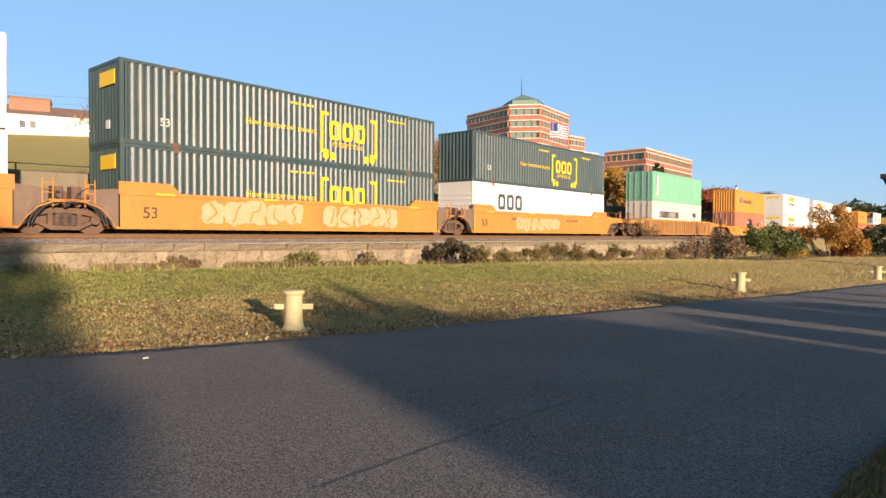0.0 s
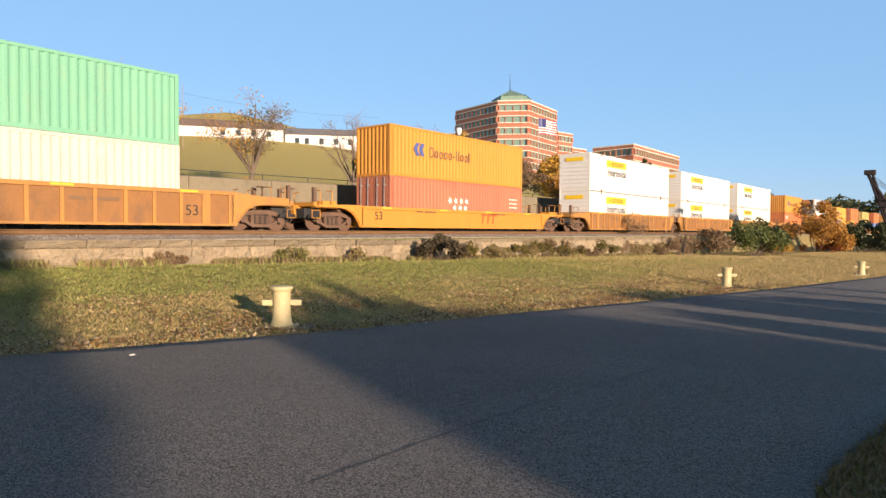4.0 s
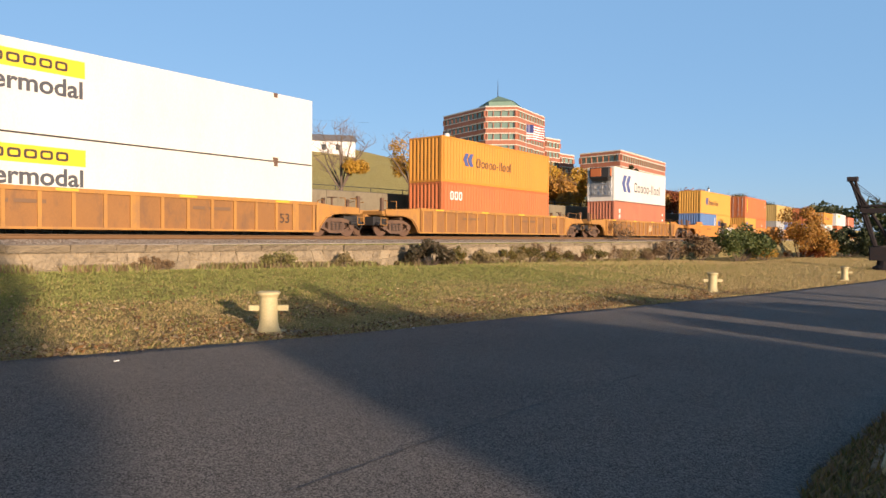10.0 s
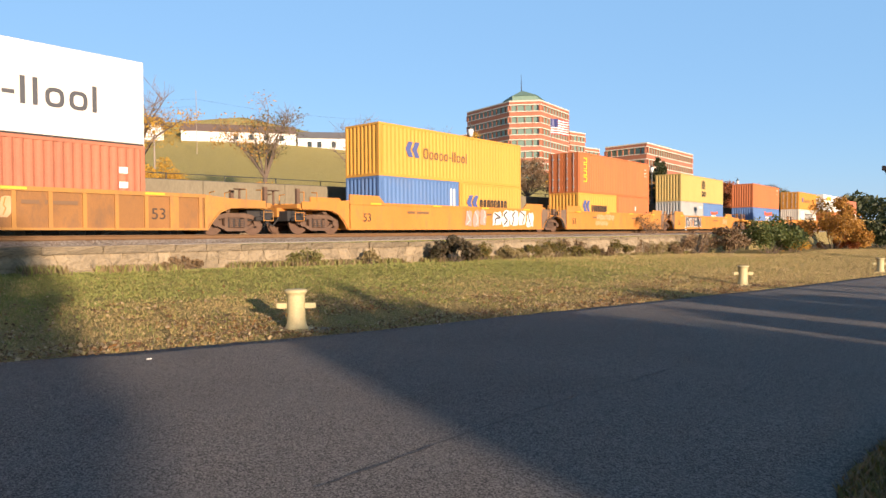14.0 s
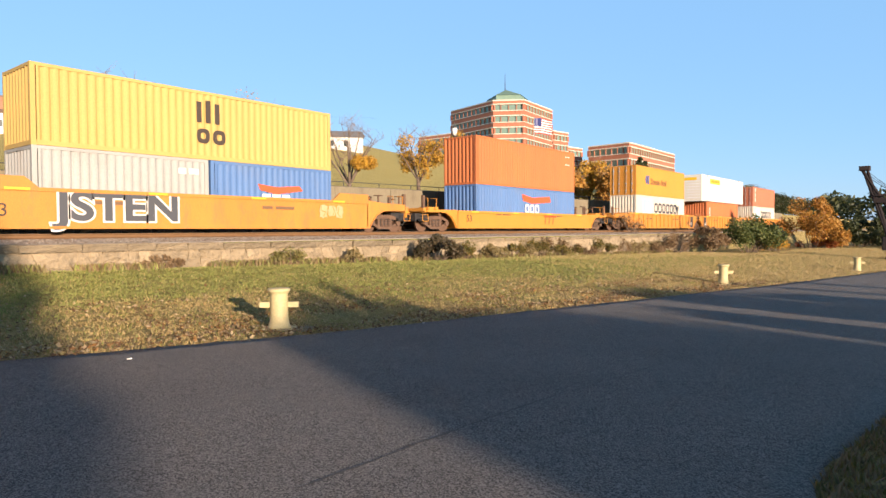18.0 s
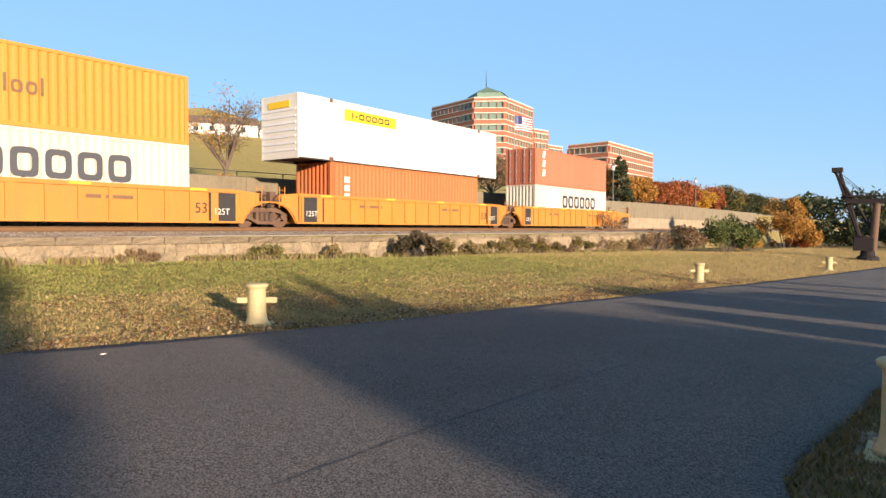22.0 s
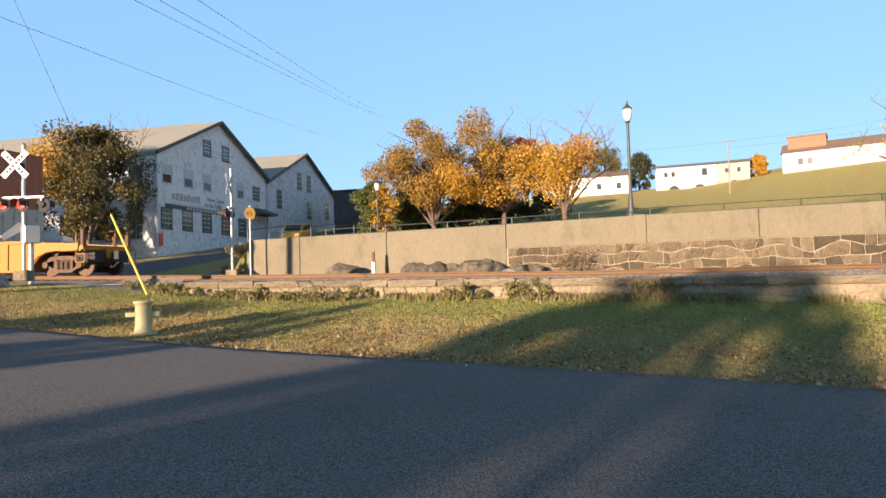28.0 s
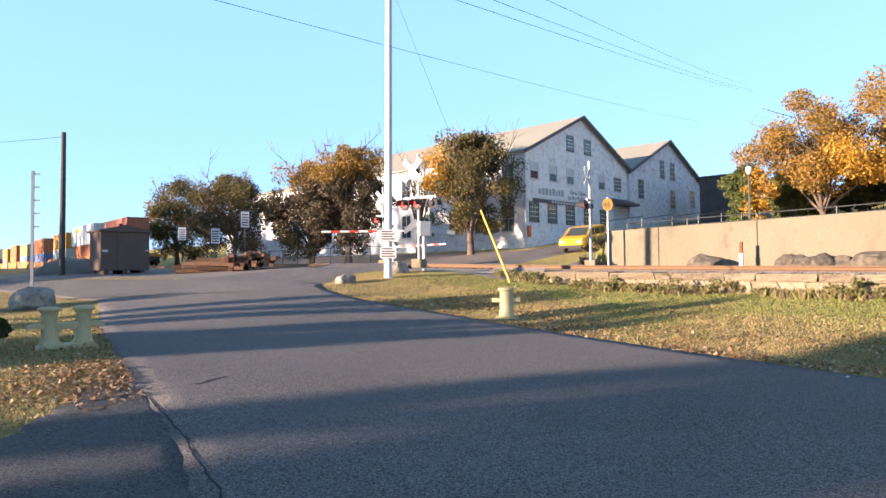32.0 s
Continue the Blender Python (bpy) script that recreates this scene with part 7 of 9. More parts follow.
def boulder(name, label, x, y, r, seed, sink=0.25, flat=0.75):
    bm = bmesh.new()
    bmesh.ops.create_icosphere(bm, subdivisions=3, radius=1)
    rng = random.Random(seed)
    o = Vector((rng.uniform(0, 50), rng.uniform(0, 50), 0))
    cuts = [Vector((rng.gauss(0, 1), rng.gauss(0, 1), rng.gauss(0, 0.8))).normalized() for _ in range(9)]
    for v in bm.verts:
        n = noise.noise(v.co * 1.1 + o) * 0.35 + noise.noise(v.co * 3 + o) * 0.12
        v.co *= 1 + n
        for c in cuts:
            over = v.co.dot(c) - 0.74
            if over > 0:
                v.co -= c * over * 0.92
        v.co *= 1 + noise.noise(v.co * 6 + o) * 0.07
        v.co.x *= 1.25
        v.co.z *= flat
    bmesh.ops.transform(bm, matrix=Matrix.Scale(r, 4), verts=bm.verts)
    ob = tagged(part(name, bm, M["darkrock"] if label.startswith("dark") else M["boulder"]), label, "boulder", group="boulders")
    ob.matrix_basis = pose(x, y, ground(x, y) + r * flat * (1 - 2 * sink) * 0.72, 0, 0, rng.uniform(0, 360))


M["darkrock"] = mat("dark_field_rock", (0.17, 0.14, 0.095), (0.05, 0.043, 0.035), 0.95, scale=4, fine=22, bump=0.9, dirt=(0.22, 0.18, 0.12), dirt_amount=0.5, amount=0.9)
M["postrust"] = mat("rust_brown_paint", (0.20, 0.07, 0.035), (0.11, 0.05, 0.03), 0.85, scale=8)
M["darkboard"] = mat("dark_weathered_boards", (0.10, 0.095, 0.09), (0.05, 0.047, 0.045), 0.9, scale=1.2, fine=20, bump=0.4)
M["boulder"] = mat("pale_granite", (0.38, 0.34, 0.27), (0.19, 0.17, 0.14), 0.9, scale=3, fine=25, bump=0.6, dirt=(0.08, 0.07, 0.065), dirt_amount=0.75, amount=0.8)
boulder("boulder", "pale grey boulder at the corner of the verge", -18.28, 14.15, 0.36, 1)
boulder("boulder", "large grey boulder beside the signal", -19.3, 17.5, 0.52, 2)
boulder("boulder", "light and dark granite boulder by the drive", -21.75, 5.55, 0.52, 3, 0.15, 0.8)
boulder("boulder", "dark flat boulder below the concrete wall", -10.75, 26.85, 0.62, 4, 0.05, 0.8)
boulder("boulder", "dark flat boulder below the concrete wall", -5.0, 26.95, 0.68, 5, 0.05, 0.85)
boulder("boulder", "small grey boulder below the concrete wall", -3.2, 26.8, 0.5, 6)
rng = random.Random(61)
for i in range(14):
    x = -7.6 + i * 0.42 + rng.uniform(-0.15, 0.15)
    boulder("boulder", "dark rough rock lying against the concrete wall", x, 27.15 + rng.uniform(-0.35, 0.2), rng.uniform(0.35, 0.62), 70 + i, 0.05, 0.9)
mound = bmesh.new()
bmesh.ops.create_icosphere(mound, subdivisions=4, radius=1)
for v in mound.verts:
    v.co *= 1 + 0.18 * noise.noise(v.co * 2.0)
    v.co.x, v.co.y, v.co.z = v.co.x * 2.6, v.co.y * 2.2, v.co.z * 1.15
gm = tagged(part("gravel_mound", mound, M["gravel"], smooth=True), "heap of dark grey gravel in the yard", "gravel heap")
gm.matrix_basis = pose(-47.5, 14.2, ground(-47.5, 14.2) - 0.1)

stack = thing("timber_stack", "dark stack of old timbers at the yard's edge", "timber stack", pose(-46.5, 9.0, ground(-46.5, 9.0), 0, 0, 75))
for i in range(8):
    for j in range(9):
        ob = new("tie", tie_mesh)
        ob.parent = stack
        ob.matrix_local = pose(-1.3 + (i % 2) * 0.1 + 0.02 * j, -1.6 + j * 0.4, 0.1 + i * 0.27, 0, 0, 0 if i % 3 else 2)
# fence, notices and old stock beyond the track
fence = thing("yard_fence", "dark wire-mesh fence with thin steel posts", "fence")
for k in range(14):
    x = -33 - k * 2.6
    y = track_y(x) + 4.4
    y1 = track_y(x - 2.6) + 4.4
    bm = bmesh.new()
    tube(bm, (x, y, ground(x, y) - 0.1), (x, y, ground(x, y) + 1.5), 0.04, n=6)
    part("post", bm, M["post"], fence)
    for dz in (0.25, 0.85, 1.45):
        bm = bmesh.new()
        tube(bm, (x, y, ground(x, y) + dz), (x - 2.6, y1, ground(x - 2.6, y1) + dz), 0.025, n=5)
        part("rail_wire", bm, M["post"], fence)


def notice_post(x, y, h, w, turn):
    p = thing("notice_post", "white notice board on a thin dark post beyond the track", "sign", pose(x, y, ground(x, y), 0, 0, turn), "notice boards")
    bm = bmesh.new()
    tube(bm, (0, 0, -0.1), (0, 0, h), 0.05, n=6)
    part("post", bm, M["post"], p)
    bm = bmesh.new()
    box(bm, -w / 2, w / 2, -0.08, -0.05, h - 1.5, h - 0.1)
    bd = part("board", bm, M["frame"], p)
    for k in range(5):
        bm = bmesh.new()
        box(bm, -w * 0.38, w * 0.38, -0.086, -0.08, h - 1.35 + k * 0.23, h - 1.25 + k * 0.23)
        part("text_line", bm, M["shed"], bd)


for x, y, h, w in ((-52.5, 29.4, 5.1, 0.7), (-57.0, 28.9, 3.8, 0.75), (-70.0, 31.6, 4.6, 0.8)):
    notice_post(x, y, h, w, 62)
# ---- old derrick crane ----
M["crane"] = mat("black_crane_paint", (0.016, 0.014, 0.016), (0.035, 0.018, 0.014), 0.92, scale=2)
cr = thing("derrick_crane", "old black iron derrick crane with a rusty column", "crane", pose(58.7, 4.3, ground(58.7, 4.3) - 0.02, 0, 0, 0) @ Matrix.Scale(0.84, 4))
bm = bmesh.new()
lathe(bm, [(0.9, 0), (0.9, 0.3), (0.6, 0.5), (0.52, 1.2), (0.42, 1.3)], 14)
part("pedestal", bm, M["crane"], cr)
bm = bmesh.new()
tube(bm, (0, -0.35, 0.9), (0, -0.6, 5.2), 0.34, 0.30, n=14)
part("column", bm, M["iron"], cr, "rust-brown column")
for sy in (0.0, 0.9):
    bm = bmesh.new()
    tube(bm, (0, 0.3 + 0.05 * sy, 1.0), (0.2, 2.35 + sy * 0.35, 8.2), 0.16, 0.12, n=8)
    part("boom_leg", bm, M["crane"], cr)
bm = bmesh.new()
tube(bm, (0, -0.55, 2.4), (0.2, 2.75, 8.2), 0.17, 0.13, n=8)
part("boom_stay", bm, M["crane"], cr)
bm = bmesh.new()
box(bm, -0.3, 0.6, 2.1, 2.95, 8.1, 8.5, 0.05)
part("boom_head", bm, M["crane"], cr)
for k in range(3):
    bm = bmesh.new()
    tube(bm, (0, -0.6, 5.3), (0.2, 2.5 + 0.1 * k, 8.2 - 0.2 * k), 0.025, n=5)
    part("cable", bm, M["dark"], cr)
bm = bmesh.new()
box(bm, -0.6, 0.6, -0.5, 1.1, 0.9, 2.1, 0.08)
lathe(bm, [(0.1, 0), (0.65, 0), (0.65, 0.12), (0.1, 0.12)], 18, (0.1, 0.3, 2.1))
part("winch", bm, M["crane"], cr, "black winch gear")
bm = bmesh.new()
box(bm, -0.25, 0.25, -4.6, 1.8, 5.15, 5.6)
box(bm, -0.2, 0.2, -4.6, 1.8, 5.75, 5.9)
for k in range(6):
    tube(bm, (0, -4.4 + k * 1.2, 5.55), (0, -3.8 + k * 1.2, 5.8), 0.06, n=5)
part("top_beam", bm, M["crane"], cr)

# ---- vehicles ----
def wheel_of(parent, x, y, r, w=0.2):
    bm = bmesh.new()
    lathe(bm, [(r * 0.6, -w / 2), (r * 0.95, -w / 2), (r, -w / 3), (r, w / 3), (r * 0.95, w / 2), (r * 0.6, w / 2)], 20)
    bmesh.ops.transform(bm, matrix=Matrix.Translation((x, y, r)) @ Matrix.Rotation(radians(90), 4, "X"), verts=bm.verts)
    wh_ = part("tyre", bm, M["dark"], parent)
    bm = bmesh.new()
    lathe(bm, [(0.02, -w * 0.35), (r * 0.6, -w * 0.45), (r * 0.6, w * 0.45), (0.02, w * 0.35)], 14)
    bmesh.ops.transform(bm, matrix=Matrix.Translation((x, y, r)) @ Matrix.Rotation(radians(90), 4, "X"), verts=bm.verts)
    part("rim", bm, M["grey"], wh_)


def vehicle(name, label, body_ring, glass_rings, width, paint, m, wheels, r):
    v = thing(name, label, "vehicle", m)
    bm = bmesh.new()
    slab(bm, body_ring, -width / 2, width / 2)
    bmesh.ops.bevel(bm, geom=[e for e in bm.edges if abs(e.verts[0].co.y - e.verts[1].co.y) < 0.01], offset=0.07, segments=2, affect="EDGES")
    part("body", bm, paint, v)
    for ring in glass_rings:
        for s in (-1, 1):
            bm = bmesh.new()
            y0 = s * (width / 2 + 0.004)
            slab(bm, ring, min(y0, y0 - s * 0.02), max(y0, y0 - s * 0.02))
            part("side_window", bm, M["glass"], v)
    for x in wheels:
        for s in (-1, 1):
            wheel_of(v, x, s * (width / 2 - 0.09), r)
    return v


VAN = plain("yellow_car_paint", (0.80, 0.42, 0.02), 0.3)
van = vehicle("minivan", "yellow minivan parked on the climbing road", [(-2.2, 0.35), (2.3, 0.35), (2.35, 0.75), (2.2, 0.98), (1.35, 1.15), (0.55, 1.70), (-1.8, 1.74), (-2.2, 1.2)], [[(-1.9, 1.15), (-0.9, 1.15), (-0.9, 1.6), (-1.7, 1.6)], [(-0.8, 1.15), (0.1, 1.15), (0.1, 1.6), (-0.8, 1.6)], [(0.2, 1.15), (1.15, 1.15), (0.55, 1.6), (0.2, 1.6)]], 1.85, VAN,
              pose(-24.6, 38.4, ground(-24.6, 38.4), -5.5, 0, -102), (-1.4, 1.45), 0.34)
bm = bmesh.new()
v4 = [bm.verts.new(p) for p in ((1.40, -0.78, 1.17), (1.40, 0.78, 1.17), (0.63, 0.70, 1.69), (0.63, -0.70, 1.69))]
bm.faces.new(v4)
part("windscreen", bm, M["glass"], van)
for s in (-1, 1):
    bm = bmesh.new()
    box(bm, 2.2, 2.37, s * 0.65 - 0.16, s * 0.65 + 0.16, 0.72, 0.86)
    part("headlight", bm, M["lampglass"], van)
bm = bmesh.new()
box(bm, 2.28, 2.4, -0.85, 0.85, 0.36, 0.56, 0.03)
part("bumper", bm, M["dark"], van)
PICK = plain("white_car_paint", (0.78, 0.77, 0.74), 0.3)
pickup = vehicle("pickup_truck", "white pickup truck driving along the road above the wall", [(-2.8, 0.55), (2.8, 0.55), (2.85, 1.0), (2.6, 1.12), (1.6, 1.18), (0.85, 1.86), (-1.05, 1.90), (-1.35, 1.2), (-2.8, 1.2)], [[(-1.05, 1.22), (-0.15, 1.22), (-0.15, 1.74), (-0.9, 1.74)], [(0.0, 1.22), (1.35, 1.22), (0.8, 1.74), (0.0, 1.74)]], 1.95, PICK, pose(0, 44, 4.2), (-1.75, 1.8), 0.40)


# ---- seams, cracks and scraps on the drive ----
def crack(name, label, path, width, material, seed, lift=0.034):
    rng = random.Random(seed)
    verts, faces = [], []
    pts = [Vector((*p, 0)) for p in path]
    fine = []
    for a, b in zip(pts, pts[1:]):
        n = max(int((b - a).length / 0.09), 1)
        fine += [a.lerp(b, i / n) for i in range(n)]
    for i, p in enumerate(fine):
        d = (fine[min(i + 1, len(fine) - 1)] - fine[max(i - 1, 0)]).normalized()
        s = Vector((d.y, -d.x, 0)) * width * rng.uniform(0.3, 1.4)
        o = Vector((rng.uniform(-1, 1), rng.uniform(-1, 1), 0)) * width * 0.8
        for q in (p + o - s, p + o + s):
            verts.append((q.x, q.y, ground(q.x, q.y) + lift))
    for i in range(len(fine) - 1):
        faces.append((2 * i, 2 * i + 1, 2 * i + 3, 2 * i + 2))
    me = bpy.data.meshes.new(name)
    me.from_pydata(verts, [], faces)
    me.materials.append(material)
    tagged(new(name, me), label, "crack", kind="structure")


M["seam"] = mat("worn_seam", (0.115, 0.105, 0.094), (0.085, 0.078, 0.07), 0.95)
M["tar"] = mat("dark_tar_seam", (0.022, 0.021, 0.020), (0.035, 0.033, 0.030), 0.9)
crack("road_seam", "narrow dark seam across the asphalt", [(2.6, 3.36), (3.14, 3.38), (3.85, 3.42), (4.82, 3.46), (6.2, 3.47), (8.91, 3.32)], 0.013, M["seam"], 1)
crack("road_crack", "short open crack in the asphalt", [(-7.57, 3.71), (-7.7, 3.99), (-7.8, 4.27)], 0.035, M["tar"], 2)
crack("road_crack", "ragged broken edge of the asphalt", [(-7.86, 3.12), (-7.2, 2.98), (-6.14, 2.75), (-5.4, 2.58), (-4.88, 2.41), (-4.12, 2.22), (-3.2, 1.8)], 0.011, M["tar"], 3)
for x, y in [(4.06, 8.79), (10.18, 8.95), (-2.22, 10.3), (-3.0, 10.91), (9.9, 8.61)]:
    bm = bmesh.new()
    box(bm, -0.035, 0.035, -0.022, 0.022, 0, 0.012, 0.008)
    sc = tagged(part("paper_scrap", bm, M["letterwhite"]), "small white scrap of litter lying flat", "litter", group="scraps of litter")
    sc.matrix_basis = pose(x, y, ground(x, y) + 0.033, 3, 2, x * 40)


# ---- plants ----
M["bark"] = mat("grey_brown_bark", (0.17, 0.125, 0.09), (0.11, 0.08, 0.06), 0.95, scale=4, fine=18, bump=0.6, stretch=(1, 1, 0.25))
M["twig"] = mat("thin_brown_twigs", (0.23, 0.165, 0.115), (0.17, 0.12, 0.085), 0.95, scale=3)
LEAF = dict(
    duskgreen=leaf_mat("dusky_brown_green_leaves", (0.05, 0.05, 0.025), (0.09, 0.07, 0.035), (0.14, 0.095, 0.05)),
    duskolive=leaf_mat("dusky_olive_leaves", (0.07, 0.07, 0.022), (0.12, 0.10, 0.03), (0.19, 0.135, 0.035)),
    bronze=leaf_mat("bronze_leaves", (0.46, 0.24, 0.03), (0.32, 0.19, 0.04), (0.20, 0.15, 0.035)),
    gold=leaf_mat("golden_leaves", (0.52, 0.28, 0.025), (0.62, 0.37, 0.04), (0.34, 0.18, 0.03)),
    amber=leaf_mat("amber_leaves", (0.42, 0.20, 0.03), (0.52, 0.28, 0.05), (0.26, 0.13, 0.035)),
    olive=leaf_mat("olive_leaves", (0.085, 0.085, 0.022), (0.14, 0.125, 0.03), (0.24, 0.15, 0.03)),
    green=leaf_mat("dark_green_leaves", (0.030, 0.042, 0.016), (0.05, 0.065, 0.02), (0.075, 0.08, 0.025)),
    mid=leaf_mat("green_leaves", (0.07, 0.10, 0.025), (0.11, 0.14, 0.035), (0.16, 0.16, 0.04)),
    rust=leaf_mat("rust_red_leaves", (0.32, 0.085, 0.025), (0.42, 0.14, 0.035), (0.24, 0.07, 0.025)),
    brown=leaf_mat("dry_brown_leaves", (0.20, 0.13, 0.065), (0.27, 0.18, 0.09), (0.14, 0.09, 0.05)),
    dryweed=leaf_mat("dry_green_weeds", (0.24, 0.22, 0.07), (0.17, 0.17, 0.05), (0.30, 0.22, 0.09)),
    straw=leaf_mat("straw_stalks", (0.36, 0.28, 0.13), (0.28, 0.21, 0.09), (0.20, 0.17, 0.06)),
)


def leaf_cloud(name, centres, radii, count, size, material, parent, seed, squash=0.8):
    """Small folded leaf cards scattered in clumps."""
    rng = np.random.RandomState(seed)
    centres, radii = np.array(centres), np.array(radii)
    k = rng.randint(0, len(centres), count)
    d = rng.normal(size=(count, 3))
    d /= np.linalg.norm(d, axis=1)[:, None]
    r = rng.uniform(0.15, 1.0, count) ** 0.6
    p = centres[k] + d * (r * radii[k])[:, None] * np.array((1, 1, squash))
    u = rng.normal(size=(count, 3))
    u /= np.linalg.norm(u, axis=1)[:, None]
    w = np.cross(u, rng.normal(size=(count, 3)))
    w /= np.linalg.norm(w, axis=1)[:, None]
    s = size * rng.uniform(0.6, 1.35, count)[:, None]
    a, b, c, e = p - u * s, p + w * s * 0.55, p + u * s, p - w * s * 0.55
    verts = np.stack((a, b, c, e), 1).reshape(-1, 3)
    idx = np.arange(count) * 4
    faces = np.stack((idx, idx + 1, idx + 2, idx + 3), 1)
    me = bpy.data.meshes.new(name)
    me.from_pydata(verts.tolist(), [], faces.tolist())
    me.materials.append(material)
    ob = new(name, me)
    if parent:
        ob.parent = parent
    return ob


def tree(label, x, y, h, r, leaf, leaves=5000, size=0.16, fork=0.28, bare=0.25, seed=1, name="tree", lobe=None, low=0.25, side=None, group="trees on the slope"):
    """A tapered trunk, limbs, twigs and a crown of leaf clumps. lobe: a second leaf colour; side: leaves only where this holds."""
    z = ground(x, y)
    t = thing(name, label, "tree", pose(x, y, z), group)
    rng = random.Random(seed)
    h *= 0.84
    bm, tw = bmesh.new(), bmesh.new()
    tr = h * 0.022 + 0.05
    top = Vector((rng.uniform(-0.3, 0.3), rng.uniform(-0.3, 0.3), h * fork))
    tube(bm, (0, 0, -0.3), top * 0.5, tr * 1.25, tr, n=9, cap=False)
    tube(bm, top * 0.5, top, tr, tr * 0.85, n=9)
    ends = []
    n_limb = 9
    for i in range(n_limb):
        a = 2 * math.pi * (i + rng.uniform(-0.35, 0.35)) / n_limb
        up = rng.uniform(0.35, 1.0) if i % 3 else 1.0
        spread = math.sqrt(max(1 - (up - 0.45) ** 2 * 2.2, 0.05)) * rng.uniform(0.75, 1.0)
        tip = Vector((math.cos(a) * r * spread, math.sin(a) * r * spread, h * (low + (1 - low) * up)))
        mid = top.lerp(tip, 0.5) + Vector((rng.uniform(-0.3, 0.3), rng.uniform(-0.3, 0.3), h * 0.05))
        s0 = top * rng.uniform(0.75, 1.0)
        tube(bm, s0, mid, tr * 0.5, tr * 0.28, n=6, cap=False)
        tube(bm, mid, tip, tr * 0.28, tr * 0.10, n=5, cap=False)
        for j in range(6):
            k = rng.uniform(0.25, 1.0)
            p = (s0.lerp(mid, k * 2) if k < 0.5 else mid.lerp(tip, k * 2 - 1))
            q = p + Vector((rng.uniform(-1, 1) * r * 0.42, rng.uniform(-1, 1) * r * 0.42, rng.uniform(0.0, 0.20) * h))
            tube(bm, p, q, tr * 0.14, tr * 0.05, n=4, cap=False)
            ends.append((q, r * rng.uniform(0.20, 0.36)))
            for m_ in range(5 if bare < 0.28 else 9):
                p2 = p.lerp(q, rng.uniform(0.3, 1.0))
                q2 = p2 + Vector((rng.uniform(-1, 1) * r * 0.2, rng.uniform(-1, 1) * r * 0.2, rng.uniform(0.02, 0.14) * h))
                tube(tw, p2, q2, tr * 0.055, 0.008, n=3, cap=False)
    part("trunk", bm, M["bark"], t, smooth=True)
    tagged(part("branchwork", tw, M["twig"], t), kind="stuff")
    if bare < 0.2:
        zc, hz = h * (low + 1) / 2, h * (1 - low) / 2
        ends = [e for e in ends if (e[0].x ** 2 + e[0].y ** 2) / (r * 0.98) ** 2 + ((e[0].z - zc) / hz) ** 2 < 1.0]
        for j in range(60):
            k = rng.random()
            w = r * 0.86 * math.sin(math.pi * min(0.16 + 0.80 * k, 1.0)) ** 0.75 * math.sqrt(rng.uniform(0.25, 1.0))
            a = rng.uniform(0, 6.28)
            ends.append((Vector((math.cos(a) * w, math.sin(a) * w, h * (low + 0.03 + (0.93 - low) * k))), r * rng.uniform(0.16, 0.27)))
    kept = [e for e in ends if rng.random() > bare and (side is None or side(e[0]))] or ends[:3]
    if lobe:
        cut = [i for i, e in enumerate(kept) if lobe[1](e[0])]
        a = [kept[i] for i in cut]
        b = [e for i, e in enumerate(kept) if i not in set(cut)]
    else:
        a, b = [], kept
    for cl, mt in ((b, leaf), (a, lobe[0] if lobe else leaf)):
        if cl:
            leaf_cloud("crown", [c for c, _ in cl], [q for _, q in cl], int((3.0 if bare < 0.2 else 2.4) * leaves * len(cl) / len(kept)), size * 0.8, LEAF[mt], t, seed)
    return t


def bush(label, x, y, h, r, leaf, leaves=3000, size=0.09, seed=1, name="bush", dz=0.0, squash=1.0):
    t = thing(name, label, "bush", pose(x, y, ground(x, y) + dz), "bushes and weeds")
    rng = random.Random(seed)
    bm = bmesh.new()
    cs, rs = [], []
    for i in range(16):
        a, k = rng.uniform(0, 6.28), math.sqrt(rng.random())
        tip = Vector((math.cos(a) * r * k * 0.8, math.sin(a) * r * k * 0.8 * squash, h * rng.uniform(0.35, 0.95) * (1 - 0.45 * k * k)))
        tube(bm, (tip.x * 0.2, tip.y * 0.2, -0.1), tip, 0.012 + h * 0.008, 0.006, n=4, cap=False)
        cs.append(tip)
        rs.append(min(r, h) * rng.uniform(0.22, 0.36))
    part("stem_clump", bm, M["bark"], t)
    leaf_cloud("foliage", cs, rs, leaves, size, LEAF[leaf], t, seed, 0.9)
    return t


# on the slope behind the wall
tree("golden tree, leafy on one half and bare on the other", -2.0, 62, 11.6, 6.6, "gold", 6000, 0.15, 0.22, 0.30, 3, lobe=("amber", lambda p: p.x > 1.0), side=lambda p: p.x < 1.8 and p.z < 8.6)
tree("brown and gold tree with thinning crown", -14.6, 62, 11.4, 6.4, "bronze", 14000, 0.15, 0.14, 0.2, 4, low=0.12, lobe=("gold", lambda p: p.x > 0.5 and p.z < 6))
tree("brown tree among dark shade", -8.6, 68, 11.5, 4.4, "brown", 4500, 0.17, 0.25, 0.15, 5)
tree("rust-red autumn tree beside the houses", -7.6, 84, 12.5, 3.6, "rust", 3500, 0.2, 0.3, 0.1, 6)
tree("tall bare grey tree behind the houses", -11.5, 80, 14.5, 4.0, "brown", 300, 0.15, 0.3, 0.8, 7)
tree("sparse tree with clusters of gold leaves", 25.2, 56, 10.8, 5.0, "gold", 1200, 0.13, 0.30, 0.45, 8, side=lambda p: p.z < 7.8)
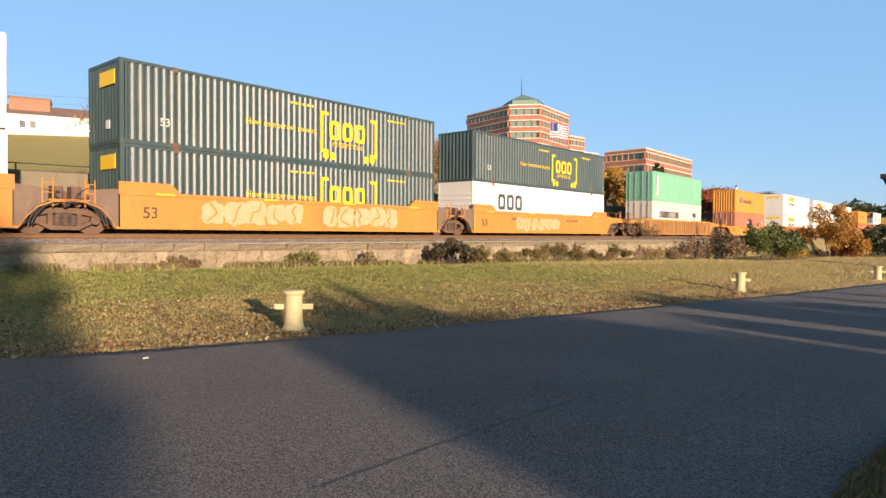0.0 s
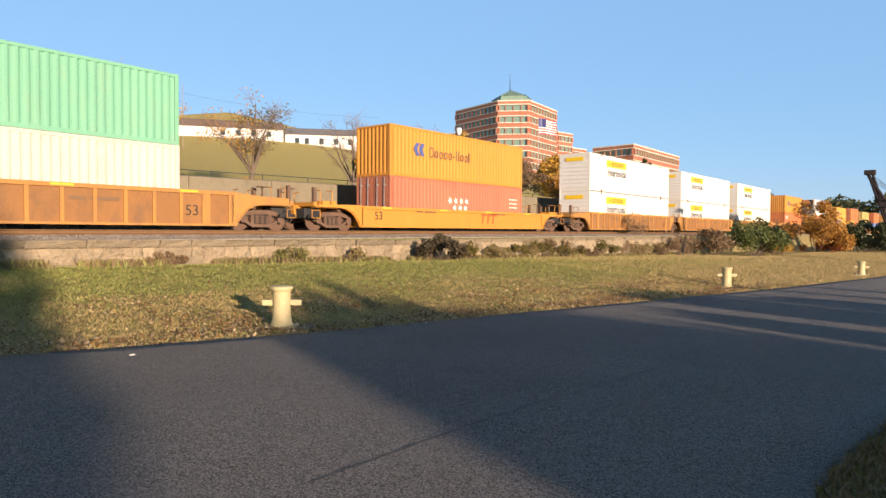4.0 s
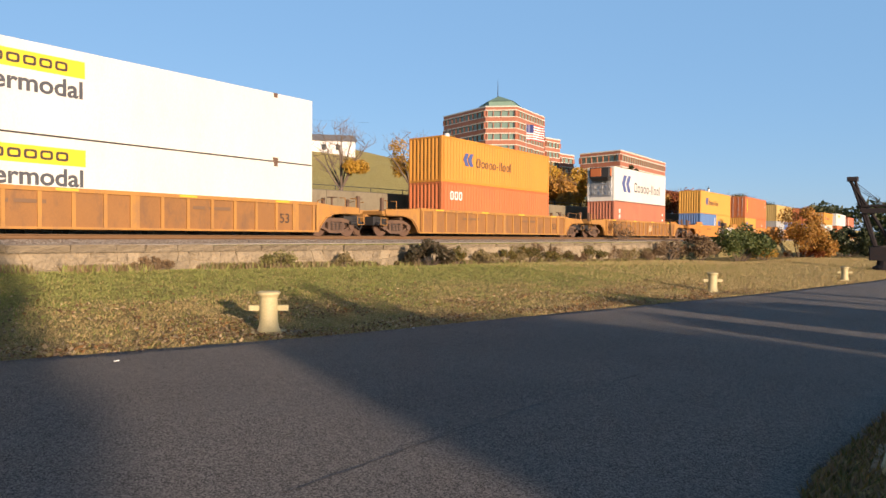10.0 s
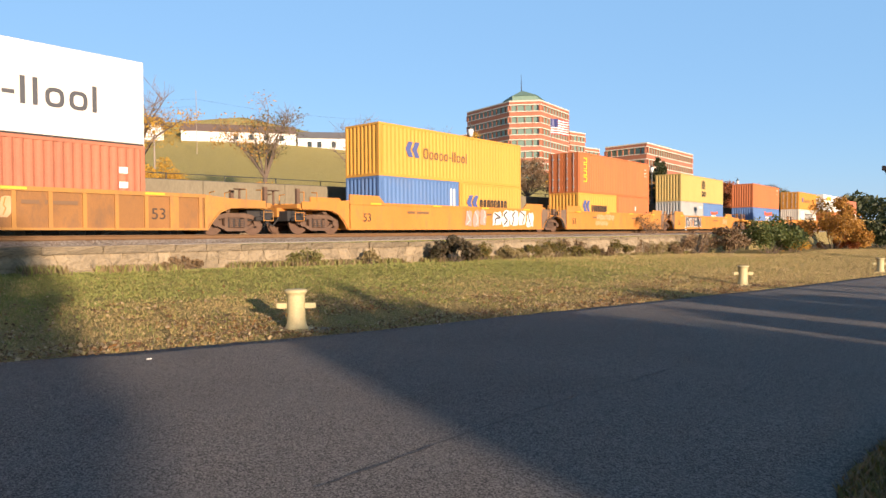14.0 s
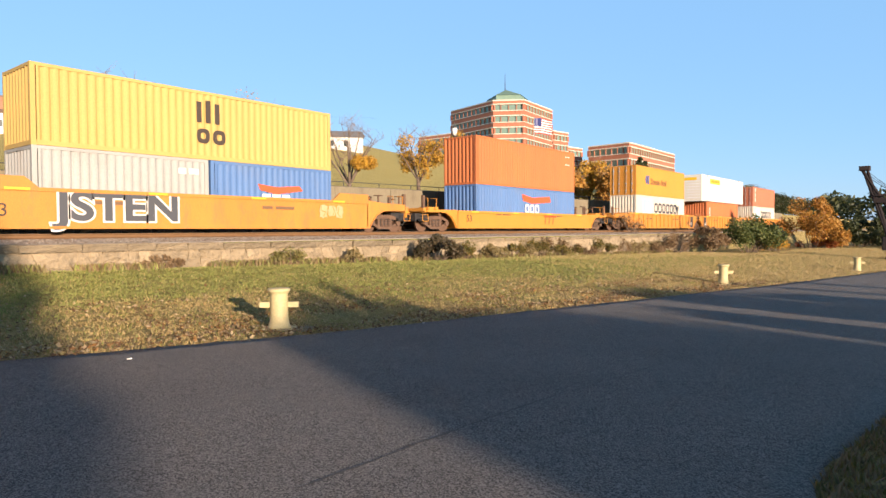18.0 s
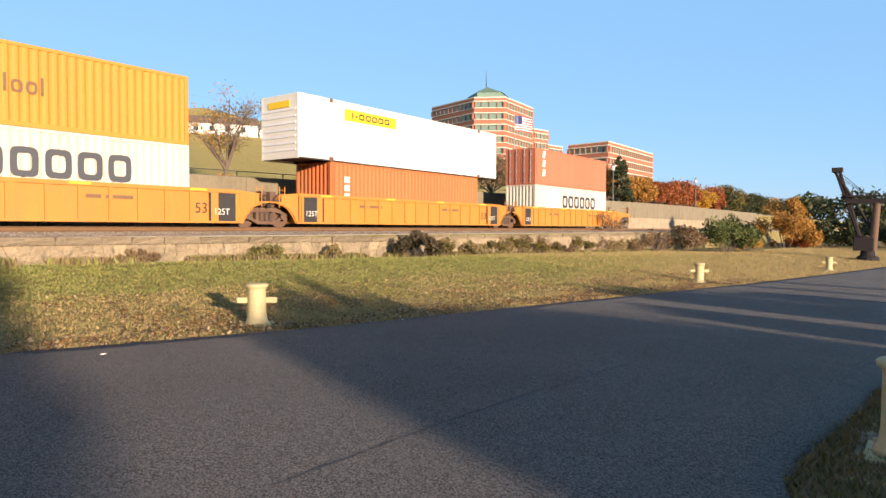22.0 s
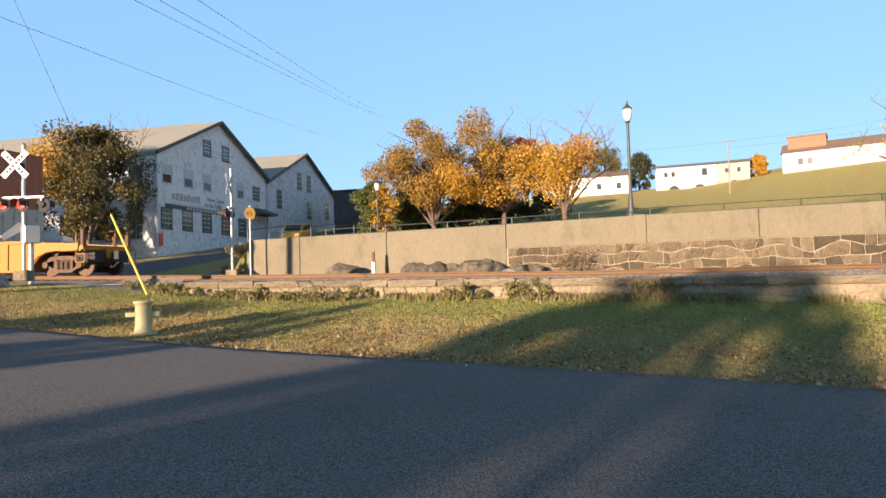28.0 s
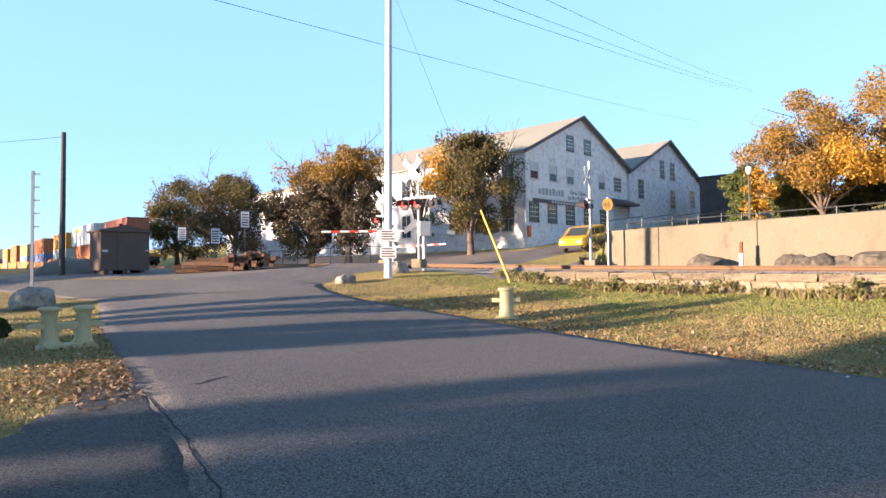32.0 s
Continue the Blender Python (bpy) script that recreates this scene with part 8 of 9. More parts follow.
tree("half-bare tree with olive leaves", 35.2, 52, 9.8, 4.6, "olive", 900, 0.13, 0.3, 0.4, 9, lobe=("amber", lambda p: p.x < -0.8))
tree("bare tree with a few gold leaves", 40.0, 43.5, 7.8, 3.4, "gold", 900, 0.13, 0.22, 0.55, 10, side=lambda p: p.z < 3.6)
tree("small gold-leaved tree above the wall", 44.6, 39.2, 7.2, 2.7, "gold", 1900, 0.13, 0.3, 0.25, 11, side=lambda p: p.z < 5.4)
tree("slender yellow birch above the wall", 51.0, 39.5, 7.0, 1.6, "gold", 1300, 0.12, 0.4, 0.2, 12)
tree("sparse bare shrubby tree", 45.5, 32.8, 4.2, 2.4, "brown", 500, 0.1, 0.25, 0.5, 13)
tree("brown shrubby tree above the wall", 54.5, 35.5, 4.6, 3.0, "brown", 1800, 0.13, 0.2, 0.2, 14)
rng = random.Random(77)
for x, y, top, r, lf, sd in ((69.5, 39.5, 11.4, 3.3, "gold", 15), (63.5, 34.5, 8.2, 2.6, "amber", 16), (76.5, 38.0, 11.2, 3.2, "gold", 17), (73.0, 33.2, 9.2, 2.6, "amber", 18), (79, 34, 9.6, 2.8, "brown", 19), (81.5, 31.2, 8.4, 2.8, "amber", 20),
                             (86.0, 31.5, 8.0, 3.0, "rust", 21), (93, 31.5, 8.2, 3.0, "rust", 22), (101, 31.5, 9.0, 3.4, "rust", 23), (110, 32, 8.2, 3.2, "gold", 24), (118, 32, 8.8, 3.4, "rust", 25), (126, 32.5, 9.0, 3.6, "green", 26), (133, 33, 10.0, 4.0, "olive", 27), (146, 34, 9.0, 4.0, "green", 28), (158, 34, 9.4, 4.0, "green", 29), (176, 36, 9.5, 4.4, "olive", 30), (190, 34, 9.2, 4.8, "green", 31)):
    tree("autumn tree in the row above the wall, %s foliage" % {"gold": "golden", "amber": "amber", "rust": "rust-red", "brown": "dry brown", "green": "dark green", "olive": "olive"}[lf], x, y, top - ground(x, y), r, lf, 2600, 0.2, 0.2, 0.05, sd, low=0.12)


def spruce(x, y, h, r, seed):
    t = thing("spruce_tree", "dark green spruce with drooping tiers", "tree", pose(x, y, ground(x, y)), "trees on the slope")
    rng = random.Random(seed)
    bm = bmesh.new()
    tube(bm, (0, 0, -0.2), (0, 0, h), 0.16, 0.03, n=8)
    cs, rs = [], []
    for i in range(46):
        k = rng.random()
        a = rng.uniform(0, 6.28)
        q = Vector((math.cos(a) * r * (1 - k) * rng.uniform(0.5, 1), math.sin(a) * r * (1 - k) * rng.uniform(0.5, 1), h * (0.1 + 0.88 * k) - 0.2))
        tube(bm, (0, 0, q.z + 0.3), q, 0.03, 0.01, n=4, cap=False)
        cs.append(q)
        rs.append(0.25 + 0.45 * (1 - k))
    part("trunk", bm, M["bark"], t)
    leaf_cloud("crown", cs, rs, 2600, 0.14, LEAF["green"], t, seed, 0.5)


spruce(72.6, 29.8, 5.9, 1.5, 41)
spruce(74.6, 30.0, 5.4, 1.3, 42)
# along the warehouse
# leaf colours carry the light: gold or olive where sunlit, dusky where shaded
tree("upright street tree, olive green, its sunlit upper side coloured gold", -36.2, 41.2, 12.4, 4.3, "duskolive", 9500, 0.14, 0.18, 0.02, 50, lobe=("gold", lambda p: p.x < -0.8 and p.z > 4.8), low=0.16, group="street trees")
tree("broad street tree, dusky green in shade, its sunlit top coloured gold", -43.0, 33.6, 12.2, 4.0, "duskgreen", 10000, 0.14, 0.2, 0.02, 51, lobe=("bronze", lambda p: p.z > 7.2), low=0.1, group="street trees")
tree("broad street tree, dusky green in shade, its sunlit top coloured gold", -48.6, 33.8, 11.2, 4.2, "duskgreen", 10000, 0.14, 0.2, 0.02, 52, lobe=("bronze", lambda p: p.z > 6.8), low=0.1, group="street trees")
tree("tree beside the yard, dusky green in shade, its sunlit top coloured olive", -69.5, 37.4, 12.6, 5.4, "duskgreen", 9000, 0.16, 0.2, 0.02, 53, lobe=("duskolive", lambda p: p.z > 7), low=0.08, group="street trees")
tree("olive tree beside the yard, its sunlit upper side coloured gold", -86.5, 38.4, 14.0, 5.6, "duskolive", 9000, 0.16, 0.2, 0.03, 54, low=0.08, lobe=("bronze", lambda p: p.x < -1 and p.z > 6), group="street trees")
tree("thin bare street tree", -41.6, 40.3, 9.8, 1.9, "brown", 150, 0.1, 0.3, 0.9, 55, group="street trees")
for i in range(14):
    x = -70 - i * 13 + rng.uniform(-4, 4)
    tree("far tree on the skyline beyond the yard", x, 52 + i * 9 + rng.uniform(-6, 6), 6 + i * 0.5, 5 + 0.3 * i, rng.choice(("olive", "amber", "green")), 1200, 0.35, 0.2, 0.05, 60 + i, low=0.1, group="far trees")
for i, (x, y, h, lf) in enumerate(((-24, 95, 8, "green"), (-16, 98, 8, "olive"), (-27, 105, 7, "gold"), (-20, 78, 5, "gold"), (-18.5, 66, 5.5, "mid"), (-21.5, 82, 6, "gold"), (-14, 72, 5, "green"), (-10, 74, 4.5, "green"), (5, 150, 12, "olive"), (12, 152, 10, "green"), (-4, 150, 13, "olive"), (34, 140, 5, "gold"))):
    tree("tree behind the houses and the road", x, y, h, h * 0.4, lf, 2600, 0.24, 0.2, 0.05, 90 + i, low=0.02)
tree("yellow-green tree at the foot of the climbing road", -19.4, 58, 6.4, 2.4, "gold", 4200, 0.15, 0.15, 0.08, 131, lobe=("mid", lambda p: p.x < 0.3), low=0.05)
# weathered building beyond the warehouse
far_shed = thing("far_building", "dark weathered grey building beyond the warehouse", "building", pose(-28.6, 77, ground(-28.6, 77)))
for name_, x0, x1, y0, y1, z0, z1, mt_ in (("wall", -1.9, 1.6, -2, 3, -0.6, 4.9, "darkboard"), ("wall", 1.6, 3.2, -2, 2.6, -0.6, 3.6, "darkboard"), ("roof", -2.1, 1.75, -2.2, 3.2, 4.9, 5.06, "shed"), ("roof", 1.75, 3.4, -2.2, 2.8, 3.6, 3.74, "shed")):
    bm = bmesh.new()
    box(bm, x0, x1, y0, y1, z0, z1, 0.03)
    part(name_, bm, M[mt_], far_shed)
# marker beside the rocks under the wall
marker = thing("marker_post", "low white marker post with a rust-brown top", "post", pose(-9.33, 26.9, ground(-9.33, 26.9) - 0.02))
bm = bmesh.new()
box(bm, -0.075, 0.075, -0.06, 0.06, 0, 0.85, 0.012)
part("post", bm, M["letterwhite"], marker)
bm = bmesh.new()
box(bm, -0.06, 0.06, -0.05, 0.05, 0.85, 1.3, 0.012)
part("cap", bm, M["postrust"], marker, "rust-brown top")
# bushes at the end of the quay
bush("dark leafy bush against the stone wall", 22.6, 18.9, 1.15, 1.45, "duskgreen", 4200, 0.07, 1)
bush("large green bush at the lawn's end", 60.5, 15.0, 3.4, 2.9, "mid", 7000, 0.11, 2)
bush("thin purple-brown bush beside the lawn", 57.0, 17.4, 2.2, 1.8, "brown", 2500, 0.11, 3)
bush("dark green bush beside the lawn", 69.0, 15.6, 2.7, 2.0, "green", 4000, 0.11, 4)
bush("big amber autumn bush beside the lawn", 80.5, 13.6, 5.4, 3.6, "amber", 9000, 0.13, 5)
bush("low yellow bush beside the lawn", 66.0, 14.2, 1.3, 1.4, "gold", 1500, 0.08, 6)
bush("dark thicket behind the crane", 90, 10.5, 3.4, 5.0, "green", 6000, 0.18, 7)
bush("dark thicket behind the crane", 98, 5.0, 4.2, 6.0, "green", 6000, 0.2, 8)
bush("rust-red low thicket by the lawn", 82, 12.6, 1.4, 3.4, "rust", 3000, 0.1, 9)
bush("amber bush behind the crane", 92, 2.0, 3.4, 3.0, "amber", 3000, 0.13, 10)
bush("purple-brown shrub below the wall's end", 53.0, 18.6, 1.9, 1.6, "brown", 2200, 0.06, 11)
bush("bare shrub beside the ballast", 51.0, 21.6, 2.0, 1.5, "brown", 900, 0.06, 12)
bush("bare shrub beside the ballast", -0.8, 27.0, 1.7, 1.0, "brown", 350, 0.05, 13)
bush("dark evergreen clump beside the bitt", -12.5, 2.35, 0.85, 0.55, "green", 2600, 0.06, 14)
bush("dark low shrub on the hill", 22.5, 53.5, 1.5, 1.8, "green", 1500, 0.09, 15)
bush("dark low shrub on the hill", 31.0, 50.0, 1.4, 2.2, "green", 1500, 0.09, 16)
for i in range(16):
    x = rng.uniform(-5, 52)
    if 20 < x < 25:
        continue
    bush("weeds and dry grass at the foot of the stone wall", x, 19.6 + rng.uniform(-0.4, 0.3), rng.uniform(0.35, 0.75) * (1.3 if x > 24 else 1), rng.uniform(0.5, 1.0) * (1.5 if x > 24 else 1), rng.choice(("straw", "dryweed", "brown", "dryweed") if x < 24 else ("straw", "brown", "straw", "olive")), 900, 0.05, 120 + i, "weed_clump", squash=0.5)
for i in range(14):
    x = 26 + i * 2.1 + rng.uniform(-0.6, 0.6)
    bush("tangle of dry brown weeds on the wall", x, 19.9, rng.uniform(0.6, 1.1), rng.uniform(0.9, 1.5), rng.choice(("straw", "brown", "brown", "olive")), 1300, 0.05, 150 + i, "weed_clump", squash=0.4, dz=0.1)
for i in range(9):
    x = -15.5 + i * 1.15
    bush("tufts of dry green weeds on the bank", x, 19.3 + rng.uniform(-0.3, 0.6), rng.uniform(0.28, 0.55), rng.uniform(0.4, 0.8), rng.choice(("dryweed", "straw", "dryweed")), 420, 0.045, 180 + i, "weed_clump")
for i, (x, y, h, r_) in enumerate(((-16.5, 71, 3.2, 2.4), (-12.5, 73, 3.8, 2.8), (-8.5, 75, 4.2, 3.0), (-4.5, 77, 4.0, 3.0), (-20, 74, 3.4, 2.2))):
    bush("dark undergrowth below the autumn trees", x, y, h, r_, "green", 5000, 0.12, 230 + i)
for i, (x, y) in enumerate(((-16.4, 28.6), (-16.8, 30.5), (-16.6, 32.8), (-17.0, 35.5), (-16.2, 27.4))):
    bush("dry brown weeds beside the climbing road", x, y, 0.8, 0.9, ("straw", "brown", "olive")[i % 3], 1300, 0.06, 260 + i, "weed_clump")
bush("golden shrub below the bare tree on the hill", 26.0, 54.0, 3.3, 3.0, "gold", 3600, 0.10, 240)
bush("golden shrub below the bare tree on the hill", 34.0, 50.5, 1.8, 1.8, "amber", 1800, 0.10, 241)
# far shore woods closing the view along the river
far = thing("far_woods", "low dark woods along the far river shore", "woods", kind="stuff")
cs, rs = [], []
for i in range(260):
    a = radians(rng.uniform(-16, 9))
    d = rng.uniform(330, 420)
    cs.append((d * math.cos(a), d * math.sin(a), rng.uniform(0, 9) + (6 if a > 0.02 else 2)))
    rs.append(rng.uniform(5, 9))
leaf_cloud("woods", cs, rs, 16000, 1.1, LEAF["green"], far, 5, 0.6)

# trees behind the viewer, whose long shadows reach across the drive and the lawn
def hedge_tree(label, x, y, h, r, seed, leaves=6000, low=0.0, gaps=0.0):
    """A slim tree with clumps of many sizes, ragged at the top; gaps thins the lower half of its crown."""
    z = ground(x, y)
    t = thing("shade_tree", label, "tree", pose(x, y, z), "trees behind the viewer")
    rng_ = random.Random(seed)
    bm = bmesh.new()
    tube(bm, (0, 0, -0.3), (0, 0, h * 0.9), 0.16, 0.05, n=8)
    cs, rs = [], []
    n = 52
    for i in range(n):
        k = (i + 0.5) / n
        a = rng_.uniform(0, 6.28)
        if k < 0.55 and rng_.random() < gaps:
            continue
        q = Vector((math.cos(a) * r * math.sqrt(rng_.random()), math.sin(a) * r * 0.8 * math.sqrt(rng_.random()), h * (low + (0.97 - low) * k)))
        tube(bm, (0, 0, max(q.z - 0.5, 0.1)), q, 0.035, 0.012, n=4, cap=False)
        cs.append(q)
        rs.append(r * rng_.uniform(0.16, 0.42) * (1 - 0.35 * k))
    for i in range(5):
        q = Vector((rng_.uniform(-0.7, 0.7) * r, rng_.uniform(-0.5, 0.5) * r, h * rng_.uniform(0.95, 1.06)))
        tube(bm, (q.x * 0.6, q.y * 0.6, q.z - 0.7), q, 0.03, 0.01, n=4, cap=False)
        cs.append(q)
        rs.append(rng_.uniform(0.12, 0.2))
    part("trunk", bm, M["bark"], t)
    leaf_cloud("crown", cs, rs, int(leaves * len(cs) / 57), 0.2, LEAF["green"], t, seed, 0.9)


def shade_row(label, spots, leaves, seed, gaps=0.0, back=-33.0):
    """spots: (x, top, half width, crown foot) as they would stand 12 m behind; moved back along the sun's way."""
    for i, (x, top, r, foot) in enumerate(spots):
        k = -12.0 - back
        X, lift = x - 0.361 * k, 0.1556 * k
        g = ground(X, back)
        h = top + lift - g
        hedge_tree(label, X, back + (i % 3) * 0.5, h, r, seed + i, leaves, (foot + lift - g) / h, gaps)


shade_row("dark tree behind the viewer, thin below", ((-11.5, 4.9, 0.7, 2.0), (-10.6, 5.9, 0.8, 2.2)), 4600, 300, 0.3)
shade_row("dense dark tree behind the viewer", ((-9.3, 6.4, 0.9, 2.1), (-8.3, 6.6, 0.9, 1.4), (-7.2, 6.8, 1.0, 1.4)), 6400, 310)
shade_row("dark tree behind the viewer with open branches", ((-6.1, 6.6, 1.0, 1.8), (-5.1, 4.8, 0.8, 1.6), (-4.15, 3.2, 0.6, 1.2)), 3200, 315, 0.35)
shade_row("dark leafy tree behind the viewer", ((-0.6, 2.8, 0.7, 1.0), (0.9, 3.4, 1.0, 1.0), (2.4, 3.6, 1.1, 1.0), (4.0, 3.0, 1.1, 0.8), (5.5, 2.6, 0.9, 0.8), (6.6, 2.25, 0.7, 0.7), (7.5, 2.0, 0.6, 0.6)), 5600, 320)
shade_row("low dark bush-like tree behind the viewer", ((9.0, 1.9, 0.4, 0.6), (9.9, 1.95, 0.45, 0.6), (10.5, 1.9, 0.3, 0.6), (12.2, 2.35, 0.5, 0.6), (13.2, 2.5, 0.8, 0.6), (14.6, 2.35, 0.9, 0.6), (16.2, 2.05, 0.9, 0.6), (17.4, 1.7, 0.7, 0.5), (20.5, 1.95, 0.12, 0.8), (23.5, 1.95, 0.12, 0.8)), 4400, 340, 0.0, -19.0)
shade_row("dark tree behind the viewer beside the yard", [(-45.6 - i * 1.9, 7.0 + i * 0.45 + (i % 3) * 0.3, 1.35, 0.8) for i in range(10)], 7000, 460)
shade_row("tall dark tree behind the viewer", [(-65.0 - i * 3.9 + (i % 3) * 0.7, 15.6 + (i * 7 % 5) * 0.6, 2.0 + (i * 3 % 4) * 0.2, 0.5) for i in range(28)], 9000, 380)
shade_row("tall dark tree behind the viewer", [(-67.0 - i * 4.1 + (i % 4) * 0.5, 14.6 + (i * 5 % 7) * 0.5, 2.0, 0.5) for i in range(24)], 8000, 420)
shade_row("slim dark tree behind the viewer", ((-16.8, 4.6, 0.45, 1.0), (-17.7, 5.1, 0.5, 1.0), (-18.6, 4.7, 0.5, 1.0), (-19.35, 3.9, 0.4, 1.0), (-21.6, 4.9, 0.45, 1.0), (-22.5, 5.1, 0.5, 1.0), (-24.4, 4.5, 0.22, 1.0)), 3400, 360, 0.0, -19.0)

shade_row("low dark bush-like tree behind the viewer", ((-16.3, 3.0, 0.5, 1.2), (-17.2, 2.95, 0.6, 1.3), (-18.4, 2.9, 0.6, 1.3), (-19.5, 2.9, 0.5, 1.3), (-28.0, 3.9, 0.8, 2.2)), 3600, 490, 0.35, -19.0)


# ---- grass ----
def blades(name, label, region, count, height, materials, seed, chooser=None, lean=0.5):
    """Short grass blades standing on the ground; region(rng) gives a spot."""
    rng_ = np.random.RandomState(seed)
    sets = [[] for _ in materials]
    spots = region(rng_, count)
    for i, (x, y) in enumerate(spots):
        k = chooser(x, y, rng_) if chooser else 0
        if k is None:
            continue
        sets[k].append((x, y, ground(x, y)))
    for k, pts in enumerate(sets):
        if not pts:
            continue
        p = np.array(pts)
        n = len(p)
        a = rng_.uniform(0, 2 * np.pi, n)
        h = height * rng_.uniform(0.5, 1.3, n)
        w = h * 0.16 + 0.004
        side = np.stack((np.cos(a), np.sin(a), np.zeros(n)), 1) * w[:, None]
        tip = p + np.stack((rng_.normal(0, lean, n) * h, rng_.normal(0, lean, n) * h, h), 1)
        base = p - np.array((0, 0, 0.01))
        v = np.stack((base - side, base + side, tip), 1).reshape(-1, 3)
        f = np.arange(n * 3).reshape(-1, 3)
        me = bpy.data.meshes.new(name)
        me.from_pydata(v.tolist(), [], f.tolist())
        me.materials.append(materials[k])
        tagged(new(name, me), label, "grass", kind="stuff")


LEAF["turfdry"] = leaf_mat("dry_grass_blades", (0.60, 0.45, 0.20), (0.47, 0.34, 0.14), (0.28, 0.215, 0.09))
LEAF["turfgreen"] = leaf_mat("green_grass_blades", (0.23, 0.275, 0.055), (0.36, 0.345, 0.10), (0.15, 0.195, 0.04))
LEAF["litter"] = leaf_mat("fallen_leaves", (0.40, 0.21, 0.07), (0.14, 0.075, 0.035), (0.66, 0.50, 0.28))


def lawn_spots(rng_, n):
    x = -21 + 71 * rng_.uniform(0, 1, n) ** 1.25
    t = rng_.uniform(0, 1, n)
    y0 = np.array([drive_far(q) + 0.06 for q in x])
    return zip(x, y0 + t * (19.9 - y0))


def lawn_choice(x, y, rng_):
    d = y + 0.153 * x - 10.3 + 4.0 * noise.noise(Vector((x * 0.35, y * 0.35, 2.0))) + 3.5 * noise.noise(Vector((x * 1.1, y * 1.1, 7.0)))
    if x < -17.7 - max(y - 12.6, 0) * 0.87:
        return None
    return 1 if rng_.uniform() < min(max((d - 1.0) / 6.0, 0.12), 0.88) * (1 if x < 30 else 0.4) else 0


blades("lawn_grass", "short mown grass, dry brown and green", lawn_spots, 210000, 0.036, (LEAF["turfdry"], LEAF["turfgreen"]), 4, lawn_choice)


def tuft_spots(rng_, n):
    """Tufts: a dozen blades round each of many centres."""
    m_ = n // 12
    cx = -15 + 45 * rng_.uniform(0, 1, m_) ** 1.2
    y0 = np.array([drive_far(q) + 0.15 for q in cx])
    cy = y0 + rng_.uniform(0, 1, m_) * (19.7 - y0)
    return zip(np.repeat(cx, 12) + rng_.normal(0, 0.055, m_ * 12), np.repeat(cy, 12) + rng_.normal(0, 0.055, m_ * 12))


blades("grass_tuft", "coarser tufts standing out of the mown grass", tuft_spots, 132000, 0.052, (LEAF["turfdry"], LEAF["turfgreen"]), 24, lawn_choice, 0.6)


def wall_foot(rng_, n):
    x = -15 + 70 * rng_.uniform(0, 1, n) ** 1.2
    return zip(x, 20.05 - np.abs(rng_.normal(0, 0.35, n)))


blades("tall_grass", "tall dry and green grass at the foot of the stone wall", wall_foot, 30000, 0.20, (LEAF["straw"], LEAF["turfgreen"], LEAF["brown"]), 14, lambda x, y, r: None if noise.noise(Vector((x * 0.5, 0, 5))) < -0.12 else int(r.choice((0, 0, 1, 2))), 0.3)


def far_lawn(rng_, n):
    x = rng_.uniform(26, 82, n)
    y0 = np.array([drive_far(q) + 0.1 for q in x])
    return zip(x, y0 + rng_.uniform(0, 1, n) * (np.where(x > 56, 13.5, 19.6) - y0))


blades("far_lawn_grass", "dry straw-coloured grass at the far end of the lawn", far_lawn, 70000, 0.075, (LEAF["turfdry"], LEAF["turfgreen"]), 15, lambda x, y, r: 1 if r.uniform() < (0.35 if x < 45 and y > 11 else 0.08) else 0)


def edge_right(rng_, n):
    x = rng_.uniform(2.5, 16, n)
    return zip(x, np.array([drive_near(q) for q in x]) - 0.02 - rng_.uniform(0, 1, n) ** 1.3 * 2.0)


def edge_left(rng_, n):
    x = rng_.uniform(-20, -5.5, n)
    return zip(x, np.array([drive_near(q) for q in x]) - 0.05 - rng_.uniform(0, 1, n) ** 1.2 * 3.2)


def not_path(x, y, rng_):
    if x > -8.9 and y > path_edge(x) + 0.08 * noise.noise(Vector((x * 3, y * 3, 0))):
        return None
    return 0 if rng_.uniform() < 0.6 else 1


blades("verge_grass", "ragged dark grass at the edge of the drive", edge_right, 22000, 0.06, (LEAF["brown"], LEAF["olive"]), 5, lambda x, y, r: 0 if r.uniform() < 0.6 else 1)
blades("verge_grass", "patchy grass and fallen leaves beside the bitt", edge_left, 26000, 0.035, (LEAF["turfdry"], LEAF["turfgreen"]), 6, not_path)


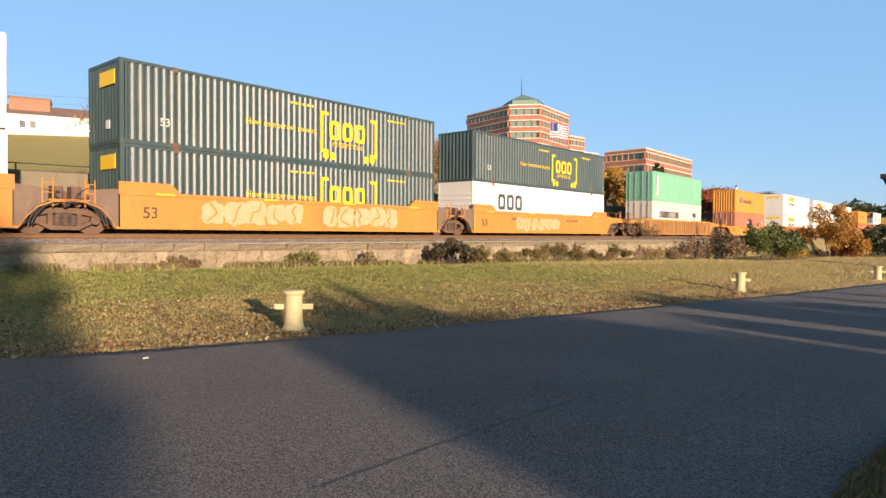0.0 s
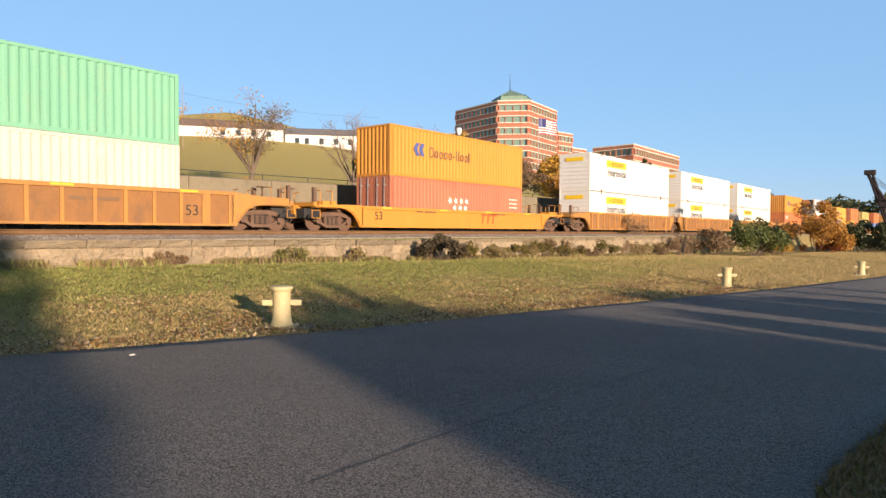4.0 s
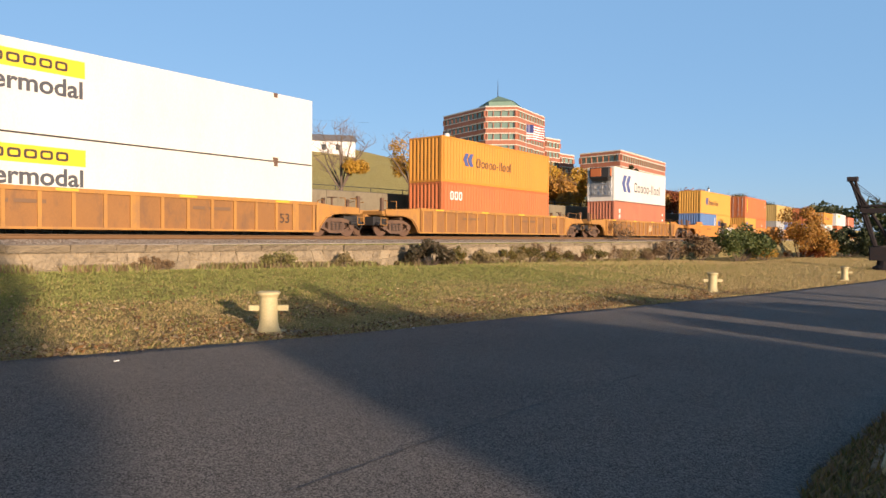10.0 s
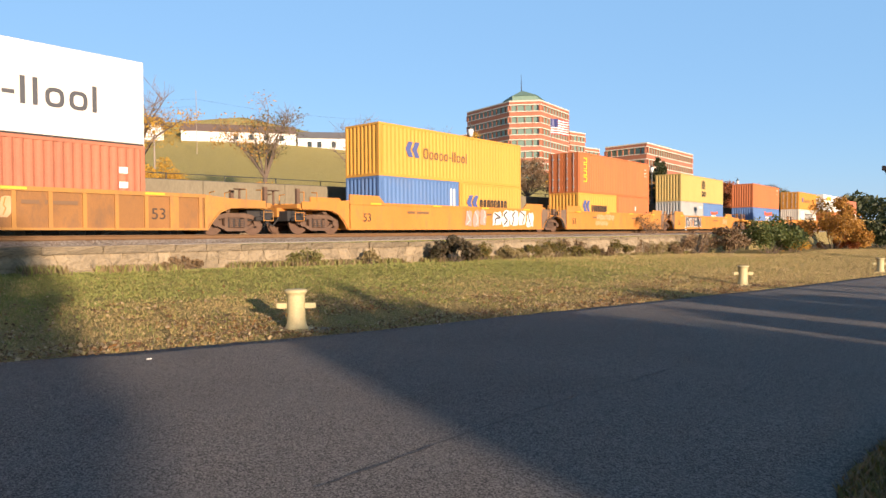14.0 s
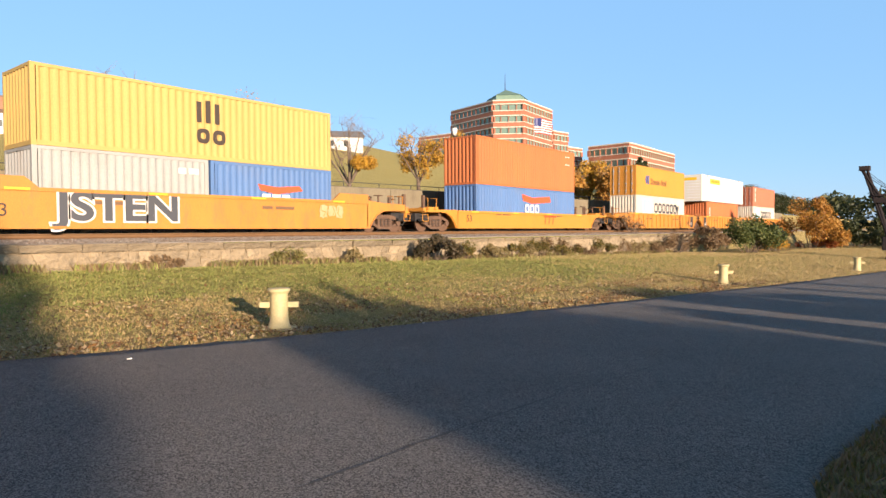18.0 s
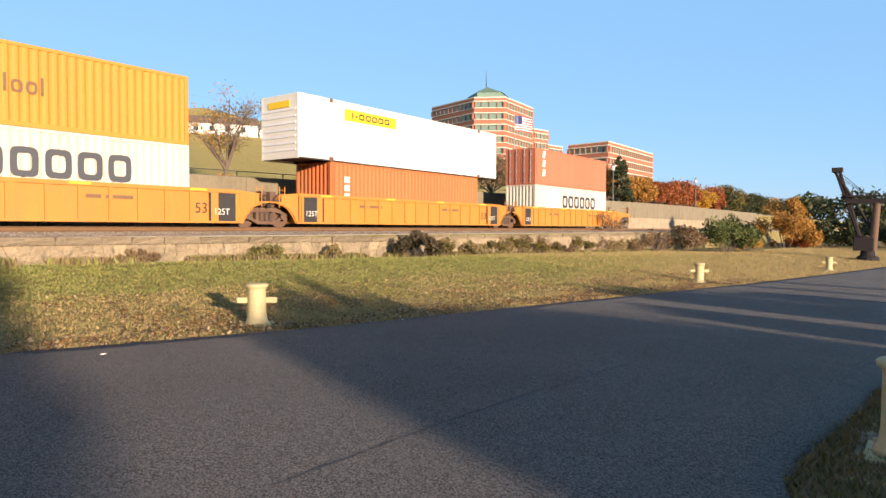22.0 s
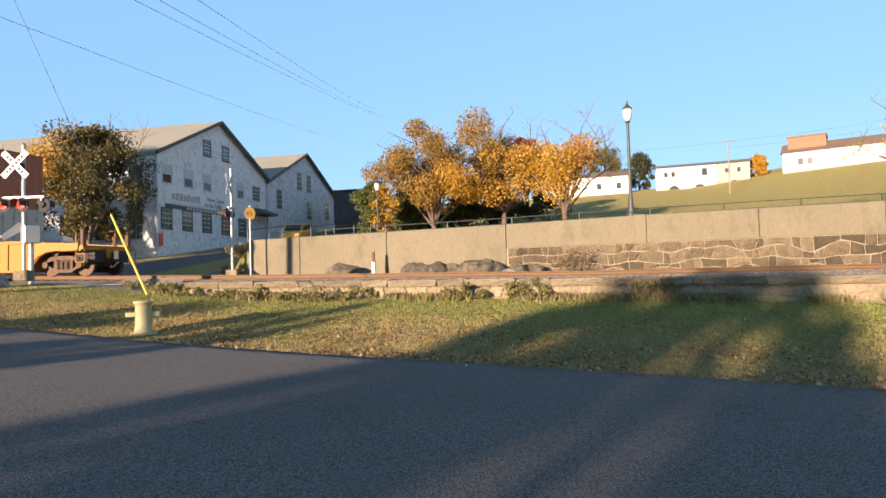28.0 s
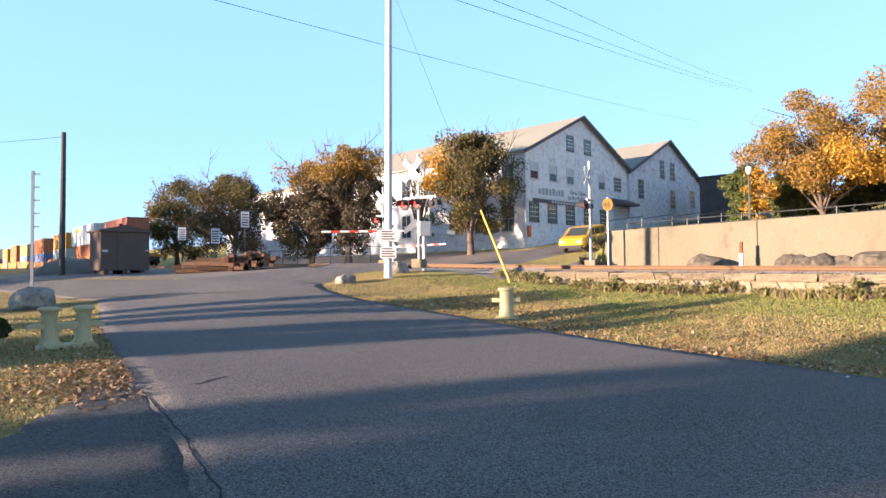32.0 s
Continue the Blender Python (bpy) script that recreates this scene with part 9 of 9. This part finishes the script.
def litter(name, label, spots, size, seed):
    """Fallen leaves lying almost flat."""
    rng_ = np.random.RandomState(seed)
    v, f = [], []
    for x, y in spots:
        z = ground(x, y) + 0.03 + rng_.uniform(0, 0.03)
        a, s = rng_.uniform(0, 6.28), size * rng_.uniform(0.6, 1.4)
        t = rng_.normal(0, 0.35, 2)
        c, d = math.cos(a), math.sin(a)
        i = len(v)
        v += [(x - c * s, y - d * s, z - t[0] * s), (x - d * s * 0.6, y + c * s * 0.6, z + t[1] * s), (x + c * s, y + d * s, z + t[0] * s), (x + d * s * 0.6, y - c * s * 0.6, z - t[1] * s)]
        f.append((i, i + 1, i + 2, i + 3))
    me = bpy.data.meshes.new(name)
    me.from_pydata(v, [], f)
    me.materials.append(LEAF["litter"])
    tagged(new(name, me), label, "fallen leaves", kind="stuff")


rs = np.random.RandomState(8)
spots = []
while len(spots) < 15000:
    x = rs.uniform(-14, 30)
    y = drive_far(x) - 0.06 + abs(rs.normal(0, 2.6))
    # leaves gather in drifts
    drift = math.sin(1.7 * x + 0.8 * y) + math.sin(0.63 * x - 2.1 * y + 1.3) + math.sin(3.1 * y + 0.4 * x)
    if rs.uniform(-1.6, 1.2) < drift:
        spots.append((x, y))
litter("fallen_leaf", "fallen brown and gold leaves on the lawn", spots, 0.033, 9)
lx = np.concatenate((rs.uniform(-16, -7, 1500), rs.normal(-8.9, 0.7, 1500)))
litter("fallen_leaf", "fallen orange leaves beside the drive", [(x, drive_near(x) - abs(rs.normal(0, 0.8))) for x in lx], 0.026, 10)


def motions():
    """The train rolls to the left at about 13.5 m/s; a pickup passes above the wall and a minivan comes down to the crossing."""
    for ob, along, lift in MOVERS:
        rows_ = []
        for t in range(33):
            x = along - trip(t)
            a, b = x - 8, x + 8
            fall = math.degrees(math.atan2(rail_z(a) - rail_z(b), 16))
            turn = math.degrees(math.atan2(track_y(b) - track_y(a), 16))
            rows_.append((t, pose(x, (track_y(a) + track_y(b)) / 2, (rail_z(a) + rail_z(b)) / 2 + lift, 0, fall, turn)))
        walk(ob, rows_)
    rows_ = []
    for t in (0, 10, 20, 24, 26, 26.5, 26.8, 27.2, 28, 30, 32):
        x = 14.8 + 15.0 * (t - 26.5)
        x = max(min(x, 120), -16) if t >= 25 else -16 - (25 - t) * 4
        rows_.append((t, pose(x, 44, ground(max(x, -15.8), 44), 0, 0, 0)))
    walk(pickup, rows_)
    rows_ = []
    for t, x, y in ((0, -26.0, 92), (20, -26.2, 86), (27, -28.2, 63), (28, -28.0, 59.0), (29, -28.0, 54.5), (30, -27.6, 50.5), (31, -25.2, 42.6), (32, -25.35, 41.4)):
        rows_.append((t, pose(x, y, ground(x, y) + 0.05, -0.0, 6.6, -80 if t < 30 else -82)))
    walk(van, rows_)


motions()
